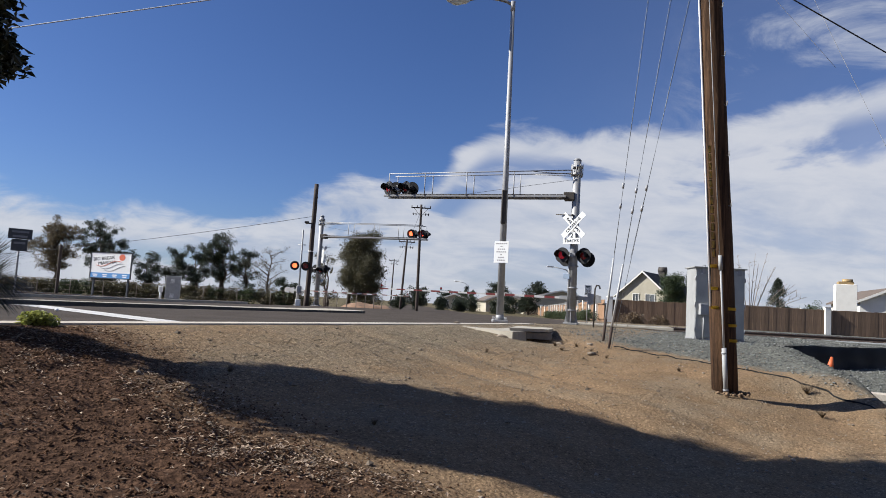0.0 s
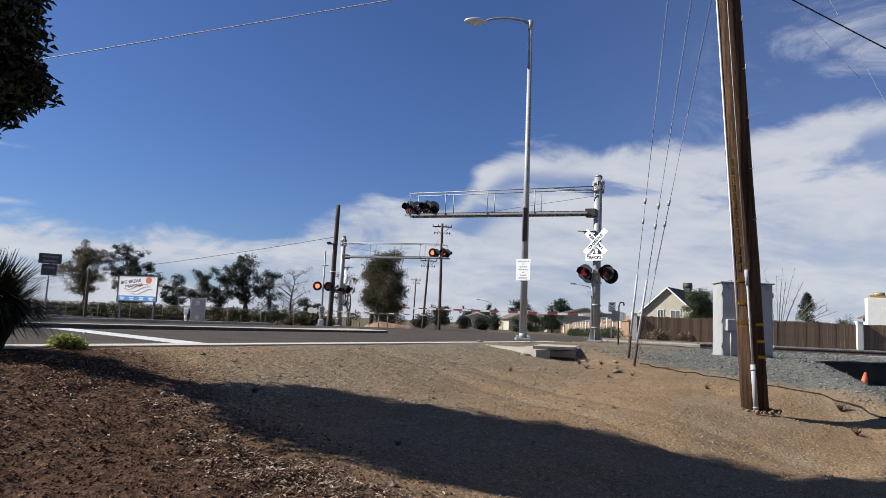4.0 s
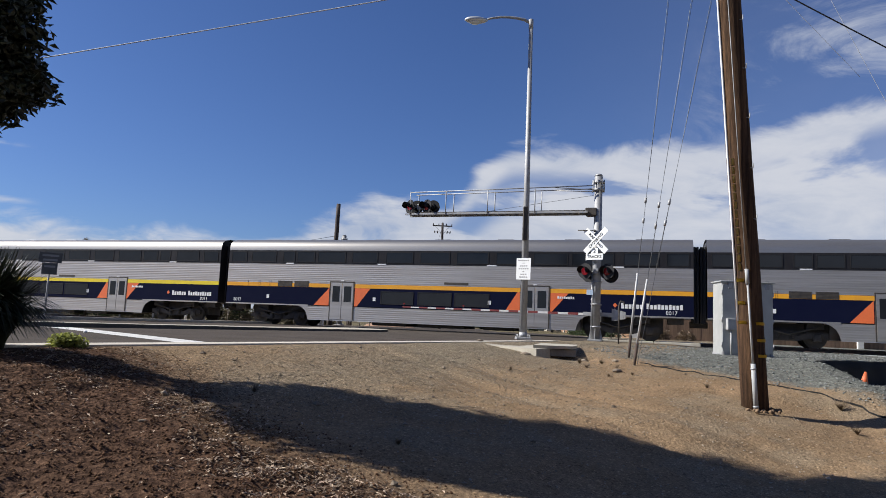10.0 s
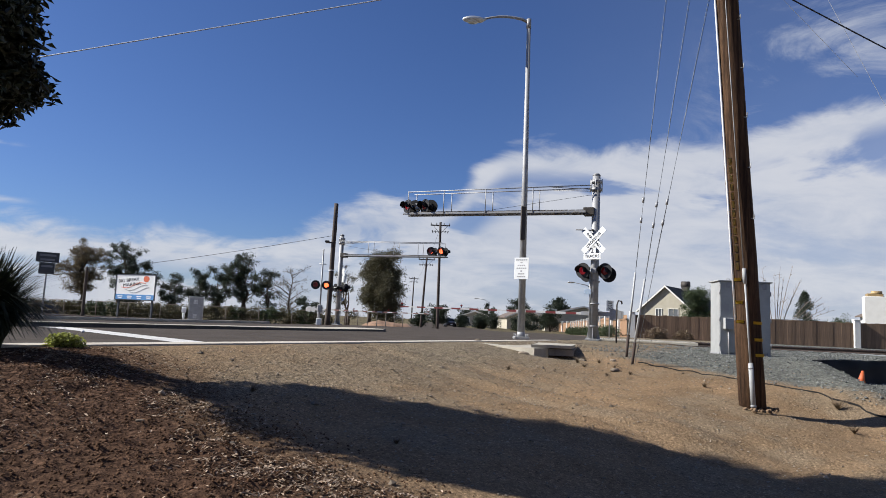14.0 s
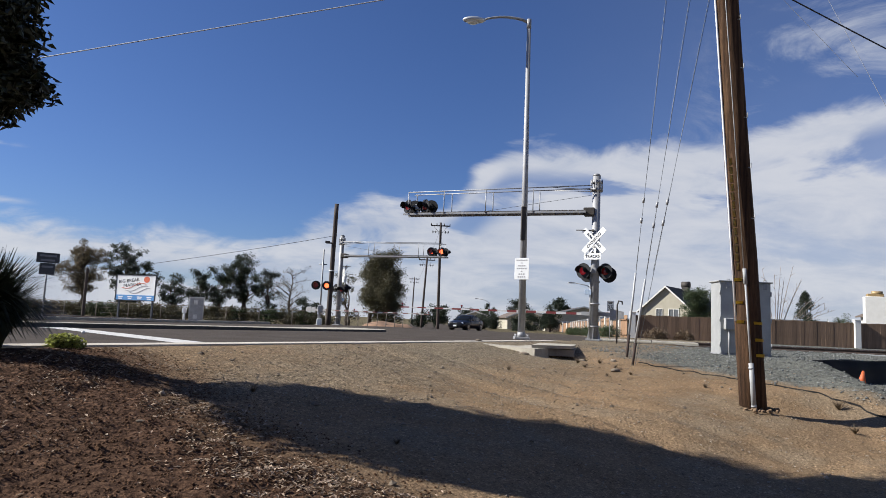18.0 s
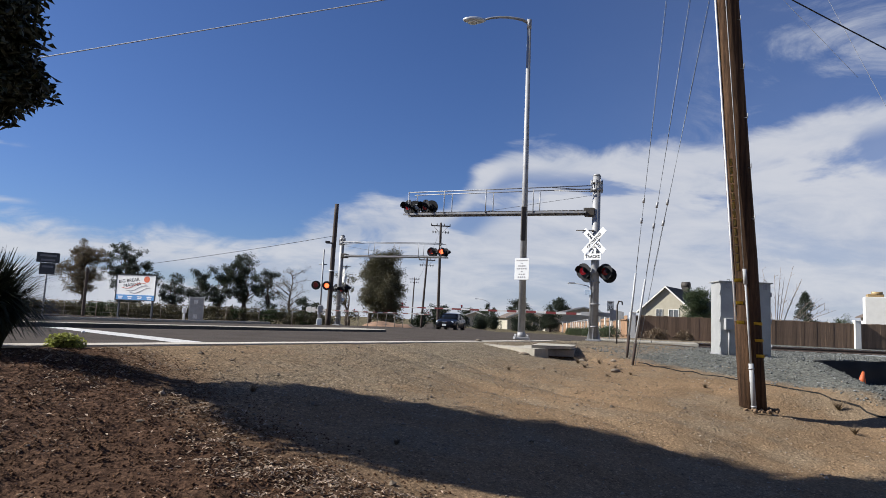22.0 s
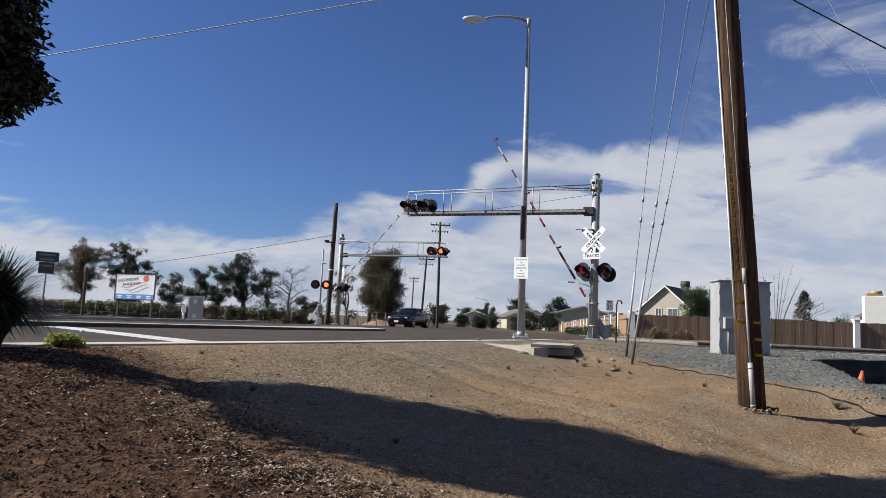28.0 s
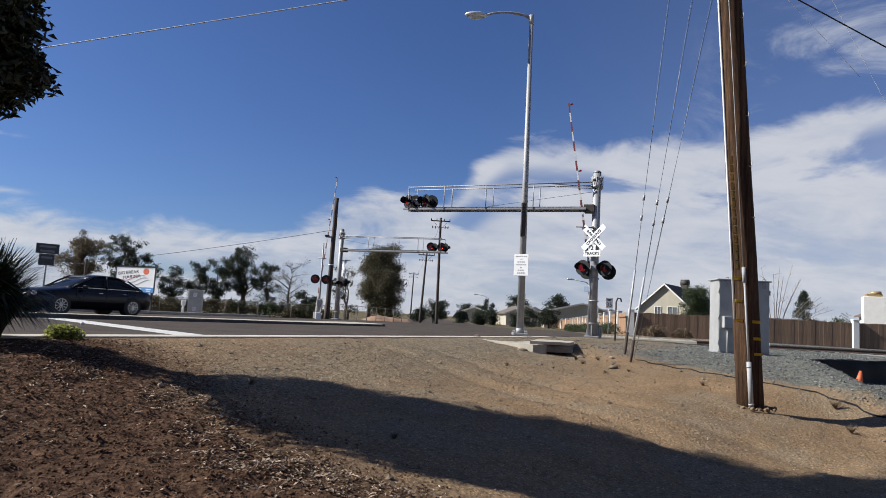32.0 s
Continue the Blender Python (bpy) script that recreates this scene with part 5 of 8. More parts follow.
    for s in (-1, 1):
        truck(root, s * 9.45)
    # diaphragm and coupler between cars
    for s in ((-1, 1) if not cab else (1,)):
        bm = bmesh.new()
        for k in range(3):
            box(bm, (s * (hl + 0.05 + 0.085 * k), 0, 2.72), (0.087, 1.9 - 0.1 * (k % 2), 3.6), bevel=0.02)
        part("diaphragm", bm, RUBBER, root, "black folded gangway bellows")
    if cab:
        bm = bmesh.new()
        prism(bm, [(-hl - 0.20, 1.0), (-hl + 0.02, 1.0), (-hl + 0.02, 4.7), (-hl - 0.10, 4.66), (-hl - 0.20, 4.4)], -1.46, 1.46, axis="y")
        part("cab_end", clean(bm), BLACK, root, "black cab end wall")
        bm = bmesh.new()
        for k in range(5):
            box(bm, (-hl - 0.25 - 0.1 * k, 0, 2.85), (0.10, 1.5 - 0.12 * (k % 2), 3.5 - 0.1 * (k % 2)), bevel=0.02)
        part("diaphragm", bm, RUBBER, root, "black folded gangway bellows")
        for y in (-1.2, 1.2):
            for x in (0.04, 0.46):
                bm = bmesh.new()
                bar(bm, (-hl - 0.28, y + x - 0.25, 1.3), (-hl - 0.28, y + x - 0.25, 3.0), 0.018, n=6)
                part("grab_rail", bm, GALV, root)
        bm = bmesh.new()
        for y in (-1.1, 1.1):
            box(bm, (-hl - 0.205, y, 3.5), (0.02, 0.56, 0.6), bevel=0.008)
        part("cab_window", bm, GLASS_DARK, root)
        bm = bmesh.new()
        bar(bm, (-hl + 0.5, 0.3, 4.9), (-hl + 0.5, -0.3, 4.9), 0.06, n=8)
        for y in (-0.3, 0, 0.3):
            bar(bm, (-hl + 0.3, y, 5.0), (-hl + 0.9, y, 5.0), 0.06, 0.02, n=8)
            bar(bm, (-hl + 0.5, y, 4.86), (-hl + 0.5, y, 5.0), 0.03, n=6)
        part("horn", bm, DARKSTEEL, root)
        bm = bmesh.new()
        prism(bm, [(-hl - 0.42, 0.28), (-hl - 0.2, 0.28), (-hl - 0.05, 1.0), (-hl - 0.25, 1.0)], -1.35, 1.35, axis="y")
        part("pilot", clean(bm), BLACK, root, "black snow pilot")
        bm = bmesh.new()
        for y in (-1.1, 1.1):
            disc(bm, (-hl - 0.21, y, 1.45), (1, 0, 0), 0.11, 0.05, 14)
        part("marker_lamp", bm, LENS_OFF, root)
    return root


def single_car():
    """A one-storey ribbed stainless coach with end vestibules."""
    root = empty("passenger_car", Matrix(), "older single-storey ribbed stainless passenger car with yellow stripe", "train car", "train")
    hl, W = 12.66, 1.52
    bm = bmesh.new()
    sheet(bm, flutes(1.46, 2.28, W), -hl + 1.35, hl - 1.35)
    sheet(bm, flutes(2.84, 3.32, W), -hl + 1.35, hl - 1.35)
    both(bm)
    part("fluted_side", bm, STAINLESS, root, "ribbed stainless steel siding")
    bm = bmesh.new()
    prof = [(W, 3.32), (W - 0.05, 3.50), (W - 0.22, 3.70), (W - 0.55, 3.83), (0.3, 3.90)]
    prof = prof + [(-a, b) for a, b in prof[::-1]]
    sheet(bm, prof, -hl, hl)
    for f in bm.faces:
        f.smooth = True
    part("roof", bm, STAIN_ROOF, root, "rounded ribbed steel roof")
    bm = bmesh.new()
    out = [(-W + 0.03, 1.20), (W - 0.03, 1.20), (W - 0.03, 3.4), (W - 0.25, 3.68), (-W + 0.25, 3.68), (-W + 0.03, 3.4)]
    prism(bm, out, -hl + 0.01, hl - 0.01)
    part("core", clean(bm), STAINLESS, root)
    bm = bmesh.new()
    sheet(bm, [(W + 0.003, 2.28), (W + 0.003, 2.84)], -hl + 1.6, hl - 1.6)
    both(bm)
    part("window_band", bm, BAND_DARK, root, "dark window band")
    for i in range(12):
        x = -9.9 + i * 1.8
        pane(root, x - 0.58, x + 0.58, 2.37, 2.75, W + 0.004)
    bm = bmesh.new()
    sheet(bm, [(W + 0.012, 1.28), (W + 0.012, 1.42)], -hl + 1.35, hl - 1.35)
    both(bm)
    part("stripe", bm, STRIPE_Y, root, "thin yellow stripe along the sill")
    for s in (1, -1):
        for e in (-1, 1):
            c = e * (hl - 2.15)
            for k, m in ((0.0, TEAL), (-0.62, ORANGE)):
                bm = bmesh.new()
                x = c + e * 0.1 - k * e
                poly(bm, [(x + 0.42, s * (W + 0.008), 2.29), (x + 0.05, s * (W + 0.008), 2.29), (x - 0.5, s * (W + 0.008), 2.83), (x - 0.12, s * (W + 0.008), 2.83)] if e < 0 else [(x - 0.42, s * (W + 0.008), 2.29), (x - 0.05, s * (W + 0.008), 2.29), (x - 0.55, s * (W + 0.008), 2.83), (x - 0.92, s * (W + 0.008), 2.83)])
                part("flash", bm, m, root, "slanted colour flash")
            # vestibule door with its window, and the steps under it
            x = e * (hl - 0.72)
            bm = bmesh.new()
            box(bm, (x, s * (W - 0.02), 2.2), (1.0, 0.04, 2.3), bevel=0.01)
            for a in (-0.58, 0.58):
                box(bm, (x + a, s * W, 2.0), (0.14, 0.05, 2.9), bevel=0.01)
            d = part("vestibule_door", bm, STAINLESS, root, "steel vestibule door")
            bm = bmesh.new()
            box(bm, (x, s * (W + 0.004), 2.83), (0.46, 0.02, 0.62), bevel=0.03)
            part("door_window", bm, GLASS_DARK, d)
            bm = bmesh.new()
            box(bm, (x, s * (W - 0.25), 0.78), (1.0, 0.5, 0.62))
            part("step_well", bm, DARKSTEEL, root)
            bm = bmesh.new()
            for a in (-0.56, 0.56):
                box(bm, (x + a, s * (W - 0.05), 0.8), (0.07, 0.1, 0.75))
            box(bm, (x, s * (W - 0.05), 0.47), (1.15, 0.12, 0.05))
            part("step_frame", bm, ALU, root)
        for x in (2.7, 4.9):
            bm = bmesh.new()
            box(bm, (x, s * (W + 0.006), 2.35), (0.10, 0.02, 1.7))
            part("door_post", bm, STAINLESS, root)
    bm = bmesh.new()
    rng = random.Random(3)
    x = -7.2
    while x < 7.0:
        l = rng.uniform(0.6, 1.9)
        b2 = bmesh.new()
        box(b2, (x + l / 2, 0, 0.88 - rng.uniform(0, 0.12)), (l, 2.5, 0.55), bevel=0.03)
        part("equipment_box", b2, DARKSTEEL, root)
        x += l + rng.uniform(0.15, 0.6)
    box(bm, (0, 0, 1.15), (25.0, 2.6, 0.14))
    tube(bm, [(-11, 1.2, 1.0), (-4, 1.25, 0.75), (4, 1.25, 0.8), (11, 1.2, 1.0)], 0.05, 6)
    part("underframe", bm, DARKSTEEL, root, "dark frame and pipe under the floor")
    for s in (-1, 1):
        truck(root, s * 9.3)
    for s in (-1, 1):
        bm = bmesh.new()
        for k in range(3):
            box(bm, (s * (hl + 0.05 + 0.085 * k), 0, 2.3), (0.087, 1.6 - 0.08 * (k % 2), 2.5), bevel=0.02)
        part("diaphragm", bm, RUBBER, root, "black folded gangway bellows")
        bm = bmesh.new()
        box(bm, (s * (hl + 0.1), 0, 0.85), (0.5, 0.3, 0.3))
        part("coupler", bm, DARKSTEEL, root)
    bm = bmesh.new()
    for x in (-9, -3, 3, 9):
        box(bm, (x, 0, 3.92), (0.5, 0.5, 0.08), bevel=0.02)
    part("roof_vent", bm, DARKSTEEL, root)
    return root


def locomotive():
    """A streamlined diesel locomotive; x runs from its rear coupler at 0 to the nose at 17."""
    root = empty("locomotive", Matrix(), "silver and navy diesel locomotive with a yellow stripe", "locomotive", "train")

    def lerp(tab, x):
        for (a, va), (b, vb) in zip(tab, tab[1:]):
            if x <= b:
                return va + (vb - va) * (x - a) / (b - a)
        return tab[-1][1]
    top = [(0.35, 4.22), (9.6, 4.30), (10.6, 4.56), (12.6, 4.64), (13.9, 4.52), (14.55, 4.34), (14.8, 4.16), (15.95, 3.18), (16.3, 2.92), (16.65, 2.45), (16.95, 1.95), (17.05, 1.72)]
    wt = [(0.35, 3.42), (9.5, 3.44), (11.3, 3.44), (12.0, 3.32), (12.8, 3.14), (13.4, 3.02), (14.0, 2.94), (16.3, 2.90), (17.1, 2.9)]
    st = [(0.35, 2.02), (1.2, 2.1), (4.0, 2.18), (6.2, 2.02), (9.0, 1.90), (17.1, 1.84)]
    sb = [(0.35, 1.84), (2.5, 1.98), (4.6, 1.86), (6.8, 1.72), (9.0, 1.74), (17.1, 1.71)]
    wd = [(0.35, 1.5), (15.2, 1.5), (16.2, 1.36), (16.8, 1.12), (17.05, 0.95)]
    bt = [(0.35, 1.28), (15.6, 1.28), (15.7, 0.35), (17.1, 0.30)]
    xs = sorted({0.35, *np.arange(1.0, 14, 0.65), 13.9, 14.3, 14.55, 14.8, 15.2, 15.6, 15.7, 15.95, 16.3, 16.65, 16.8, 16.95, 17.05})
    bm = bmesh.new()
    rows = []
    for x in xs:
        T, w = lerp(top, x), lerp(wd, x)
        hs = [lerp(bt, x), min(lerp(sb, x), T), min(lerp(st, x), T), min(lerp(wt, x), T), max(min(lerp(wt, x), T), T - 0.30)]
        half = [(w, h) for h in hs] + [(w - 0.10, T - 0.08), (max(0.3, w - 0.42), T)]
        ring = half + [(-a, b) for a, b in half[::-1]]
        rows.append([bm.verts.new((x, a, b)) for a, b in ring])
    mi = [0, 1, 2, 0, 0, 0, 0, 0, 0, 0, 2, 1, 0]
    for a, b in zip(rows, rows[1:]):
        for j in range(13):
            f = bm.faces.new((a[j], b[j], b[j + 1], a[j + 1]))
            f.material_index = mi[j]
            if a[0].co.x > 15.9 and 2 <= j <= 10:
                f.material_index = 2
    bm.faces.new(rows[-1])
    bm.faces.new(rows[0][::-1])
    bmesh.ops.remove_doubles(bm, verts=bm.verts, dist=0.0005)
    bmesh.ops.dissolve_degenerate(bm, dist=0.0005, edges=bm.edges)
    part("body", clean(bm), [NAVY, STRIPE_O, LOCO_WHITE], root, "silver sides, navy cab top and yellow stripe")
    # dark upper hood panels with grilles
    bm = bmesh.new()
    for s in (1, -1):
        box(bm, (6.1, s * 1.5, 3.84), (8.0, 0.02, 0.78))
        box(bm, (1.18, s * 1.5, 3.14), (1.6, 0.02, 2.0))
    part("hood_panel", bm, BAND_DARK, root, "near-black upper hood side")
    for s in (1, -1):
        for x0, x1 in ((11.45, 13.0), (7.9, 9.75), (2.3, 4.6)):
            bm = bmesh.new()
            for k in range(7):
                box(bm, ((x0 + x1) / 2, s * 1.512, 3.72 + k * 0.075), (x1 - x0, 0.014, 0.035))
            part("grille", bm, BLACK, root, "dark louvred air grille")
    # pale radiator housing along the roof
    bm = bmesh.new()
    prof = [(-1.28, 4.24), (1.28, 4.24), (1.05, 4.62), (0.6, 4.72), (-0.6, 4.72), (-1.05, 4.62)]
    prism(bm, prof, 1.3, 9.7)
    bm.verts.ensure_lookup_table()
    part("radiator_housing", clean(bm), LOCO_GREY, root, "pale grey radiator housing")
    bm = bmesh.new()
    prism(bm, [(9.68, 4.24), (10.7, 4.56), (9.68, 4.7)], -1.0, 1.0, axis="y")
    part("housing_nose", clean(bm), LOCO_GREY, root)
    for x0, x1 in ((2.05, 2.62), (2.78, 4.12), (4.28, 5.7), (5.86, 7.3)):
        for s in (1, -1):
            bm = bmesh.new()
            prism(bm, [(s * 1.285, 4.25), (s * 1.055, 4.63), (s * 0.62, 4.735), (s * 0.62, 4.75), (s * 1.07, 4.645), (s * 1.30, 4.26)], x0, x1)
            part("radiator_screen", clean(bm), BLACK, root, "dark mesh radiator screen")
    for x in (2.0, 4.0, 5.6):
        bm = bmesh.new()
        bar(bm, (x, 0, 4.72), (x, 0, 4.76), 0.55, n=20)
        part("fan", bm, DARKSTEEL, root)
    bm = bmesh.new()
    prism(bm, [(-0.05, 3.35), (0.4, 3.1), (0.4, 4.3), (0.2, 4.34), (-0.05, 4.15)], -1.4, 1.4, axis="y")
    part("rear_hood", clean(bm), BLACK, root, "black rounded rear hood")
    # cab glass, doors and seams
    for s in (1, -1):
        bm = bmesh.new()
        box(bm, (13.75, s * 1.5, 3.68), (1.02, 0.03, 0.62), bevel=0.01)
        wf = part("cab_window", bm, LOCO_GREY, root, "pale framed cab side window")
        bm = bmesh.new()
        for a in (-0.24, 0.24):
            box(bm, (13.75 + a, s * 1.507, 3.68), (0.43, 0.03, 0.54))
        part("pane", bm, GLASS_DARK, wf)
        bm = bmesh.new()
        prism(bm, [(14.55, 3.32), (15.55, 3.32), (14.62, 4.02), (14.52, 4.02)], s * 1.49 - 0.015, s * 1.49 + 0.015, axis="y")
        part("quarter_frame", clean(bm), LOCO_GREY, root)
        bm = bmesh.new()
        prism(bm, [(14.62, 3.38), (15.36, 3.38), (14.64, 3.94)], s * 1.50 - 0.015, s * 1.50 + 0.015, axis="y")
        part("quarter_pane", clean(bm), GLASS_DARK, root)
        bm = bmesh.new()
        box(bm, (12.85, s * 1.5, 3.15), (0.62, 0.016, 2.5))
        part("cab_door", bm, NAVY, root)
        bm = bmesh.new()
        box(bm, (12.85, s * 1.506, 2.42), (0.60, 0.016, 1.0))
        part("cab_door_panel", bm, LOCO_WHITE, root)
        for x in (12.48, 13.22):
            bm = bmesh.new()
            bar(bm, (x, s * 1.58, 1.9), (x, s * 1.58, 4.05), 0.02, n=6)
            part("grab_rail", bm, LOCO_GREY, root)
        bm = bmesh.new()
        for k in range(6):
            box(bm, (12.85, s * 1.46, 0.55 + k * 0.30), (0.56, 0.18, 0.035))
        for x in (12.55, 13.15):
            box(bm, (x, s * 1.5, 1.2), (0.04, 0.05, 1.6))
        part("ladder", bm, LOCO_GREY, root)
        for x in (12.2, 11.85, 11.5, 11.15, 9.9, 8.75, 7.6, 6.55, 5.1, 4.1, 3.95, 2.7):
            bm = bmesh.new()
            box(bm, (x, s * 1.502, 2.72), (0.02, 0.008, 1.3))
            part("seam", bm, LOCO_GREY, root)
        for x0, x1, z in ((14.2, 15.6, 2.5), (8.75, 11.15, 2.25), (5.1, 7.6, 2.3)):
            bm = bmesh.new()
            box(bm, ((x0 + x1) / 2, s * 1.502, z), (x1 - x0, 0.008, 0.018))
            part("seam", bm, LOCO_GREY, root)
        for x in (14.15, 14.75):
            bm = bmesh.new()
            box(bm, (x, s * 1.505, 2.1), (0.5, 0.014, 0.42), bevel=0.004)
            part("vent_panel", bm, LOCO_GREY, root)
        bm = bmesh.new()
        for x in (0.55, 0.95):
            bar(bm, (x, s * 1.5, 0.4), (x, s * 1.5, 2.0), 0.016, n=6)
        for k in range(5):
            box(bm, (0.75, s * 1.42, 0.45 + k * 0.3), (0.5, 0.2, 0.035))
        part("rear_steps", bm, YELLOW, root)
    bm = bmesh.new()
    prism(bm, [(14.95, 4.06), (15.9, 3.24), (15.93, 3.27), (14.98, 4.10)], -1.15, 1.15, axis="y")
    part("windscreen", clean(bm), GLASS_DARK, root)
    words("loco_number", "2005", 0.42, Matrix.Translation((14.0, 1.512, 2.62)) @ SIDE_TEXT, BLACK, root, 0.003)
    # emblem and brand lettering, as plain shapes
    bm = bmesh.new()
    prism(bm, [(11.3, 3.08), (10.72, 3.08), (10.68, 2.98), (10.42, 2.96), (10.46, 2.78), (10.62, 2.76), (10.72, 2.56), (10.98, 2.56), (11.0, 2.7), (11.32, 2.72)], 1.505, 1.512, axis="y")
    part("emblem", clean(bm), TEAL, root, "teal and blue emblem as a plain shape")
    bars(root, 10.2, 2.84, 1.508, 6, 0.27, 0.26, LETTER_GREY, "dark brand lettering as plain blocks", 0.45)
    bars(root, 8.42, 2.84, 1.508, 10, 0.205, 0.26, LETTER_GREY, "dark brand lettering as plain blocks", 0.45)
    bm = bmesh.new()
    box(bm, (8.4, 1.508, 2.56), (3.6, 0.004, 0.05))
    part("lettering_bar", bm, LOCO_GREY, root)
    bm = bmesh.new()
    disc(bm, (3.3, 1.506, 2.56), (0, 1, 0), 0.40, 0.01, 28)
    globe = part("globe_emblem", bm, mat("pale_blue_paint", (0.42, 0.50, 0.62), 0.45), root, "pale blue round emblem")
    bm = bmesh.new()
    for k, (x, z, w2) in enumerate(((3.4, 2.78, 0.3), (3.2, 2.62, 0.4), (3.45, 2.45, 0.28), (3.2, 2.34, 0.2))):
        box(bm, (x, 1.513, z), (w2, 0.004, 0.07))
    part("emblem_line", bm, WHITE_PAINT, globe)
    # underframe: tank, pilot, trucks
    bm = bmesh.new()
    prism(bm, [(6.2, 1.30), (7.1, 0.34), (11.4, 0.34), (12.3, 1.30)], -1.44, 1.44, axis="y")
    tank = part("fuel_tank", clean(bm), NAVY, root, "navy fuel tank skirt with ribs")
    for k in range(6):
        bm = bmesh.new()
        z = 0.42 + 0.13 * k
        for y in (-1.45, 1.45):
            box(bm, (9.25, y, z), (4.3 + 1.6 * (z - 0.34), 0.03, 0.05), bevel=0.01)
        part("rib", bm, NAVY, tank)
    bm = bmesh.new()
    for y in (-1.46, 1.46):
        box(bm, (9.25, y, 1.30), (6.0, 0.03, 0.05))
    part("edge_strip", bm, LOCO_GREY, tank)
    bm = bmesh.new()
    box(bm, (8.0, 0, 1.3), (15.4, 2.6, 0.2))
    box(bm, (0.15, 0, 0.9), (0.7, 0.3, 0.3), bevel=0.03)
    box(bm, (0.4, 0, 1.0), (0.2, 2.6, 0.7))
    part("underframe", bm, DARKSTEEL, root)
    for x in (1.2, 4.9, 11.6):
        bm = bmesh.new()
        box(bm, (x, 0, 1.0), (0.6, 2.3, 0.4), bevel=0.03)
        part("equipment_box", bm, DARKSTEEL, root)
    bm = bmesh.new()
    prism(bm, [(15.5, 0.25), (16.75, 0.25), (17.0, 0.5), (17.04, 1.3), (15.9, 1.3)], -1.2, 1.2, axis="y")
    part("pilot", clean(bm), NAVY, root, "navy front pilot")
    for x in (3.3, 13.9):
        truck(root, x, 2.75, 0.51)
    bm = bmesh.new()
    for y in (-0.55, 0.55):
        disc(bm, (16.92, y, 2.05), (1, 0, 0.4), 0.13, 0.08, 16)
    part("head_lamp", bm, mat("head_lamp_glass", (0.85, 0.85, 0.8), 0.15), root)
    bm = bmesh.new()
    bar(bm, (13.2, 0.25, 4.72), (13.75, 0.25, 4.72), 0.03, 0.07, n=8)
    bar(bm, (13.2, -0.25, 4.72), (13.75, -0.25, 4.72), 0.03, 0.07, n=8)
    box(bm, (13.3, 0, 4.63), (0.2, 0.8, 0.1))
    part("horn", bm, DARKSTEEL, root)
    return root


TRAIN.append((locomotive(), 0.0))
TRAIN.append((single_car(), -12.955))
for i, (num, stripe) in enumerate((("8011", STRIPE_Y), ("8017", STRIPE_O), ("", STRIPE_O), ("8020", STRIPE_Y))):
    TRAIN.append((bilevel_car(num, stripe), -12.955 - CAR_L * (i + 1)))
TRAIN.append((bilevel_car("8311", STRIPE_Y, True, "two-storey stainless cab car with a black end wall closing the train"), -12.955 - CAR_L * 5))


def track():
    """Two rails on ties in a bed of stone, with the crossing's road panels."""
    m0 = Matrix.Translation((TRACK_N[0] * TRACK_MID, TRACK_N[1] * TRACK_MID, RAIL_Z)) @ Matrix.Rotation(math.atan2(TRACK_D[1], TRACK_D[0]), 4, "Z") @ Matrix.Rotation(-math.atan(GRADE), 4, "Y")
    bm = bmesh.new()
    prism(bm, [(-3.6, -0.6), (-2.4, -0.17), (2.4, -0.17), (3.6, -0.6)], -60, 60)
    prism(bm, [(-3.6, -0.6), (-2.4, -0.17), (2.4, -0.17), (3.6, -0.6)], 60, 900)
    prism(bm, [(-3.6, -0.6), (-2.4, -0.17), (2.4, -0.17), (3.6, -0.6)], -900, -60)
    bm.transform(m0)
    bed = tagged(part("track_bed", clean(bm), BALLAST), "grey crushed stone track bed", "track bed", kind="structure")
    root = empty("railway_track", m0, "rusty steel rails on dark ties across the road", "railway track", kind="structure")
    rail = [(-0.07, -0.16), (0.07, -0.16), (0.07, -0.14), (0.012, -0.12), (0.012, -0.045), (0.036, -0.035), (0.036, -0.002), (0.02, 0.0), (-0.02, 0.0), (-0.036, -0.002), (-0.036, -0.035), (-0.012, -0.045), (-0.012, -0.12), (-0.07, -0.14)]
    for y in (-0.753, 0.753):
        bm = bmesh.new()
        prism(bm, [(y + a, b) for a, b in rail], -900, 900)
        for f in bm.faces:
            if f.normal.z > 0.9 or all(v.co.z > -0.004 for v in f.verts):
                f.material_index = 1
        part("rail", clean(bm), [RUST, RAILTOP], root, "steel rail with polished top")
    bm = bmesh.new()
    box(bm, (0, 0, -0.215), (0.22, 2.6, 0.16), bevel=0.012)
    first = part("tie", bm, DARKPOLE, root)
    first.location.x = -40
    for k in range(1, 150):
        x = -40 + k * 0.55
        o = new("tie", first.data)
        o.parent = root
        o.location = (x, 0, 0)
    for y0, y1 in ((-0.66, 0.66), (-1.75, -0.86), (0.86, 1.75)):
        for k in range(9):
            bm = bmesh.new()
            box(bm, (-1.0 + k * 2.05, (y0 + y1) / 2, -0.09), (2.03, y1 - y0, 0.17), bevel=0.015)
            part("crossing_panel", bm, CONCRETE, root)


BALLAST = mat("ballast_stone", (0.25, 0.26, 0.25), 0.95, 0, (0.17, 0.175, 0.17), 1.5, 0.7, 22, 0.45, 1.0)
track()

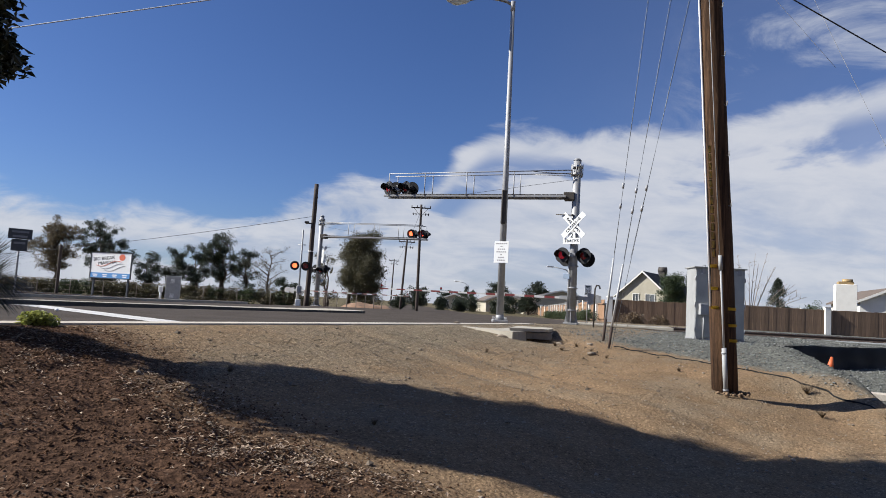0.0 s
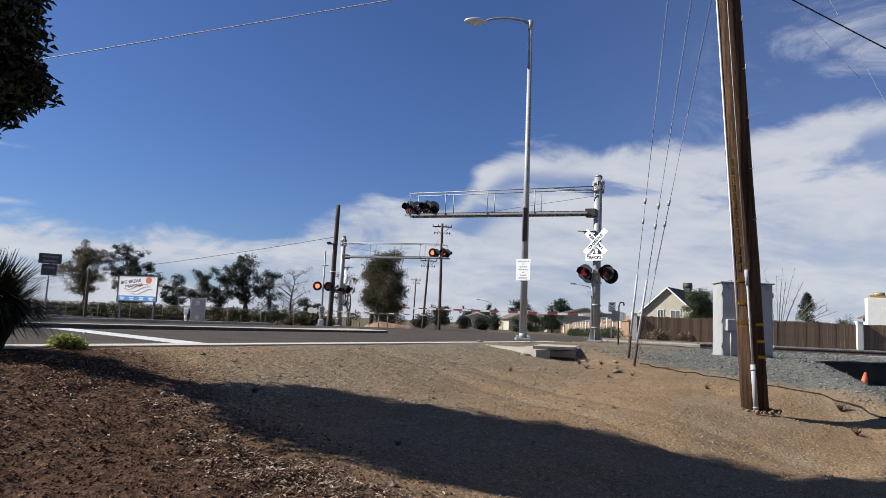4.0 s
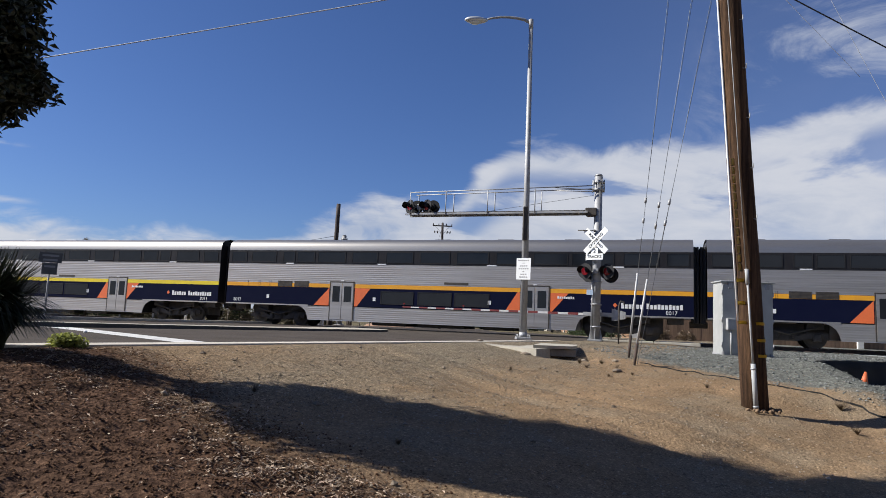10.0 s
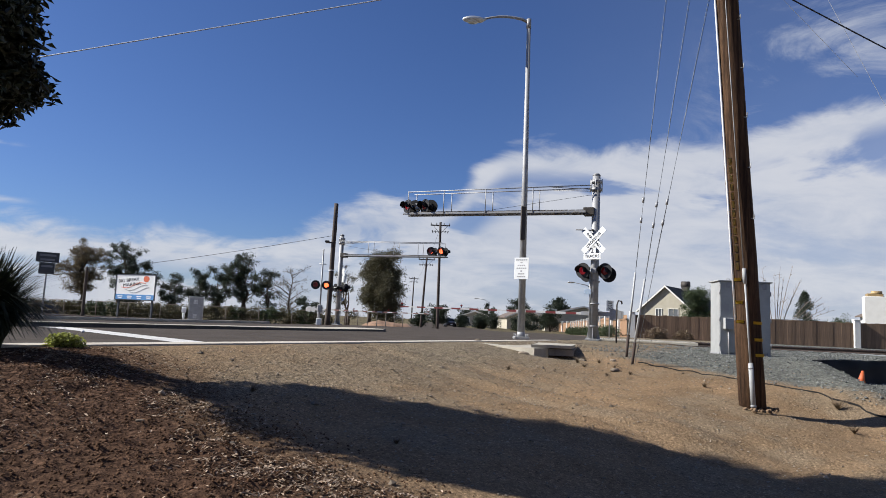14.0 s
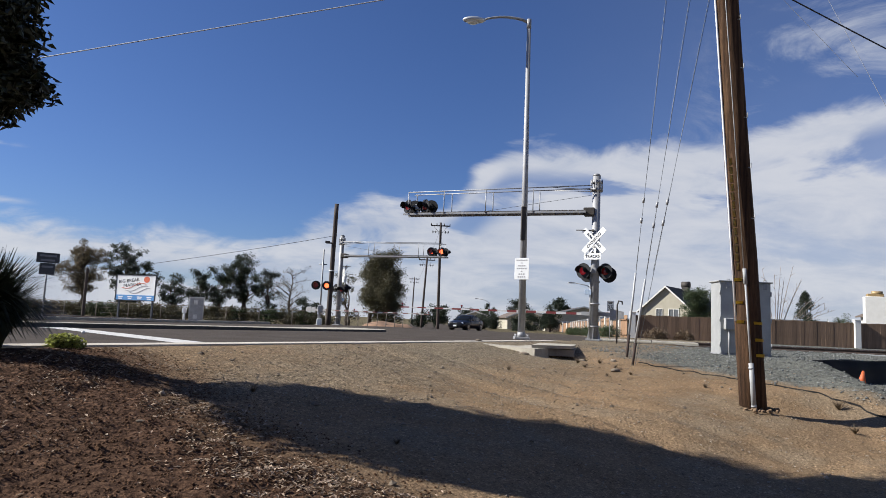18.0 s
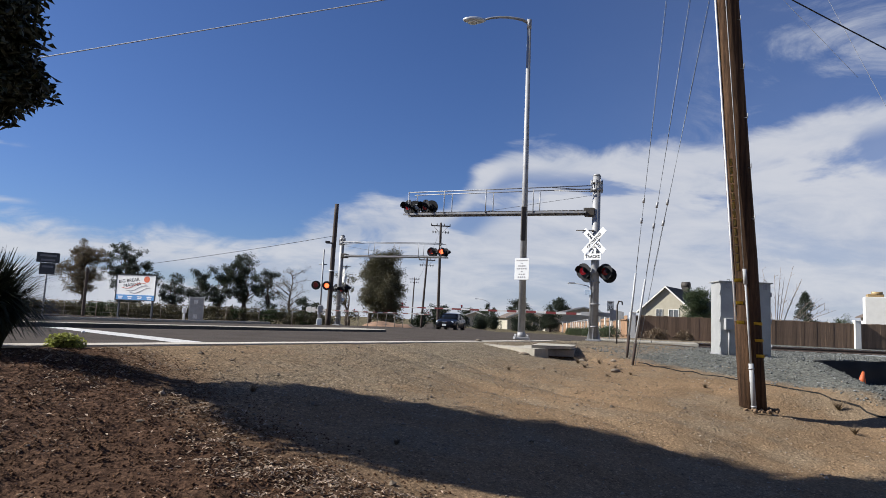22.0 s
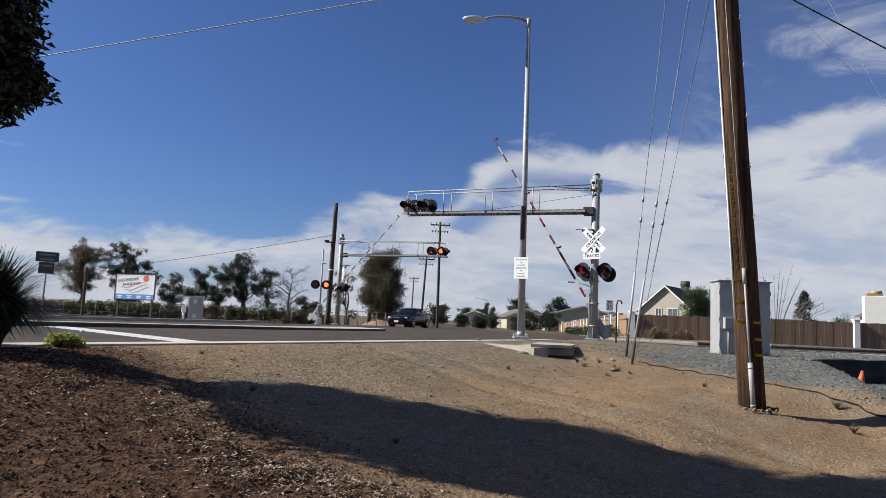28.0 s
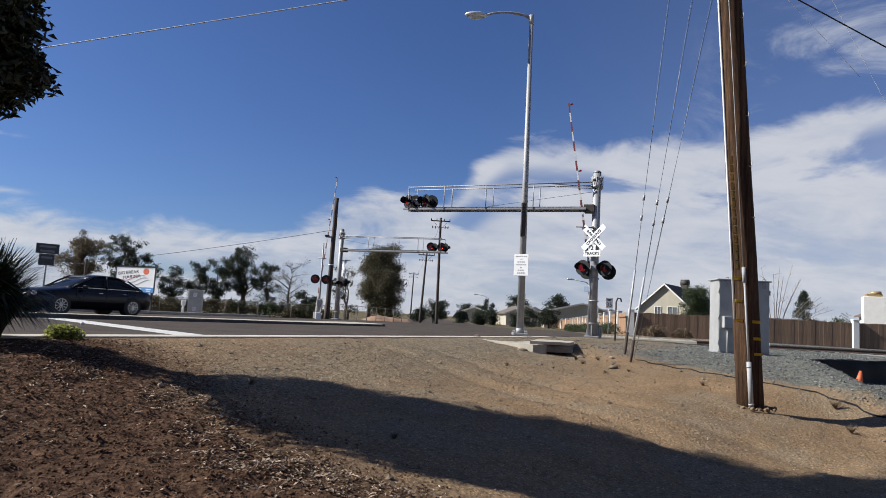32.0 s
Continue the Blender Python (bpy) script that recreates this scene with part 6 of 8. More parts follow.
# ---- plants ----
BARK = mat("grey_bark", (0.10, 0.075, 0.055), 0.9, 0, (0.055, 0.042, 0.033), 4, 0.8, 30, 0.3, 0.5, stretch=(3, 3, 0.6))
LEAF_DARK = leaf_mat("dark_leaf", (0.030, 0.042, 0.018), (0.018, 0.026, 0.012), 0.22)
LEAF_NEAR = leaf_mat("glossy_dark_leaf", (0.022, 0.030, 0.013), (0.013, 0.018, 0.009), 0.05)
LEAF_OLIVE = leaf_mat("olive_leaf", (0.105, 0.092, 0.042), (0.06, 0.056, 0.027), 0.18)
LEAF_TAN = leaf_mat("tan_leaf", (0.14, 0.105, 0.055), (0.085, 0.066, 0.036), 0.3)
LEAF_GREEN = leaf_mat("green_leaf", (0.055, 0.078, 0.026), (0.033, 0.05, 0.018), 0.25)
LEAF_LIME = leaf_mat("lime_leaf", (0.33, 0.34, 0.09), (0.16, 0.19, 0.045), 0.45)
DRY = leaf_mat("dry_brush", (0.17, 0.115, 0.065), (0.10, 0.07, 0.042), 0.2)


def leaves(name, spots, size, material, parent, rng, aspect=0.55, droop=0.3, fold=True):
    """A crown of separate small leaves round the given spots (point, radius, count)."""
    verts, faces = [], []
    for c, r, k in spots:
        for _ in range(k):
            d = Vector((rng.gauss(0, 1), rng.gauss(0, 1), rng.gauss(0, 0.8)))
            if d.length > 1.9:
                d *= 1.9 / d.length
            p = Vector(c) + d * r * 0.5
            ax = Vector((rng.gauss(0, 1), rng.gauss(0, 1), rng.gauss(-droop, 0.6))).normalized()
            sd = ax.orthogonal().normalized()
            sd.rotate(Matrix.Rotation(rng.uniform(0, 6.28), 3, ax))
            l, w = size * rng.uniform(0.7, 1.3), size * aspect * rng.uniform(0.7, 1.2)
            i = len(verts)
            n = ax.cross(sd) * (w * 0.35 if fold else 0)
            verts += [p, p + ax * l * 0.45 + sd * w / 2 + n, p + ax * l, p + ax * l * 0.45 - sd * w / 2 + n]
            faces += [(i, i + 1, i + 2), (i, i + 2, i + 3)]
    me = bpy.data.meshes.new(name)
    me.from_pydata([tuple(v) for v in verts], [], faces)
    me.materials.append(material)
    ob = new(name, me)
    ob.parent = parent
    return ob


def tree(base, height, width, label, material, seed=1, limbs=12, clump=0.5, per=26, leaf=0.16, trunk=0.16, crown_from=0.3, stems=1, bare=0.0, shape=1.0, category="tree", name="tree", twigs=5, depth=None, rise=(0.06, 0.2), power=0.6):
    """A tapered trunk, limbs that fork into twigs, and leaves in uneven clumps with gaps."""
    rng = random.Random(seed)
    root = empty(name, Matrix.Translation(base), label, category, "trees")
    bm = bmesh.new()
    spots = []
    dw = depth or width
    for s in range(stems):
        lean = Vector((rng.uniform(-0.12, 0.12), rng.uniform(-0.1, 0.1), 0)) * height
        foot = Vector((rng.uniform(-0.12, 0.12), rng.uniform(-0.1, 0.1), -0.1)) * (1 if stems > 1 else 0)
        hh = height * rng.uniform(0.78, 0.9)
        k = 6
        path = [foot + (lean + Vector((0, 0, hh))) * (i / k) + Vector((rng.gauss(0, 1), rng.gauss(0, 1), 0)) * 0.02 * height * (i > 0) for i in range(k + 1)]
        path[0].z -= 0.1
        tube(bm, path, [trunk * (1.15 - 0.95 * i / k) for i in range(k + 1)], 8)
        for j in range(limbs // stems):
            t = crown_from + (1 - crown_from) * ((j + rng.random()) / (limbs // stems))
            q = min(k - 1, int(t * k))
            o = path[q].lerp(path[q + 1], t * k - q) if q < k else path[-1]
            a = rng.uniform(0, 6.28)
            reach = (math.sin(math.pi * min(1, max(0.08, (t - crown_from * 0.6) / (1.08 - crown_from * 0.6)))) ** power) * shape
            e = o + Vector((math.cos(a) * width * 0.5 * reach, math.sin(a) * dw * 0.5 * reach, height * rng.uniform(*rise))) * rng.uniform(0.75, 1.08)
            e.z = min(e.z, height * rng.uniform(0.94, 1.0))
            mid = o.lerp(e, 0.5) + Vector((rng.gauss(0, 1), rng.gauss(0, 1), rng.gauss(0.6, 0.6))) * 0.05 * width
            r0 = trunk * 0.42 * (1.15 - 0.7 * t)
            tube(bm, [o, mid, e], [r0, r0 * 0.6, r0 * 0.22], 5)
            for m in range(twigs):
                f = rng.uniform(0.3, 1.0)
                b0 = o.lerp(mid, f * 2) if f < 0.5 else mid.lerp(e, f * 2 - 1)
                b1 = b0 + Vector((rng.gauss(0, 1), rng.gauss(0, 1), rng.gauss(0.5, 0.7))).normalized() * width * rng.uniform(0.07, 0.17)
                tube(bm, [b0, b0.lerp(b1, 0.5) + Vector((rng.gauss(0, 1), rng.gauss(0, 1), rng.gauss(0, 1))) * 0.02 * width, b1], [r0 * 0.35, r0 * 0.22, r0 * 0.1], 4)
                if bare > 0.5:
                    for _ in range(3):
                        b2 = b1 + Vector((rng.gauss(0, 1), rng.gauss(0, 1), rng.gauss(0.6, 0.6))).normalized() * width * rng.uniform(0.05, 0.11)
                        tube(bm, [b0.lerp(b1, rng.uniform(0.4, 1)), b2], [r0 * 0.14, r0 * 0.06], 3)
                if rng.random() > bare:
                    spots.append((b1, clump * rng.uniform(0.6, 1.25), int(per * rng.uniform(0.5, 1.3))))
    part("trunk", bm, BARK, root, "grey-brown trunk with forking limbs")
    if spots:
        leaves("crown", spots, leaf, material, root, rng)
    return root


def bush(base, size, label, material, seed=1, count=500, leaf=0.1, name="bush", group="bushes"):
    """A low uneven shrub: stems and many leaves."""
    rng = random.Random(seed)
    root = empty(name, Matrix.Translation(base), label, "bush", group)
    bm = bmesh.new()
    spots = []
    n = 14
    for i in range(n):
        a, q = rng.uniform(0, 6.28), math.sqrt(rng.random())
        e = Vector((math.cos(a) * q * size[0] / 2, math.sin(a) * q * size[1] / 2, size[2] * (0.45 + 0.5 * (1 - q * q)) * rng.uniform(0.8, 1.1)))
        tube(bm, [(0.1 * e.x, 0.1 * e.y, -0.05), (e.x * 0.5, e.y * 0.5, e.z * 0.6), e], [0.02, 0.012, 0.005], 4)
        spots.append((e * 0.92, size[0] * 0.22, count // n))
        spots.append((Vector((e.x, e.y, e.z * 0.45)), size[0] * 0.22, count // n // 2))
    part("stems", bm, BARK, root)
    leaves("foliage", spots, leaf, material, root, rng)
    return root


def conifer(base, height, width, label, seed):
    """A straight stem with tiers of short drooping boughs that narrow to a tip."""
    rng = random.Random(seed)
    root = empty("tree", Matrix.Translation(base), label, "tree", "trees")
    bm = bmesh.new()
    tube(bm, [(0, 0, -0.1), (0.03, 0, height * 0.5), (0, 0, height)], [0.13, 0.08, 0.015], 7)
    spots = []
    for i in range(90):
        t = (i + rng.random()) / 90
        a, r = rng.uniform(0, 6.28), width / 2 * (1 - t) ** 0.8 * rng.uniform(0.7, 1.12)
        o, e = Vector((0, 0, height * (0.06 + 0.92 * t))), Vector((math.cos(a) * r, math.sin(a) * r, height * (0.06 + 0.92 * t) + 0.12 * r))
        tube(bm, [o, e], [0.02, 0.006], 4)
        for f in (0.45, 0.75, 1.0):
            spots.append((o.lerp(e, f), 0.27, 28))
    part("trunk", bm, BARK, root)
    leaves("crown", spots, 0.15, LEAF_DARK, root, rng, 0.4)
    return root


tree((-34.0, 62, 0.5), 6.9, 3.9, "tall tree with thin tan and olive foliage behind the hedge", LEAF_TAN, 3, 40, 0.46, 84, 0.13, 0.2, 0.36, 2)
tree((-32.0, 65, 0.5), 7.1, 3.9, "open dark tree with gaps between its branches", LEAF_DARK, 8, 26, 0.40, 80, 0.14, 0.17, 0.40, 3)
tree((-29.4, 64, 0.5), 5.9, 2.9, "small open dark tree beside a sign", LEAF_DARK, 12, 16, 0.42, 70, 0.14, 0.12, 0.45, 2)
tree((-29.9, 63, 0.5), 3.0, 2.4, "low dark scrub tree behind a sign", LEAF_DARK, 14, 14, 0.4, 70, 0.14, 0.08, 0.12, 2)
tree((-26.9, 66, 0.5), 4.5, 2.4, "small dark tree with ragged foliage", LEAF_DARK, 21, 16, 0.42, 76, 0.14, 0.11, 0.2, 2)
tree((-25.0, 66, 0.5), 5.2, 2.4, "slim dark tree with ragged foliage", LEAF_DARK, 23, 18, 0.42, 76, 0.14, 0.12, 0.25, 1)
tree((-22.6, 66, 0.5), 5.1, 2.8, "ragged dark tree in a row", LEAF_DARK, 25, 20, 0.42, 76, 0.14, 0.13, 0.22, 2)
tree((-20.2, 67, 0.5), 6.9, 3.5, "tall ragged dark tree in a row", LEAF_DARK, 33, 32, 0.44, 84, 0.14, 0.18, 0.28, 2)
tree((-17.7, 66, 0.5), 5.3, 2.9, "thin dark tree at the end of a row", LEAF_DARK, 37, 16, 0.42, 64, 0.14, 0.11, 0.3, 2)
tree((-14.7, 64, 0.5), 5.7, 4.0, "nearly bare small tree with fine twigs", LEAF_TAN, 41, 24, 0.3, 8, 0.13, 0.12, 0.22, 1, bare=0.62, twigs=7)
tree((-12.7, 62, 0.5), 2.7, 2.6, "small scrubby tree beside the crossing", LEAF_DARK, 43, 16, 0.38, 60, 0.14, 0.07, 0.1, 2)
tree((-6.2, 75, 0.45), 9.0, 4.3, "large dense olive-green tree beyond the crossing", LEAF_OLIVE, 51, 60, 0.8, 150, 0.16, 0.34, 0.06, 1, twigs=6, power=0.35)
tree((-8.3, 75.5, 0.45), 8.0, 3.6, "olive-green tree with drooping boughs grown into a larger one", LEAF_OLIVE, 53, 36, 0.7, 130, 0.16, 0.24, 0.36, 1, twigs=6, rise=(-0.06, 0.1))
tree((-9.9, 69, 0.45), 6.0, 2.8, "open grey-green tree with pale stems", LEAF_OLIVE, 55, 14, 0.4, 30, 0.16, 0.12, 0.15, 3)
tree((-0.6, 85, 0.35), 3.1, 3.3, "round dark green tree beside the far road", LEAF_DARK, 61, 18, 0.5, 40, 0.22, 0.14, 0.15, 1)
tree((10.4, 160, 0.4), 4.0, 6.0, "distant broad tree among houses", LEAF_GREEN, 63, 18, 0.8, 40, 0.34, 0.2, 0.15, 1)
tree((6.3, 165, 0.4), 4.2, 4.0, "distant dark tree among houses", LEAF_DARK, 65, 14, 0.7, 36, 0.34, 0.2, 0.15, 1)
tree((18.0, 150, 0.4), 6.3, 5.5, "distant dark green tree behind a roof", LEAF_DARK, 67, 20, 0.8, 42, 0.34, 0.2, 0.2, 1)
tree((24.3, 140, 0.4), 6.9, 5.4, "distant rounded dark tree behind a roof", LEAF_DARK, 69, 22, 0.8, 46, 0.34, 0.2, 0.25, 1)
tree((18.1, 110, 0.4), 3.0, 3.7, "dark spreading tree beside a wooden fence", LEAF_DARK, 71, 20, 0.6, 40, 0.26, 0.16, 0.2, 1)
tree((29.1, 74, 0.5), 6.0, 3.6, "dense green tree against a gabled house", LEAF_GREEN, 73, 44, 0.6, 100, 0.15, 0.18, 0.08, 1)
for i, (x, y, h, w) in enumerate(((6.4, 108, 1.9, 3.0), (8.6, 112, 2.4, 3.4), (12.2, 104, 2.0, 3.2), (15.2, 112, 3.0, 3.6), (-3.2, 96, 1.9, 2.6), (3.4, 110, 1.9, 2.6), (7.6, 124, 2.6, 2.6))):
    tree((x, y, 0.4), h, w, "low dark green tree in a distant garden", LEAF_DARK, 200 + i, 16, 0.5, 34, 0.24, 0.1, 0.05, 1)
for x, h in ((13.9, 7.6), (15.0, 6.2)):
    tree((x, 200, 0.4), h, 1.3, "distant slim dark cypress", LEAF_DARK, int(h * 10), 26, 0.5, 26, 0.3, 0.12, 0.02, 1, shape=0.9, twigs=3)
tree((46.5, 76, 0.5), 3.3, 4.6, "low green tree behind the board fence", LEAF_GREEN, 87, 22, 0.5, 50, 0.16, 0.12, 0.1, 1)
conifer((34.2, 62, 0.5), 5.4, 3.6, "small dark conifer behind the board fence", 81)


def leaning_shrub(base, label, seed):
    """A fan of long bare branches that lean to one side and fork into twigs."""
    rng = random.Random(seed)
    root = empty("shrub", Matrix.Translation(base), label, "shrub")
    for k in range(13):
        a = radians(-14 + 62 * k / 12 + rng.uniform(-4, 4))
        L = rng.uniform(5.6, 8.0) * (1 - 0.12 * abs(k - 6) / 6)
        sway = rng.uniform(-0.5, 0.5)
        pts = [Vector((math.sin(a * (0.75 + 0.45 * t)) * L * t, sway * t, math.cos(a * (0.75 + 0.45 * t)) * L * t - 0.1)) for t in (0, 0.25, 0.5, 0.75, 1.0)]
        bm = bmesh.new()
        tube(bm, pts, [0.05, 0.04, 0.03, 0.02, 0.011], 5)
        for _ in range(9):
            t = rng.uniform(0.4, 1.0)
            i = min(3, int(t * 4))
            o = pts[i].lerp(pts[i + 1], t * 4 - i)
            e = o + Vector((rng.uniform(-0.3, 0.6), rng.uniform(-0.4, 0.4), rng.uniform(0.1, 0.7))) * rng.uniform(0.6, 1.2)
            tube(bm, [o, o.lerp(e, 0.5) + Vector((0, 0, 0.05)), e], [0.014, 0.011, 0.006], 3)
        part("branch", bm, PALE_TWIG, root)
    return root


PALE_TWIG = mat("pale_twig", (0.30, 0.25, 0.20), 0.85, 0, (0.2, 0.165, 0.13), 6, 0.7, 40, 0.1, 0.1)
leaning_shrub((27.9, 55, 0.6), "bare leaning shrub with long pale branches behind the fence", 85)

# vines on wire along the far side, and dry brush
VINE_POST = mat("grey_post", (0.2, 0.17, 0.14), 0.9)


def vine_row():
    rng = random.Random(11)
    n = 34
    for i in range(n):
        t = i / (n - 1)
        x, y = -37 + 27.2 * t, 56.5 - 1.5 * t
        z = 0.52
        h = 0.95 + 0.30 * t
        root = empty("vine", Matrix.Translation((x, y, z)), "brown-green grape vine trained on a wire fence", "vine", "vines")
        bm = bmesh.new()
        tube(bm, [(0, 0, -0.1), (rng.uniform(-0.1, 0.1), 0, h * 0.5), (0, 0, h * 0.85)], [0.05, 0.04, 0.03], 5)
        part("stem", bm, BARK, root)
        spots = [((rng.uniform(-0.55, 0.55), rng.uniform(-0.3, 0.3), rng.uniform(0.1, h + 0.15)), 0.36, 60) for _ in range(18)]
        leaves("foliage", spots, 0.12, (LEAF_OLIVE, LEAF_OLIVE, LEAF_TAN, LEAF_GREEN)[int(rng.random() * 4)], root, rng, 0.8)


vine_row()


def chain_fence(a, b, h, label, gap=2.6):
    """Thin posts with a top rail and a few strands between them."""
    a, b = Vector(a), Vector(b)
    root = empty("wire_fence", Matrix.Translation(a), label, "fence", "wire fences")
    d = b - a
    n = max(2, int(d.length / gap))
    for i in range(n + 1):
        bm = bmesh.new()
        p = d * i / n
        bar(bm, p + Vector((0, 0, -0.15)), p + Vector((0, 0, h + 0.05)), 0.032, n=8)
        part("post", bm, VINE_POST, root)
    for z in (h, h * 0.66, h * 0.33, 0.1):
        bm = bmesh.new()
        bar(bm, Vector((0, 0, z)), d + Vector((0, 0, z)), 0.02 if z == h else 0.007, n=6)
        part("rail" if z == h else "strand", bm, VINE_POST, root)
    return root


chain_fence((-36, 53.6, 0.55), (-9.2, 52.0, 0.62), 1.25, "low grey wire fence with a top rail in front of vines")
chain_fence((-8.9, 50.5, 0.7), (-3.6, 60.5, 0.55), 1.35, "grey chain fence beside the far road", 1.4)
for i, (x, y, s, c) in enumerate(((13.2, 40.5, 1.0, 190), (14.9, 40.5, 0.85, 170), (30.5, 37, 0.5, 60))):
    bush((x, y, 1.0), (s * 1.5, s * 0.9, s * 0.72), "dry brown tumbleweed bush beside the track", DRY, 30 + i, c * 3, 0.13)
for i in range(9):
    t = i / 8
    bush((11.6 + 6.0 * t, 45.5 + 45 * t, 0.82 - 0.35 * t), (1.5, 1.2, 0.95), "clipped dark green hedge shrub below a fence", LEAF_GREEN, 50 + i, 700, 0.12)

# dirt heap on the far verge
bm = bmesh.new()
bmesh.ops.create_uvsphere(bm, u_segments=32, v_segments=16, radius=1.0, matrix=Matrix.Diagonal((2.8, 2.0, 0.85, 1)))
for v in bm.verts:
    v.co += Vector((0, 0, 0.25 * noise.noise(v.co * 1.1))) + v.co.normalized() * 0.12 * noise.noise(v.co * 2.5)
heap = part("earth_mound", bm, mat("red_dirt", (0.26, 0.155, 0.095), 0.95, 0, (0.18, 0.11, 0.07), 2, 0.8, 20, 0.2, 0.5), smooth=True)
heap.location = (-5.4, 66, 0.35)
tagged(heap, "low mound of bare reddish dirt beside the road", "mound")


# ---- fences and houses beyond the track ----
FENCE_WOOD = mat("brown_fence_board", (0.200, 0.128, 0.080), 0.85, 0, (0.130, 0.085, 0.056), 2, 0.8, 24, 0.2, 0.3, stretch=(8, 8, 0.6), island=0.22)
FENCE_RED = mat("red_fence_board", (0.30, 0.175, 0.095), 0.85, 0, (0.22, 0.13, 0.072), 2, 0.8, 24, 0.2, 0.3, stretch=(8, 8, 0.6), island=0.18)
STUCCO_W = mat("white_stucco", (0.74, 0.72, 0.66), 0.9, 0, (0.64, 0.62, 0.56), 1.5, 0.7, 40, 0.06, 0.3)
STUCCO_B = mat("beige_stucco", (0.43, 0.39, 0.30), 0.9, 0, (0.36, 0.325, 0.245), 1.2, 0.7, 40, 0.06, 0.3)
ROOF_GREY = mat("grey_shingle", (0.07, 0.064, 0.058), 0.9, 0, (0.045, 0.042, 0.038), 2.5, 0.8, 16, 0.25, 0.5, stretch=(1, 1, 3))
ROOF_TAN = mat("tan_shingle", (0.15, 0.115, 0.09), 0.9, 0, (0.105, 0.082, 0.064), 2.5, 0.8, 16, 0.25, 0.5)
GLASS_HOUSE = mat("house_glass", (0.10, 0.11, 0.12), 0.1, 0, (0.16, 0.16, 0.15), 1.5, 0.6, 20, 0.03, 0)
BOARD = None


def board_fence(a, b, h, label, pillars=(), wood=None, width=0.26):
    """Upright boards between rendered pillars."""
    global BOARD
    a, b = Vector(a), Vector(b)
    d = b - a
    root = empty("board_fence", Matrix.Translation(a) @ Matrix.Rotation(math.atan2(d.y, d.x), 4, "Z"), label, "fence", "board fences")
    L = math.hypot(d.x, d.y)
    bm = bmesh.new()
    for z in (0.35, h - 0.3):
        box(bm, (L / 2, 0.06, z), (L, 0.05, 0.09))
    part("rail", bm, wood or FENCE_WOOD, root)
    bm = bmesh.new()
    box(bm, (0, 0, h / 2), (width - 0.002, 0.028, h), bevel=0.008)
    one = part("board", bm, wood or FENCE_WOOD, root)
    n = int(L / width)
    rng = random.Random(n)
    one.location = (width / 2, 0, 0)
    for i in range(1, n):
        x = (i + 0.5) * width
        if any(abs(x - p) < 0.1 for p in pillars):
            continue
        o = new("board", one.data)
        o.parent = root
        o.location = (x, rng.uniform(-0.006, 0.006), rng.uniform(-0.025, 0.02) + d.z * x / L)
    for p in pillars:
        bm = bmesh.new()
        box(bm, (p, 0, (h + 0.1) / 2 + d.z * p / L), (0.38, 0.36, h + 0.2), bevel=0.02)
        box(bm, (p, 0, h + 0.18 + d.z * p / L), (0.44, 0.42, 0.07), bevel=0.02)
        part("pillar", bm, STUCCO_W, root, "pale rendered pillar")
    return root


board_fence((13.3, 46.0, 0.84), (36.5, 42.4, 0.98), 1.78, "weathered brown board fence with pale pillars behind the track", (0.0, 14.45))
board_fence((13.1, 46.6, 0.84), (21.6, 110, 0.42), 1.75, "reddish board fence with pale pillars along the far road", tuple(np.arange(3.5, 64, 4.6)), FENCE_RED, 0.42)
board_fence((21.7, 110.5, 0.42), (22.6, 175, 0.42), 1.75, "distant reddish board fence with pale pillars", tuple(np.arange(3.5, 64, 4.6)), FENCE_RED, 0.6)


def gable_house(m, w, l, eave, ridge, wall, roof, label, windows=(), vent=None, side_windows=()):
    """A house whose gable end looks along -y; its ridge runs along y."""
    root = empty("house", m, label, "house", "houses")
    bm = bmesh.new()
    prism(bm, [(-w / 2, -0.3), (w / 2, -0.3), (w / 2, eave), (0, ridge - 0.12), (-w / 2, eave)], 0, l, axis="y")
    part("wall", clean(bm), wall, root)
    ov = 0.45
    k = (ridge - eave) / (w / 2)
    for s in (-1, 1):
        bm = bmesh.new()
        prism(bm, [(0, ridge), (s * (w / 2 + ov), eave - k * ov), (s * (w / 2 + ov), eave - k * ov - 0.16), (0, ridge - 0.16)], -ov, l + ov, axis="y")
        r = part("roof", clean(bm), roof, root)
        bm = bmesh.new()
        prism(bm, [(0, ridge + 0.03), (s * (w / 2 + ov + 0.02), eave - k * (ov + 0.02) + 0.03), (s * (w / 2 + ov + 0.02), eave - k * ov - 0.24), (0, ridge - 0.24)], -ov - 0.06, -ov + 0.0, axis="y")
        part("fascia", clean(bm), STUCCO_W, r, "white roof edge board")
    for x, z, ww, hh in windows:
        bm = bmesh.new()
        for c, sz in (((x, -0.05, z + hh / 2), (ww + 0.16, 0.1, 0.08)), ((x, -0.05, z - hh / 2), (ww + 0.16, 0.12, 0.08)), ((x - ww / 2, -0.05, z), (0.08, 0.1, hh)), ((x + ww / 2, -0.05, z), (0.08, 0.1, hh)), ((x, -0.05, z), (0.05, 0.08, hh))):
            box(bm, c, sz)
        wf = part("window", bm, STUCCO_W, root)
        bm = bmesh.new()
        box(bm, (x, -0.015, z), (ww, 0.03, hh))
        part("pane", bm, GLASS_HOUSE, wf)
    if vent:
        bm = bmesh.new()
        x, y, z = vent
        bar(bm, (x - 0.55, y, z), (x + 0.6, y, z), 0.52, n=18)
        box(bm, (x, y, z - 0.6), (0.9, 0.8, 0.8))
        part("roof_cowl", bm, DARKSTEEL, root, "dark round roof cowl")
    return root


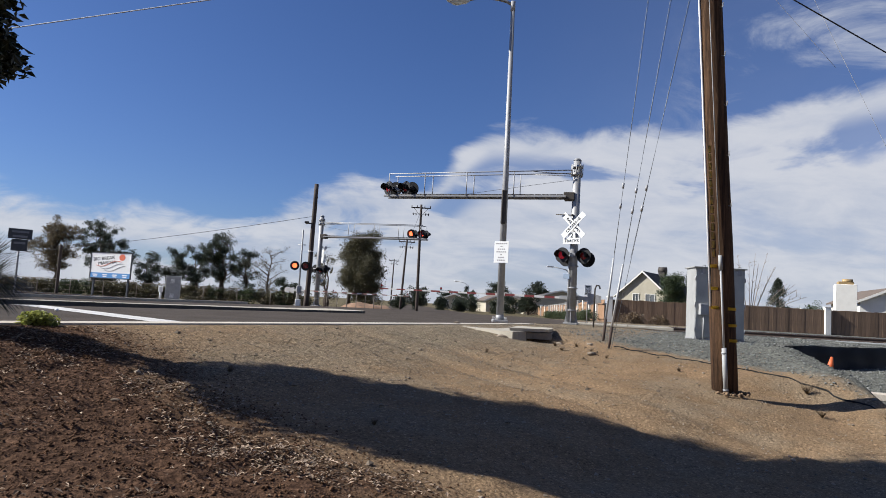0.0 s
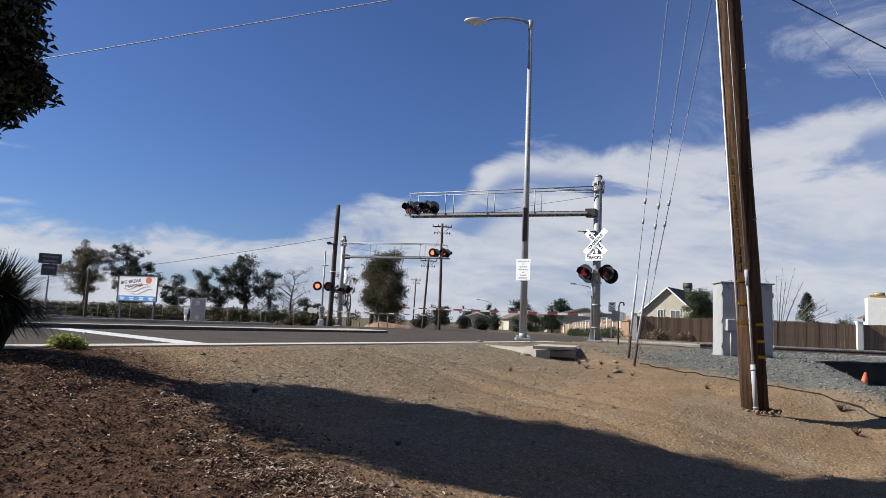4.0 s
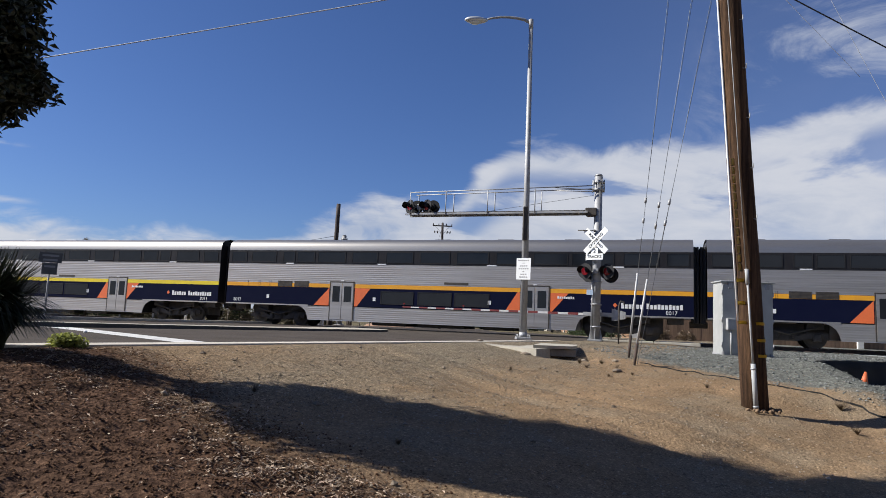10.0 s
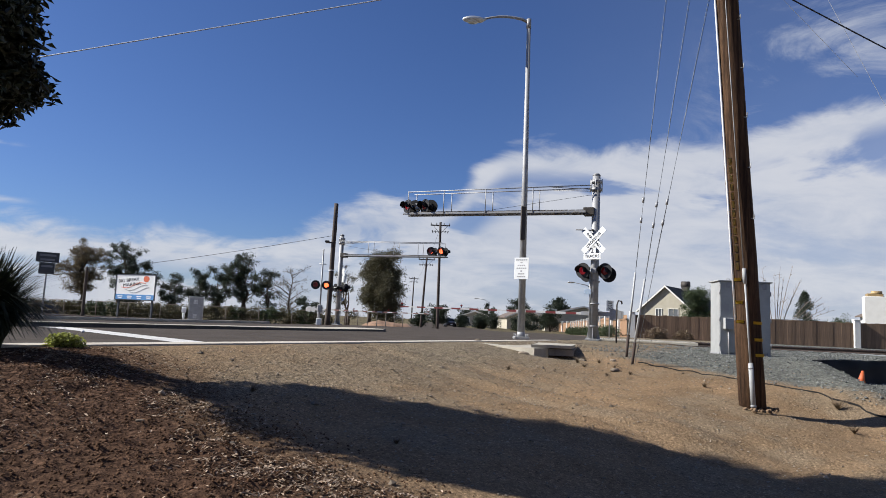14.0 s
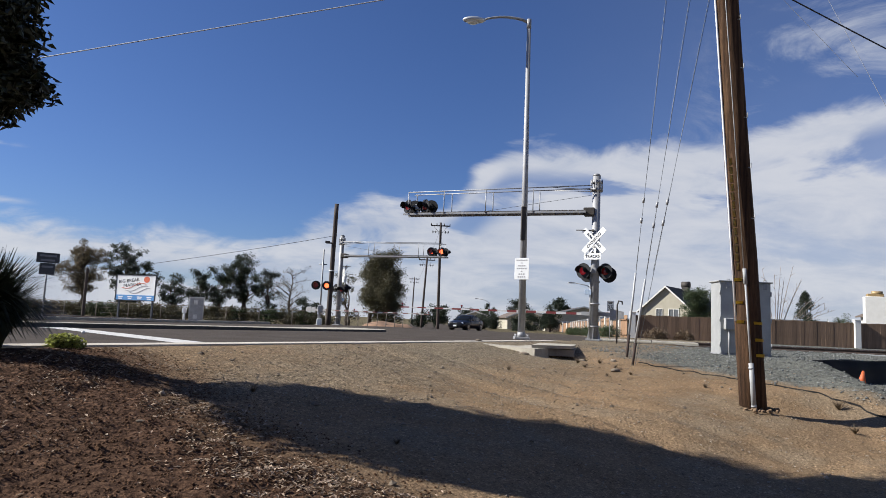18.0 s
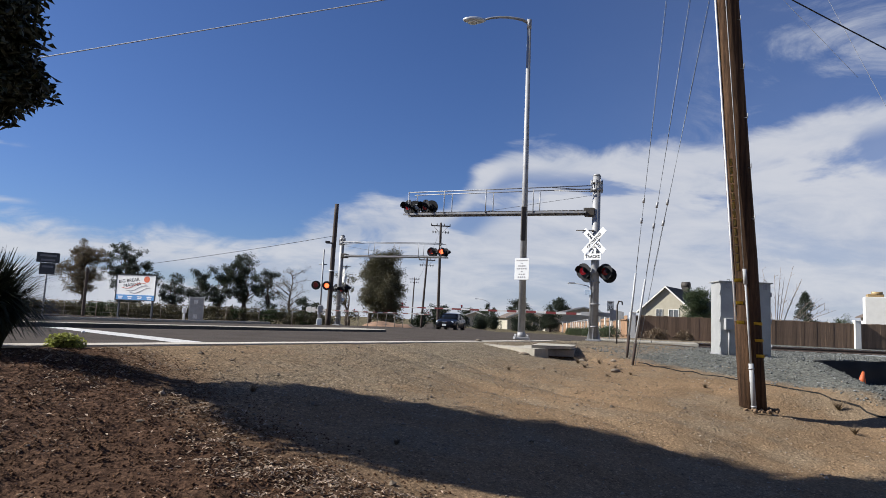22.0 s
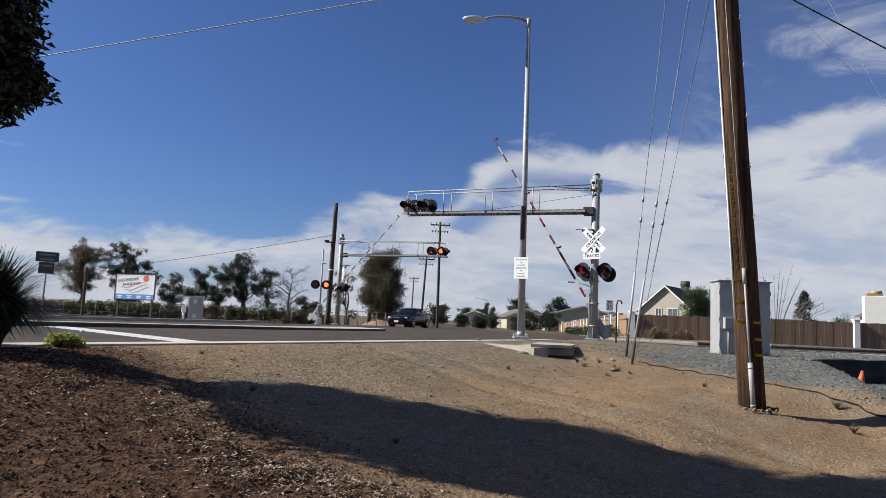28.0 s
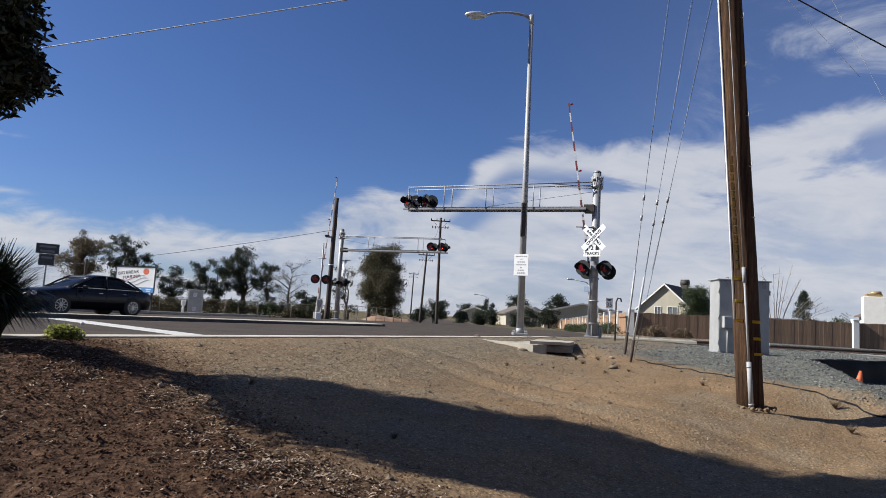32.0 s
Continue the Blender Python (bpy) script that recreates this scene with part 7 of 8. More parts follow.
gable_house(pose(32.3, 95, 0.5, 0, 0, -38), 7.6, 16, 4.2, 7.6, STUCCO_B, ROOF_GREY, "beige stucco house with grey gable roof behind the fence", ((-1.0, 3.6, 0.9, 1.3), (1.1, 3.6, 1.4, 1.3)), (0.6, 6.8, 8.2))
gable_house(pose(48.5, 66, 0.6, 0, 0, -20), 6.0, 12, 4.0, 5.4, STUCCO_W, ROOF_TAN, "white stucco house with a tall chimney block", ())
bm = bmesh.new()
box(bm, (0, 0, 2.55), (1.75, 1.2, 5.1), bevel=0.03)
ch = part("chimney", bm, STUCCO_W)
ch.location = (39.75, 60.4, 0.5)
ch.rotation_euler.z = radians(-24)
tagged(ch, "white stucco chimney block with a tan cap", "chimney")
bm = bmesh.new()
box(bm, (0, 0, 5.2), (1.3, 0.9, 0.34), bevel=0.05)
bar(bm, (-0.3, -0.3, 5.42), (0.55, -0.3, 5.42), 0.19, n=14)
part("chimney_cap", bm, mat("tan_metal", (0.38, 0.26, 0.12), 0.5, 0.2), ch, "tan metal cap")
for i, (x, y, w, l, e, r, wall) in enumerate(((7.6, 150, 7.5, 9, 2.4, 3.7, STUCCO_B), (16.4, 128, 7.5, 12, 2.6, 4.2, STUCCO_B), (26.2, 122, 14.0, 9, 3.2, 5.0, STUCCO_B), (19.5, 138, 7.0, 10, 2.5, 4.2, STUCCO_W), (33.5, 130, 9.0, 12, 2.7, 4.4, STUCCO_B))):
    gable_house(pose(x, y, 0.4, 0, 0, (-8, 4, -3, 10, 5)[i]), w, l, e, r, wall, ROOF_TAN, "distant low stucco house with a tan roof", ((-w / 4, 1.5, 1.2, 1.1), (w / 4, 1.5, 1.2, 1.1)))
gable_house(pose(40.5, 70, 0.5, 0, 0, 80), 7, 6, 2.0, 2.9, STUCCO_B, ROOF_GREY, "low house roof showing above the board fence")


# ---- signs and boxes across the road ----
SIGN_BACK = mat("dark_sign_back", (0.045, 0.05, 0.06), 0.5, 0.4, (0.07, 0.075, 0.085), 4, 0.6, 40, 0.08, 0.04)
SIGN_BLUE = mat("sign_blue", (0.10, 0.28, 0.56), 0.45, 0, (0.08, 0.24, 0.5), 3, 0.5, 40, 0.04, 0.02)
SIGN_RED = mat("sign_red", (0.62, 0.12, 0.06), 0.45, 0, (0.7, 0.2, 0.08), 6, 0.6, 40, 0.05, 0.02)
SIGN_GREY = mat("sign_grey_line", (0.35, 0.36, 0.38), 0.5)


def marina_board():
    """A white board on two posts with lettering, waves, a red ball and a blue foot."""
    root = empty("sign_board", pose(-23.45, 50, 0.5, 0, 0, -22) @ Matrix.Diagonal((1.17, 1, 0.94, 1)), "white marina sign with red ball, waves and blue foot", "sign")
    bm = bmesh.new()
    box(bm, (0, 0, 2.66), (3.35, 0.08, 2.02), bevel=0.01)
    bd = part("board", bm, WHITE, root)
    bm = bmesh.new()
    for c, s in (((0, -0.03, 3.68), (3.45, 0.08, 0.06)), ((0, -0.03, 1.64), (3.45, 0.08, 0.06)), ((-1.7, -0.03, 2.66), (0.06, 0.08, 2.1)), ((1.7, -0.03, 2.66), (0.06, 0.08, 2.1))):
        box(bm, c, s)
    part("frame", bm, SIGN_BACK, root)
    bm = bmesh.new()
    box(bm, (0, -0.045, 1.86), (3.33, 0.012, 0.42))
    part("foot_panel", bm, SIGN_BLUE, root, "blue panel with small white writing")
    for i in range(4):
        bm = bmesh.new()
        for k in range(2):
            box(bm, (-1.25 + i * 0.83, -0.055, 1.92 - 0.14 * k), (0.42 - 0.1 * (k % 2), 0.006, 0.08))
        part("writing", bm, WHITE, root)
    R = Matrix(((1, 0, 0, 0), (0, 0, -1, 0), (0, 1, 0, 0), (0, 0, 0, 1)))
    words("lettering", "BIG BREAK", 0.38, Matrix.Translation((-0.6, -0.045, 3.22)) @ R @ Matrix.Rotation(radians(7), 4, "Z"), BLACK, bd)
    words("lettering", "MARINA", 0.38, Matrix.Translation((-0.3, -0.045, 2.88)) @ R @ Matrix.Rotation(radians(7), 4, "Z"), BLACK, bd, stretch=1.1)
    bm = bmesh.new()
    disc(bm, (0.92, -0.045, 3.34), (0, 1, 0), 0.25, 0.012, 24)
    part("ball", bm, SIGN_RED, root, "red ball emblem")
    for k, (z, m) in enumerate(((2.72, SIGN_RED), (2.52, SIGN_GREY), (2.34, SIGN_GREY))):
        bm = bmesh.new()
        pts = [(-1.2 + k * 0.35 + 0.19 * i, z + 0.17 * math.sin(i * 0.52 + 3.4) + 0.018 * i) for i in range(12 - k)]
        for (x0, z0), (x1, z1) in zip(pts, pts[1:]):
            bar(bm, (x0, -0.045, z0), (x1, -0.045, z1), 0.025, n=5)
        part("wave", bm, m, root)
    for x in (-1.45, 1.45):
        bm = bmesh.new()
        box(bm, (x, 0.09, 1.8), (0.12, 0.1, 3.8))
        part("post", bm, SIGN_BACK, root)


marina_board()


def back_sign():
    root = empty("road_sign", pose(-15.80, 26, 0.9, 0, 0, 30), "two dark road sign plates on one post", "road sign")
    bm = bmesh.new()
    bar(bm, (0, 0.05, -0.3), (0, 0.05, 2.5), 0.035, n=8)
    part("post", bm, GALV, root)
    for (z, w, h), k in (((2.46, 0.80, 0.40), 3), ((2.02, 0.54, 0.46), 2)):
        bm = bmesh.new()
        box(bm, (0, 0, z), (w, 0.03, h), bevel=0.006)
        pl = part("plate", bm, SIGN_BACK, root, "dark blue-grey plate")
        bm = bmesh.new()
        for i in range(k - 1):
            box(bm, (0, -0.018, z + 0.08 - 0.18 * i), (w * (0.72 - 0.1 * i), 0.004, 0.08))
        part("writing", bm, mat("faded_sign_text", (0.16, 0.17, 0.19), 0.6), pl)


back_sign()
utility_pole("utility_pole", (-23.2, 42.5, 0.7), (-23.2, 42.5, 3.95), 0.10, 0.09, DARKPOLE, "short dark wooden post near vines", lambda r, t: None)


def control_box():
    root = empty("control_cabinet", pose(-17.4, 46.5, 0.62, 0, 0, 20), "grey roadside control cabinet on a concrete pad", "cabinet")
    bm = bmesh.new()
    box(bm, (0, 0, 0.0), (1.35, 0.9, 0.2), bevel=0.02)
    part("pad", bm, CONCRETE, root)
    bm = bmesh.new()
    box(bm, (0, 0, 0.93), (1.0, 0.6, 1.68), bevel=0.02)
    box(bm, (0, 0, 1.79), (1.08, 0.68, 0.06), bevel=0.02)
    part("body", bm, CABINET, root)
    bm = bmesh.new()
    box(bm, (0, -0.31, 0.93), (0.86, 0.03, 1.5), bevel=0.01)
    dr = part("door", bm, GREYPLASTIC, root)
    for z in (1.45, 0.45):
        bm = bmesh.new()
        for k in range(5):
            box(bm, (-0.05, -0.33, z + 0.06 * k - 0.12), (0.26, 0.02, 0.03))
        part("louvre", bm, WHITE, dr)
    bm = bmesh.new()
    bar(bm, (-0.78, -0.1, 0), (-0.78, -0.1, 0.75), 0.08, n=10)
    box(bm, (-0.78, -0.1, 0.85), (0.3, 0.25, 0.4), bevel=0.04)
    part("meter_pedestal", bm, WHITE, root, "small white meter pedestal")


control_box()


def wire(a, b, sag, r, material, label):
    a, b = Vector(a), Vector(b)
    bm = bmesh.new()
    n = 16
    tube(bm, [a.lerp(b, i / n) - Vector((0, 0, 4 * sag * (i / n) * (1 - i / n))) for i in range(n + 1)], r, 5)
    return tagged(part("overhead_wire", bm, material), label, "wire", "overhead wires")


wire((-26, 12, 2.15), (9, 12, 10.05), 0.03, 0.012, WIRE_PALE, "bright overhead wire across the sky")
wire((5.08, 14, 10.38), (17, 14, 4.44), 0.06, 0.016, WIRE, "thick black overhead wire")
wire((5.1, 15, 12.56), (9.6, 15, 7.8), 0.0, 0.005, WIRE_PALE, "thin pale overhead wire")
wire((6.9, 15, 13.7), (13.0, 15, 1.7), 0.0, 0.005, WIRE_PALE, "thin pale overhead wire near a pole")
wire((-7.6, 44, 6.95), (-42, 46, 1.6), 0.5, 0.014, WIRE, "black wire from the dark pole to trees")
wire((-0.62, 70, 11.6), (-2.3, 85, 9.4), 0.4, 0.012, WIRE, "wire between two utility poles")
wire((-2.3, 85, 9.4), (-6.3, 140, 10.2), 1.0, 0.012, WIRE, "wire between distant utility poles")


def far_lamp(x, y, h):
    root = empty("street_lamp", Matrix.Translation((x, y, 0.4)), "distant grey street lamp with a curved arm", "street lamp")
    bm = bmesh.new()
    bar(bm, (0, 0, 0), (0, 0, h), 0.11, 0.07, n=8)
    part("post", bm, GALV, root)
    bm = bmesh.new()
    tube(bm, [(0, 0, h - 0.2), (-0.9, 0, h + 0.35), (-2.3, 0, h + 0.6)], 0.05, 6)
    part("arm", bm, GALV, root)
    bm = bmesh.new()
    box(bm, (-2.7, 0, h + 0.6), (0.8, 0.3, 0.18), bevel=0.06)
    part("lamp_head", bm, ALU, root)


root = empty("road_sign", pose(9.05, 35.5, 1.0, 0, 0, 12), "small white speed limit sign reading 35 on a thin post", "road sign")
bm = bmesh.new()
bar(bm, (0, 0.03, -0.2), (0, 0.03, 2.1), 0.028, n=8)
part("post", bm, GALV, root)
bm = bmesh.new()
box(bm, (0, 0, 1.80), (0.42, 0.012, 0.56), bevel=0.004)
plate = part("plate", bm, WHITE, root)
for z, w in ((2.0, 0.26), (1.93, 0.2)):
    bm = bmesh.new()
    box(bm, (0, -0.009, z), (w, 0.006, 0.04))
    part("writing", bm, BLACK, plate)
words("lettering", "35", 0.34, Matrix.Translation((0, -0.010, 1.70)) @ Matrix(((1, 0, 0, 0), (0, 0, -1, 0), (0, 1, 0, 0), (0, 0, 0, 1))), BLACK, plate)
# unseen wall added behind the verge: blocks sky light, bounces warm light
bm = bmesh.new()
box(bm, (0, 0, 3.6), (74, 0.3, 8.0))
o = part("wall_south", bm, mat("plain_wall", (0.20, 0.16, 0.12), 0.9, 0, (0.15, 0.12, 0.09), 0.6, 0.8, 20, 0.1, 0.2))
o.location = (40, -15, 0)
tagged(o, "plain tan unseen wall added behind the verge to cut sky light", "wall", kind="structure")
far_lamp(9.6, 135, 5.4)
far_lamp(17.3, 75, 5.6)

# small post and dark box right of the crossing mast
root = empty("signal_post", Matrix.Translation((6.0, 22.6, 1.05)), "thin dark post with a hooked top beside the track", "post")
bm = bmesh.new()
tube(bm, [(0, 0, -0.2), (0, 0, 1.35), (0.05, 0, 1.5), (0.16, 0, 1.48), (0.18, 0, 1.38)], 0.028, 8)
part("post", bm, DARKSTEEL, root)
for i, (x, y) in enumerate(((17.2, 40.9), (18.1, 41.0))):
    bm = bmesh.new()
    box(bm, (0, 0, 0.45), (0.1, 0.1, 1.1))
    o = part("marker_post", bm, DARKPOLE)
    o.location = (x, y, 0.95)
    tagged(o, "short brown wooden post beside the track", "post", "posts")


# ---- the near verge ----
SLAB_LOWER = mat("darker_slab", (0.22, 0.20, 0.175), 0.9, 0, (0.14, 0.125, 0.11), 5, 0.8, 40, 0.2, 0.4)


def slabs():
    """Broken layers of concrete pavement ending beside the lamp post."""
    layers = (
        (((1.0, 16.0), (1.1, 15.0), (1.95, 13.9), (2.35, 14.5), (3.2, 17.4), (2.3, 19.2)), 0.85, 1.10, "cracked pale concrete slab beside the lamp post"),
        (((1.99, 14.35), (2.86, 14.5), (3.3, 16.1), (2.4, 16.1)), 1.105, 1.17, "raised concrete slab over a dark gap"),
        (((2.04, 14.47), (2.93, 14.6), (3.28, 16.0), (2.45, 16.0)), 0.94, 1.085, "lower broken concrete slab over a washed-out hollow"),
        (((2.2, 14.95), (2.95, 15.0), (3.25, 16.0), (2.45, 16.0)), 0.6, 0.945, "concrete footing under a slab"))
    for i, (pts, z0, z1, lab) in enumerate(layers):
        bm = bmesh.new()
        rng = random.Random(i)
        ring = []
        for a, b in zip(pts, pts[1:] + pts[:1]):
            for k in range(4):
                t = k / 4
                ring.append((a[0] + (b[0] - a[0]) * t + rng.uniform(-0.03, 0.03), a[1] + (b[1] - a[1]) * t + rng.uniform(-0.03, 0.03)))
        prism(bm, ring, z0, z1, axis="z")
        # the two lower layers get darker concrete
        tagged(part("concrete_slab", clean(bm), (CONCRETE, CONCRETE, SLAB_LOWER, KERB_DARK)[i]), lab, "slab", "broken slabs", kind="")


slabs()


def grass_clump(base, h, r, n, label, seed):
    """A fountain of long arching blades."""
    rng = random.Random(seed)
    root = empty("grass_clump", Matrix.Translation(base), label, "ornamental grass")
    verts, faces = [], []
    for _ in range(n):
        a = rng.uniform(0, 6.28)
        tilt = rng.random() ** 0.7 * 1.3
        L = h * rng.uniform(0.75, 1.2)
        w = 0.018 * rng.uniform(0.7, 1.4)
        d = Vector((math.cos(a), math.sin(a) * 0.6, 0))
        s = Vector((-d.y, d.x, 0)).normalized()
        o = d * rng.uniform(0, 0.22)
        i0 = len(verts)
        for k in range(6):
            t = k / 5
            ang = tilt * (0.35 + 0.85 * t * t)
            p = o + d * (L * t * math.sin(ang) * r) + Vector((0, 0, L * t * math.cos(ang * 0.85)))
            verts += [p - s * w * (1 - t * 0.85), p + s * w * (1 - t * 0.85)]
        faces += [(i0 + 2 * k, i0 + 2 * k + 1, i0 + 2 * k + 3, i0 + 2 * k + 2) for k in range(5)]
    me = bpy.data.meshes.new("foliage")
    me.from_pydata([tuple(v) for v in verts], [], faces)
    me.materials.append(LEAF_NEAR)
    ob = new("foliage", me)
    ob.parent = root
    return root


grass_clump((-4.72, 6.70, 1.0), 0.98, 0.64, 2800, "dark fountain of long grass blades beside the kerb", 4)
bush((-4.22, 7.42, 1.05), (0.34, 0.3, 0.2), "small yellow-green shrub against the kerb", LEAF_LIME, 7, 800, 0.05, "shrub", "")
tree((-5.15, 6.82, 0.98), 7.6, 1.9, "young upright street tree with dark glossy leaves", LEAF_NEAR, 91, 130, 0.28, 110, 0.115, 0.08, 0.38, 1, twigs=8, shape=1.0, rise=(-0.01, 0.03), power=0.4, depth=2.4)


def cone(base):
    root = empty("traffic_cone", Matrix.Translation(base) @ pose(0, 0, -0.005, 0, 9, 0), "small orange traffic cone standing on gravel", "traffic cone")
    bm = bmesh.new()
    bar(bm, (0, 0, 0.02), (0, 0, 0.30), 0.08, 0.02, 20)
    part("body", bm, ORANGE_CONE, root)
    bm = bmesh.new()
    box(bm, (0, 0, 0.012), (0.2, 0.2, 0.025), bevel=0.008)
    part("foot", bm, ORANGE_CONE, root)


bm = bmesh.new()
bmesh.ops.create_uvsphere(bm, u_segments=12, v_segments=8, radius=0.035, matrix=Matrix.Diagonal((1.0, 1.0, 0.9, 1)))
marker = part("road_marker", bm, WHITE, smooth=True)
marker.location = (-7.05, 13.0, road_z(-7.05, 13.0) + 0.025)
tagged(marker, "small white raised marker on the stop line", "road marker")
cone((7.5, 11.83, sheet_z(7.5, 11.83)))


def stones(name, n, region, size, material, label, seed, flat=0.6, smooth=False):
    """Loose stones lying on the slope, too many to count."""
    rng = random.Random(seed)
    verts, faces = [], []
    base = [Vector(v) for v in ((1, 0, 0), (-1, 0, 0), (0, 1, 0), (0, -1, 0), (0, 0, 1), (0, 0, -1))]
    tri = ((0, 2, 4), (2, 1, 4), (1, 3, 4), (3, 0, 4), (2, 0, 5), (1, 2, 5), (3, 1, 5), (0, 3, 5))
    while n > 0:
        x, y = region(rng)
        if x is None:
            continue
        n -= 1
        s = size * (0.35 + rng.random() ** 3 * 2.3)
        z = sheet_z(x, y)
        q = Euler((rng.uniform(-0.4, 0.4), rng.uniform(-0.4, 0.4), rng.uniform(0, 6.28))).to_matrix()
        k = len(verts)
        sc = Vector((s * rng.uniform(0.7, 1.3), s * rng.uniform(0.6, 1.0), s * flat * rng.uniform(0.6, 1.1)))
        verts += [tuple(Vector((x, y, z + s * 0.18)) + q @ Vector((v.x * sc.x * rng.uniform(0.8, 1.15), v.y * sc.y * rng.uniform(0.8, 1.15), v.z * sc.z))) for v in base]
        faces += [tuple(k + i for i in t) for t in tri]
    me = bpy.data.meshes.new(name)
    me.from_pydata(verts, [], faces)
    me.polygons.foreach_set("use_smooth", [smooth] * len(faces))
    me.materials.append(material)
    return tagged(new(name, me), label, "stones", kind="stuff")


PEBBLE = mat("loose_stone", (0.27, 0.22, 0.165), 0.9, 0, (0.15, 0.12, 0.09), 6, 0.8, 60, 0.15, 0.2, island=0.35, spec=0.08)
CRUSHED = mat("crushed_stone", (0.18, 0.183, 0.168), 0.9, 0, (0.11, 0.113, 0.105), 6, 0.8, 60, 0.15, 0.2, island=0.35, spec=0.1)
CLOD = mat("soil_clod", (0.1125, 0.0631, 0.0359), 0.95, 0, (0.0675, 0.0372, 0.0218), 6, 0.8, 60, 0.2, 0.3, island=0.4, spec=0.05)


def upper_slope(rng):
    y = rng.uniform(5.0, 19.5)
    x = rng.uniform(-3.2, 6.0)
    u, w = road_uw(x, y)
    if u < 0.55 or u > 7.5 or mulch_at(x, y) > rng.uniform(-0.2, 0.9) or rng.random() > math.exp(-((u - 2.2) / 2.6) ** 2) * (0.25 + 0.75 * ease(x, -3, 1.5)):
        return None, None
    return x, y


def anywhere(rng):
    x, y = rng.uniform(-3.6, 6.8), rng.uniform(3.4, 13)
    u, w = road_uw(x, y)
    return (x, y) if u > 0.6 and mulch_at(x, y) < rng.uniform(-0.2, 0.6) else (None, None)


def mulch_zone(rng):
    x, y = rng.uniform(-4.6, 0.8), rng.uniform(3.2, 8.5)
    u, w = road_uw(x, y)
    return (x, y) if u > 0.6 and mulch_at(x, y) > rng.uniform(-0.5, 0.6) else (None, None)


def ballast_zone(rng):
    x, y = rng.uniform(3.6, 15), rng.uniform(9.5, 24)
    if 0.833 * x + 0.554 * y < 10.9 or road_uw(x, y)[0] < 2.6:
        return None, None
    if abs(x - 7.92) < 0.8 and abs(y - 17.75) < 0.4:
        return None, None
    return x, y


stones("gravel", 20000, upper_slope, 0.0078, PEBBLE, "loose grey gravel scattered over the slope", 1)
stones("scattered_stones", 6000, anywhere, 0.008, PEBBLE, "scattered small stones on bare dirt", 2)
stones("coarse_stones", 420, anywhere, 0.018, PEBBLE, "scattered larger stones on bare dirt", 12, 0.7)
stones("clods", 30000, mulch_zone, 0.0062, CLOD, "dark brown soil clods and crumbs", 3, 0.8, True)
stones("crushed_stone", 20000, ballast_zone, 0.0135, CRUSHED, "grey-green crushed stone beside the track", 4, 0.8)
for i, (x, y, s) in enumerate(((3.25, 12.3, 0.11), (3.55, 13.6, 0.09), (1.75, 13.9, 0.1), (0.95, 17.0, 0.12), (2.9, 13.6, 0.1), (-1.55, 5.1, 0.03), (-2.35, 5.3, 0.028))):
    rng = random.Random(60 + i)
    bm = bmesh.new()
    bmesh.ops.create_icosphere(bm, subdivisions=2, radius=s, matrix=Matrix.Diagonal((1.25, 0.7, 0.42, 1)))
    for v in bm.verts:
        v.co *= 1 + 0.22 * noise.noise(v.co * (2.2 / s) * 0.4 + Vector((i, 0, 0)))
    o = part("rock", bm, PEBBLE)
    o.location = (x, y, sheet_z(x, y) + s * 0.12)
    o.rotation_euler.z = rng.uniform(0, 3)
    tagged(o, "flat tan rock lying on dirt", "rock", "rocks")


def litter(n, seed):
    """Dry leaves, chips and twigs on the mulch."""
    rng = random.Random(seed)
    verts, faces = [], []
    while n:
        x, y = mulch_zone(rng)
        if x is None:
            continue
        q = mulch_at(x, y)
        if rng.random() > 0.16 + 0.84 * math.exp(-((q - 0.45) / 0.55) ** 2):
            continue
        if noise.noise((x * 1.6, y * 1.6, 5)) + 0.4 * noise.noise((x * 5, y * 5, 2)) < rng.uniform(-0.25, 0.45):
            continue
        n -= 1
        l, w = rng.uniform(0.015, 0.06), rng.uniform(0.005, 0.012)
        z = sheet_z(x, y) + 0.008
        a = rng.uniform(0, 6.28)
        d, s = Vector((math.cos(a), math.sin(a), rng.uniform(-0.3, 0.5))), Vector((-math.sin(a), math.cos(a), rng.uniform(-0.3, 0.3)))
        k = len(verts)
        p = Vector((x, y, z))
        verts += [tuple(q) for q in (p, p + d * l * 0.5 + s * w + Vector((0, 0, 0.006)), p + d * l, p + d * l * 0.5 - s * w + Vector((0, 0, 0.004)))]
        faces += [(k, k + 1, k + 2), (k, k + 2, k + 3)]
    me = bpy.data.meshes.new("leaf_litter")
    me.from_pydata(verts, [], faces)
    me.materials.append(mat("dry_litter", (0.34, 0.26, 0.19), 0.85, 0, (0.15, 0.10, 0.065), 9, 0.9, 40, 0.2, 0, island=0.55, spec=0.1))
    return tagged(new("leaf_litter", me), "dry leaves and wood chips strewn over dark mulch", "leaf litter", kind="stuff")


litter(5200, 9)


def weed(base, h, n, material, label, seed):
    rng = random.Random(seed)
    root = empty("weed", Matrix.Translation(base), label, "weed", "weeds")
    bm = bmesh.new()
    for _ in range(n):
        a, q = rng.uniform(0, 6.28), rng.uniform(0.1, 0.9)
        e = Vector((math.cos(a) * q * h, math.sin(a) * q * h, h * rng.uniform(0.3, 1.0)))
        tube(bm, [(0, 0, -0.01), e * 0.5 + Vector((0, 0, 0.1 * h)), e], [0.003, 0.0025, 0.001], 3)
    part("foliage", bm, material, root)
    return root


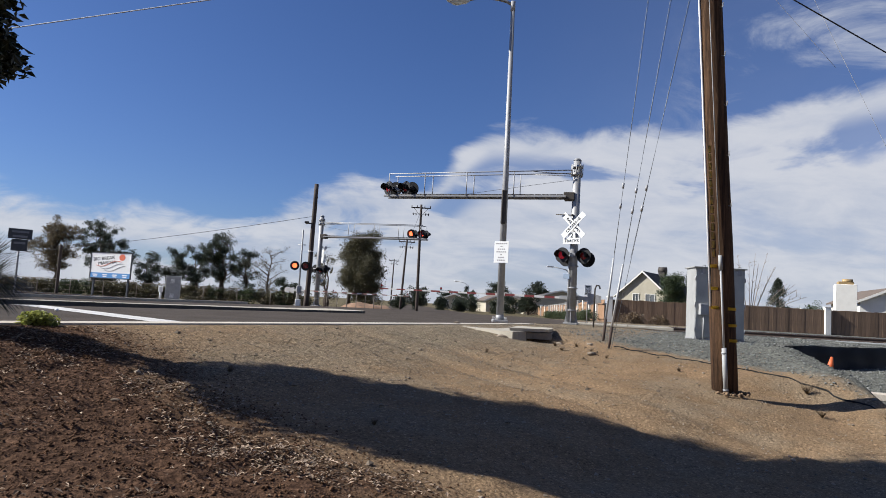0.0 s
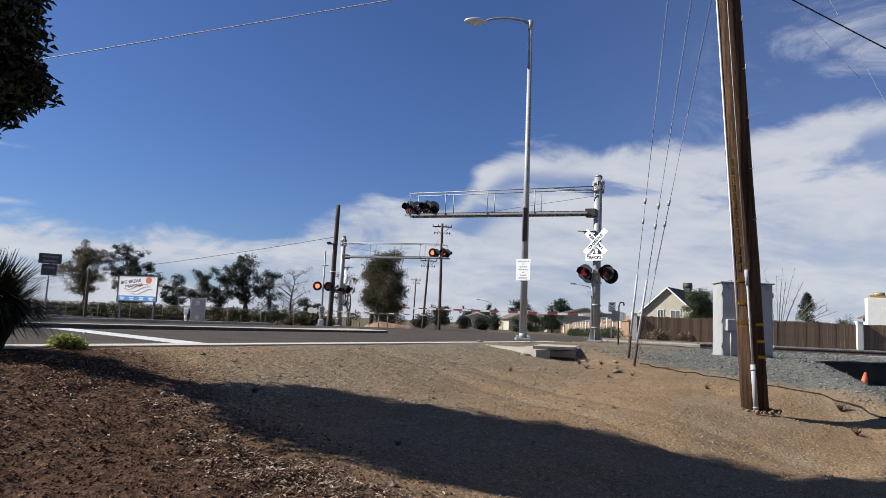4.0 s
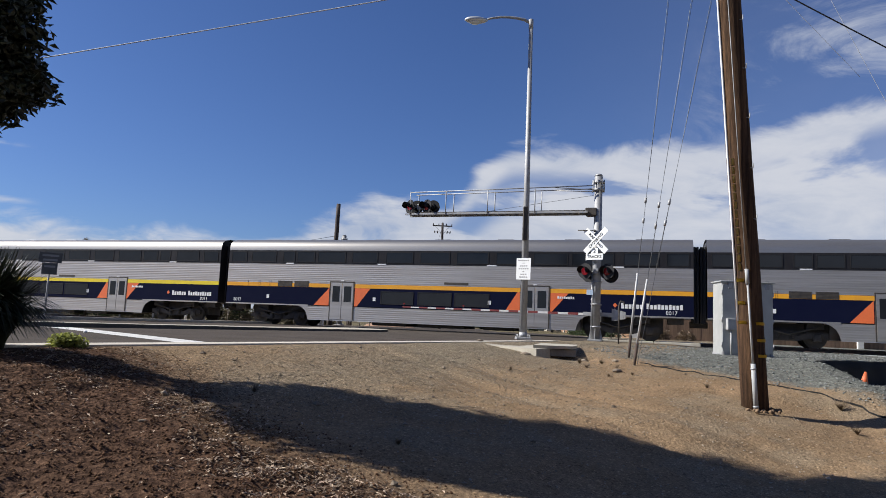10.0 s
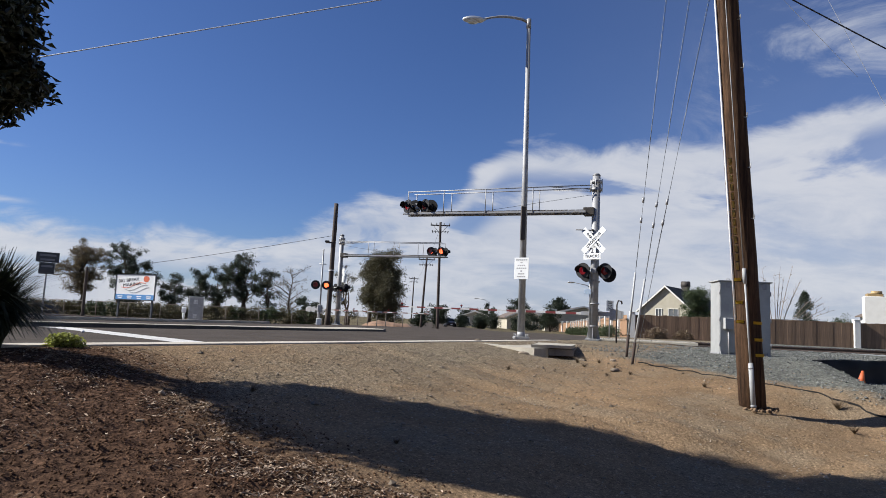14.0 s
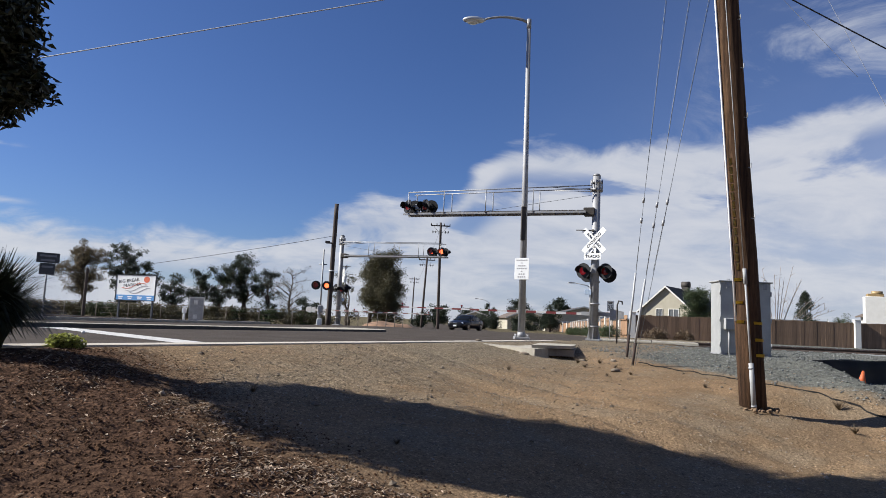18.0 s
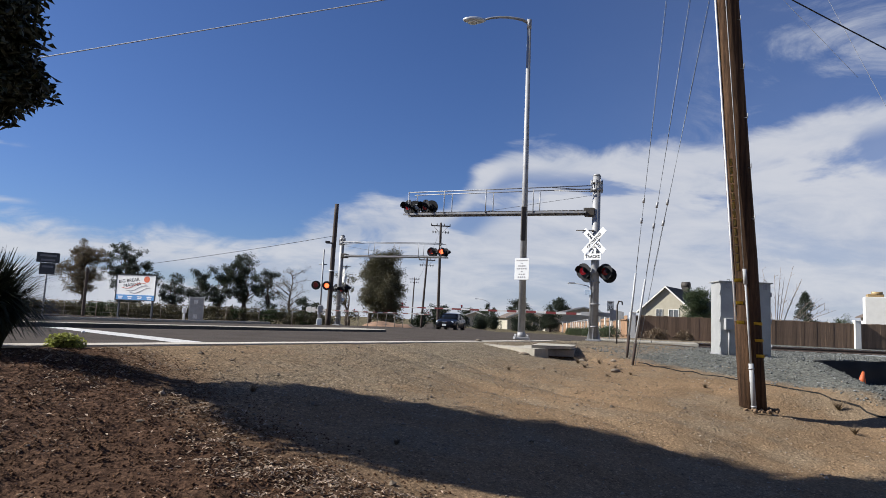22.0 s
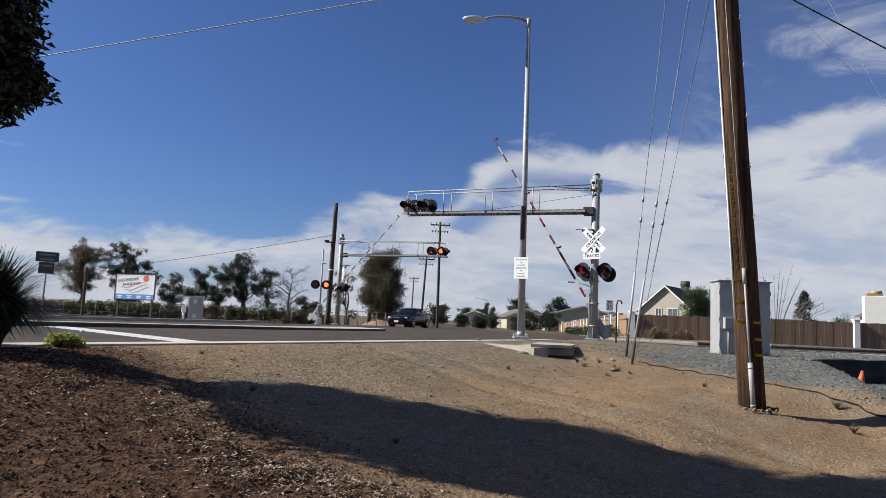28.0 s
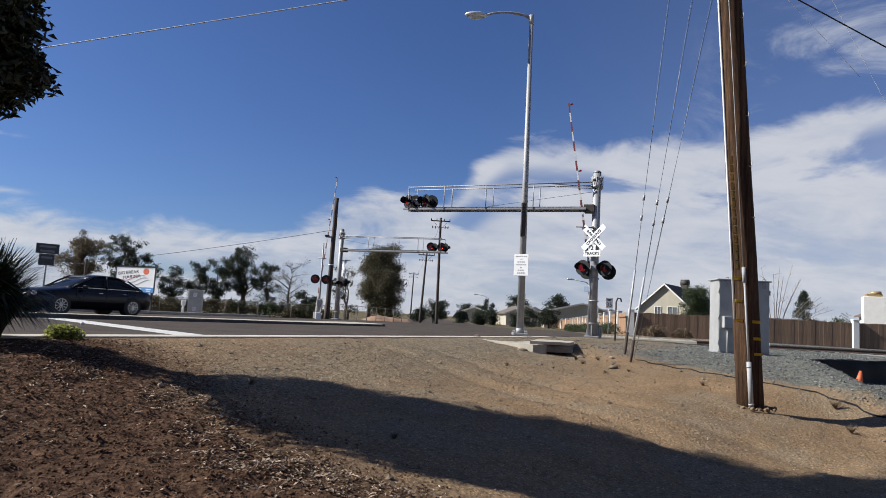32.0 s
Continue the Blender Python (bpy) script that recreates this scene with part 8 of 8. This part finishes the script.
for i, (x, y, h, n) in enumerate(((6.35, 8.7, 0.22, 60), (5.55, 8.9, 0.14, 40), (6.0, 10.0, 0.2, 50), (4.35, 10.9, 0.1, 30), (-0.35, 5.9, 0.10, 24), (-1.9, 6.8, 0.12, 26), (1.2, 11.5, 0.1, 26), (2.7, 13.0, 0.14, 36), (3.1, 14.2, 0.16, 40), (6.6, 8.1, 0.2, 44), (2.95, 13.6, 0.10, 34), (3.15, 13.1, 0.12, 40), (2.75, 12.6, 0.09, 30), (3.3, 12.5, 0.11, 36), (3.0, 11.9, 0.08, 26), (3.45, 12.0, 0.09, 28))):
    weed((x, y, sheet_z(x, y)), h, n, DRY, "dry tan weed stalks growing from dirt", i)
# black sheet on the far wall of the pit, standing in for its shade
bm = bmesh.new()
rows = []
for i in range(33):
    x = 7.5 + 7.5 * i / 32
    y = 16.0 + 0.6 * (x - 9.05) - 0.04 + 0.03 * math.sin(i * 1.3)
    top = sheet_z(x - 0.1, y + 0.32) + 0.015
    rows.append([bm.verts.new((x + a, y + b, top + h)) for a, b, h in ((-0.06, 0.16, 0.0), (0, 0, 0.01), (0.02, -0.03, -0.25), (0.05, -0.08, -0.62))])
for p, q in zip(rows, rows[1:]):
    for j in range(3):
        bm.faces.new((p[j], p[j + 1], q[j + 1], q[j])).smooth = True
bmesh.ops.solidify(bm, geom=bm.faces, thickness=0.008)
tagged(part("plastic_lining", clean(bm), RUBBER), "black sheet standing in for shade on the wall of a dug pit", "plastic sheet")
# pale concrete lip beside the pit
bm = bmesh.new()
box(bm, (0, 0, 0), (1.3, 0.20, 0.14), bevel=0.02)
lip = part("concrete_lip", bm, PALE_CONCRETE)
lip.location = (8.02, 11.42, sheet_z(8.02, 11.42) + 0.05)
lip.rotation_euler.z = radians(-30)
tagged(lip, "pale concrete edging half buried beside a dug pit", "edging")
# black fabric edge that stops the stone
bm = bmesh.new()
rows = []
for i in range(41):
    t = i / 40
    x, y = 4.0 + 3.35 * t, 13.375 - 5.025 * t
    x += 0.05 * math.sin(i * 1.7)
    rows.append([bm.verts.new((x + o * 0.7, y + o * 0.7, sheet_z(x + o * 0.7, y + o * 0.7) + h)) for o, h in ((-0.012, -0.02), (-0.006, 0.016), (0.006, 0.018), (0.018, -0.02))])
for p, q in zip(rows, rows[1:]):
    for j in range(3):
        bm.faces.new((p[j], p[j + 1], q[j + 1], q[j]))
FABRIC = mat("woven_fabric", (0.018, 0.018, 0.018), 1.0, 0, (0.05, 0.045, 0.038), 3, 0.5, 60, 0.2, 0.1, spec=0.02)
tagged(part("edge_fabric", clean(bm), FABRIC), "black fabric strip edging the crushed stone", "fabric strip")

# ---- the car that waits and then drives over the crossing ----
CAR_PAINT = mat("black_car_paint", (0.005, 0.005, 0.008), 0.3, 0, (0.007, 0.007, 0.010), 2, 0.4, 60, 0.03, 0, coat=0.25, spec=0.2)
CAR_GLASS = mat("car_glass", (0.008, 0.01, 0.012), 0.06, 0, None, 2, 0.3, 40, 0.02, 0, spec=0.2)
CHROME = mat("chrome", (0.75, 0.75, 0.76), 0.12, 1.0, None, 6, 0.3, 40, 0.03, 0)
ALLOY = mat("alloy_rim", (0.55, 0.55, 0.56), 0.3, 0.9, None, 8, 0.4, 40, 0.04, 0)
HEADLIGHT = mat("headlight_glass", (0.78, 0.80, 0.82), 0.08, 0.2, None, 8, 0.4, 40, 0.04, 0)
WHEELS = []


def loft(bm, secs, mi=0):
    """Joins rings of equal count, given as lists of points."""
    rows = [[bm.verts.new(p) for p in s] for s in secs]
    n = len(rows[0])
    for a, b in zip(rows, rows[1:]):
        for k in range(n):
            f = bm.faces.new((a[k], a[(k + 1) % n], b[(k + 1) % n], b[k]))
            f.smooth, f.material_index = True, mi
    bm.faces.new(rows[0][::-1]), bm.faces.new(rows[-1])
    return clean(bm)


def sedan():
    root = empty("car", Matrix(), "black four-door sedan with round headlights and chrome grille", "car")
    bm = bmesh.new()
    secs = []
    # x, half width, underside, sill bulge height, belt, hood or deck height
    for x, w, lo, hi in ((2.42, 0.55, 0.36, 0.62), (2.36, 0.72, 0.24, 0.70), (2.2, 0.82, 0.20, 0.76), (1.8, 0.89, 0.19, 0.84), (1.1, 0.91, 0.19, 0.93), (0.5, 0.915, 0.19, 0.96), (-0.5, 0.915, 0.19, 0.97), (-1.3, 0.91, 0.19, 0.98), (-1.9, 0.89, 0.22, 0.97), (-2.2, 0.84, 0.28, 0.93), (-2.36, 0.74, 0.36, 0.86), (-2.40, 0.60, 0.45, 0.72)):
        m = (lo + hi) / 2
        half = [(w * 0.86, lo), (w * 0.985, lo + 0.10), (w, m), (w * 0.97, hi - 0.10), (w * 0.88, hi - 0.02), (w * 0.5, hi + 0.02)]
        secs.append([(x, a, b) for a, b in half] + [(x, -a, b) for a, b in half[::-1]])
    loft(bm, secs)
    body = part("body", bm, CAR_PAINT, root)
    bm = bmesh.new()
    secs = []
    for x, w, z in ((1.02, 0.74, 0.93), (0.55, 0.72, 1.20), (0.18, 0.66, 1.38), (-0.35, 0.64, 1.445), (-0.9, 0.64, 1.42), (-1.35, 0.66, 1.27), (-1.85, 0.70, 0.98)):
        half = [(w + 0.06 if z > 1.1 else w, 0.9), (w + 0.05 if z > 1.1 else w, min(0.98, z)), (w * (0.98 if z > 1.1 else 1), max(0.95, z - 0.06)), (w * 0.6, z)]
        secs.append([(x, a, b) for a, b in half] + [(x, -a, b) for a, b in half[::-1]])
    loft(bm, secs)
    part("glasshouse", bm, CAR_GLASS, root, "dark tinted glass")
    bm = bmesh.new()
    secs = []
    for x, w, z in ((0.30, 0.62, 1.345), (0.12, 0.645, 1.405), (-0.35, 0.64, 1.457), (-0.9, 0.64, 1.432), (-1.25, 0.63, 1.33)):
        half = [(w, z - 0.045), (w * 0.9, z - 0.005), (w * 0.4, z + 0.012)]
        secs.append([(x, a, b) for a, b in half] + [(x, -a, b) for a, b in half[::-1]])
    loft(bm, secs)
    part("roof", bm, CAR_PAINT, root)
    for s in (1, -1):
        for path in (((1.02, 0.80, 0.93), (0.5, 0.745, 1.22), (0.15, 0.68, 1.40)), ((-0.32, 0.83, 0.95), (-0.36, 0.70, 1.42)), ((-1.25, 0.70, 1.31), (-1.5, 0.74, 1.16), (-1.88, 0.78, 0.97))):
            bm = bmesh.new()
            tube(bm, [(x, s * y, z) for x, y, z in path], 0.032, 6)
            part("pillar", bm, CAR_PAINT, root)
        bm = bmesh.new()
        box(bm, (0.62, s * 0.98, 0.99), (0.12, 0.2, 0.12), bevel=0.03)
        part("mirror", bm, CAR_PAINT, root)
        for x in (-0.05, -1.05):
            bm = bmesh.new()
            box(bm, (x, s * 0.905, 0.80), (0.17, 0.03, 0.025), bevel=0.008)
            part("door_handle", bm, CHROME, root)
        bm = bmesh.new()
        for x in (0.88, -0.28, -1.18):
            box(bm, (x, s * 0.909, 0.62), (0.008, 0.012, 0.6))
        part("door_seam", bm, BLACK, root)
        bm = bmesh.new()
        box(bm, (-0.45, s * 0.80, 0.965), (2.5, 0.02, 0.018))
        part("waist_trim", bm, ALLOY, root, "thin bright waist trim")
        bm = bmesh.new()
        box(bm, (0.0, s * 0.915, 0.50), (3.0, 0.014, 0.03))
        part("side_trim", bm, BLACK, root)
        for y, z, r in ((0.66, 0.66, 0.125), (0.44, 0.65, 0.095)):
            bm = bmesh.new()
            bmesh.ops.create_uvsphere(bm, u_segments=16, v_segments=10, radius=1.0, matrix=Matrix.Translation((2.28 - (0.05 if y > 0.5 else 0), s * y, z)) @ Matrix.Diagonal((0.1, r, r * 0.85, 1)))
            part("headlight", bm, HEADLIGHT, root, "oval clear headlight", smooth=True)
        bm = bmesh.new()
        box(bm, (-2.36, s * 0.62, 0.74), (0.08, 0.3, 0.16), bevel=0.02)
        part("tail_light", bm, RED, root)
        for x in (1.42, -1.40):
            bm = bmesh.new()
            bar(bm, (x, s * 0.62, 0.33), (x, s * 0.923, 0.33), 0.365, n=28)
            part("wheel_arch", bm, BLACK, root)
    bm = bmesh.new()
    box(bm, (2.385, 0, 0.64), (0.06, 0.46, 0.18), bevel=0.02)
    gr = part("grille", bm, CHROME, root, "chrome grille")
    bm = bmesh.new()
    for k in range(4):
        box(bm, (2.42, 0, 0.58 + 0.04 * k), (0.012, 0.42, 0.014))
    part("grille_bar", bm, BLACK, gr)
    bm = bmesh.new()
    box(bm, (2.44, 0, 0.42), (0.02, 0.34, 0.15), bevel=0.004)
    part("number_plate", bm, WHITE, root, "white plate with no legible writing")
    bm = bmesh.new()
    box(bm, (2.36, 0, 0.28), (0.06, 1.2, 0.07), bevel=0.01)
    part("bumper_grille", bm, BLACK, root)
    for x in (1.42, -1.40):
        for s in (1, -1):
            bm = bmesh.new()
            bar(bm, (0, -0.105, 0), (0, 0.105, 0), 0.325, n=30)
            w = part("wheel", bm, RUBBER, root, "black tyre on an alloy rim")
            w.location = (x, s * 0.83, 0.325)
            bm = bmesh.new()
            y = s * 0.112
            disc(bm, (0, y - s * 0.004, 0), (0, 1, 0), 0.215, 0.012, 24, mi=1)
            disc(bm, (0, y + s * 0.006, 0), (0, 1, 0), 0.05, 0.016, 14)
            for k in range(10):
                a = k * 2 * math.pi / 10
                box(bm, (0.125 * math.cos(a), y + s * 0.008, 0.125 * math.sin(a)), (0.17, 0.014, 0.026), Matrix.Rotation(-a, 4, "Y"))
            for k in range(24):
                a = k * 2 * math.pi / 24
                box(bm, (0.212 * math.cos(a), y + s * 0.008, 0.212 * math.sin(a)), (0.016, 0.014, 0.06), Matrix.Rotation(-a, 4, "Y"))
            part("rim", bm, [ALLOY, BLACK], w, "silver alloy rim with ten spokes")
            WHEELS.append((w, Vector((x, s * 0.83, 0.325))))
    return root


CAR = sedan()
# time, plan position
DRIVE = [(0.0, -14.0, 330.0), (8.0, -10.0, 240.0), (12.0, -3.0, 160.0), (14.5, 2.6, 100.0), (16.0, 5.1, 74.0), (16.5, 4.75, 69.5), (17.0, 3.9, 66.5), (17.5, 3.0, 64.5), (18.0, 2.3, 63.0), (19.0, 1.45, 61.5), (21.0, 1.0, 59.5), (22.5, 0.72, 58.4), (24.5, 0.44, 57.6), (25.5, 0.18, 56.8), (26.5, -0.55, 54.9), (27.5, -1.59, 52.3), (28.0, -2.44, 50.0), (28.5, -3.37, 47.4), (29.0, -4.48, 44.4), (29.5, -5.66, 41.0), (30.0, -6.96, 37.6), (30.5, -8.45, 34.2), (31.0, -10.01, 30.8), (31.5, -11.61, 27.5), (32.0, -13.24, 24.3)]



# ---- what moves ----
def train_pose(s):
    """The place of a point of the train that far along the track, and the turn of the track."""
    x, y = TRACK_D[0] * s + TRACK_N[0] * TRACK_MID, TRACK_D[1] * s + TRACK_N[1] * TRACK_MID
    return Matrix.Translation((x, y, RAIL_Z + GRADE * s)) @ Matrix.Rotation(math.atan2(TRACK_D[1], TRACK_D[0]), 4, "Z") @ Matrix.Rotation(-math.atan(GRADE), 4, "Y")


def rear_of_locomotive(t):
    return 75.7 + 33.02 * (t - 10) - 0.068 * (t - 10) ** 2


def drive_car():
    """The car follows DRIVE, its nose along the path, its wheels rolling."""
    ts = [r[0] for r in DRIVE]
    fine = [t for t in ts if t < 18] + [18 + 0.25 * k for k in range(33)] + [26.5 + 0.1 * k for k in range(0, 56)]

    def at(t):
        t = min(max(t, 0.0), 32.0)
        i = max(0, min(len(DRIVE) - 2, sum(1 for a in ts[1:] if a <= t)))
        p0, p1, p2, p3 = (DRIVE[max(0, min(len(DRIVE) - 1, i + k))] for k in (-1, 0, 1, 2))
        h = p2[0] - p1[0]
        f = (t - p1[0]) / h
        out = []
        for c in (1, 2):
            m1 = (p2[c] - p0[c]) / max(0.01, p2[0] - p0[0]) * h
            m2 = (p3[c] - p1[c]) / max(0.01, p3[0] - p1[0]) * h
            out.append((2 * f ** 3 - 3 * f * f + 1) * p1[c] + (f ** 3 - 2 * f * f + f) * m1 + (3 * f * f - 2 * f ** 3) * p2[c] + (f ** 3 - f * f) * m2)
        return Vector(out)
    fine = sorted({round(t, 2) for t in fine if t <= 32.0})
    rows, spin, roll, last = [], [], 0.0, None
    for t in fine:
        p = at(t)
        d = at(min(32, t + 0.15)) - at(t - 0.15)
        ang = math.degrees(math.atan2(d.y, d.x))
        rows.append((t, pose(p.x, p.y, road_z(p.x, p.y), 0, 0, ang)))
    walk(CAR, rows)
    # the wheels roll once the car moves off
    t, k = 22.0, 0
    turns = [(0.0, 0.0), (22.0, 0.0)]
    while t < 31.99:
        n = min(32.0, t + (0.25 if t < 26 else 0.1 if t < 27.5 else 1 / 15))
        roll += (at(n) - at(t)).length / 0.325
        t = n
        turns.append((round(t, 4), math.degrees(roll)))
    for w, at0 in WHEELS:
        walk(w, [(q, pose(*at0, 0, a, 0)) for q, a in turns])


def flash():
    """The flashers seem to take turns as flaps cover their lit lenses, about one round a second, until the gates are
    up.
    """
    T, END = 0.987, 31.42
    for ob, m, first in FLAPS:
        c = 24.97 if first else 24.97 - T / 2
        rows, state = [], None
        k = math.floor((0 - c) / T) - 1
        edges = []
        while c + k * T < 33:
            edges += [(c + k * T - T / 4, True), (c + k * T + T / 4, False)]
            k += 1
        edges = [(t, s) for t, s in edges if t < END] + [(END, False)]
        before = [s for t, s in edges if t <= 0.04]
        state = before[-1] if before else False
        up, down = m @ pose(0, 0, 0, 86, 0, 0), m
        rows = [(0.0, up if state else down)]
        for t, s in edges:
            if t <= 0.04 or s == state:
                continue
            f = round(t * FPS) / FPS
            rows += [(f, up if state else down), (f + 1 / FPS, up if s else down)]
            state = s
        rows.append((32.0, up if state else down))
        walk(ob, rows)


def motions():
    for ob, off in TRAIN:
        walk(ob, [(t, train_pose(rear_of_locomotive(t) + off)) for t in (0, 2, 4, 6, 7, 8, 9, 10, 11, 12, 13, 14, 16, 20, 26, 32)])
    drive_car()
    flash()
    for arm, rows in zip(GATES, (NEAR_GATE, FAR_GATE)):
        walk(arm, [(t, pose(0, 0, 0, 0, -a, 0)) for t, a in rows])


NEAR_GATE = [(0, 0), (22.2, 0), (22.4, 1), (22.6, 3.8), (22.8, 6.8), (23.0, 9), (23.5, 13.2), (24.0, 18), (24.5, 23), (25.0, 28.5), (25.5, 33.5), (26.5, 43.5), (27.5, 53), (28.0, 58.5), (28.5, 64), (29.0, 69), (29.5, 74.5), (30.0, 79.8), (30.5, 79), (31.0, 77.3), (31.5, 78.8), (32, 81)]
FAR_GATE = [(0, 0), (22.3, 0), (22.6, 2), (22.8, 4), (23.0, 6.3), (23.5, 10.5), (24.0, 14.5), (24.5, 18), (25.0, 21.5), (25.5, 25.5), (26.5, 33), (27.5, 40.5), (28.0, 44.5), (28.5, 49), (29.0, 53.5), (29.5, 58.5), (30.0, 64), (30.5, 70), (31, 77), (31.5, 82), (32, 83.5)]
motions()
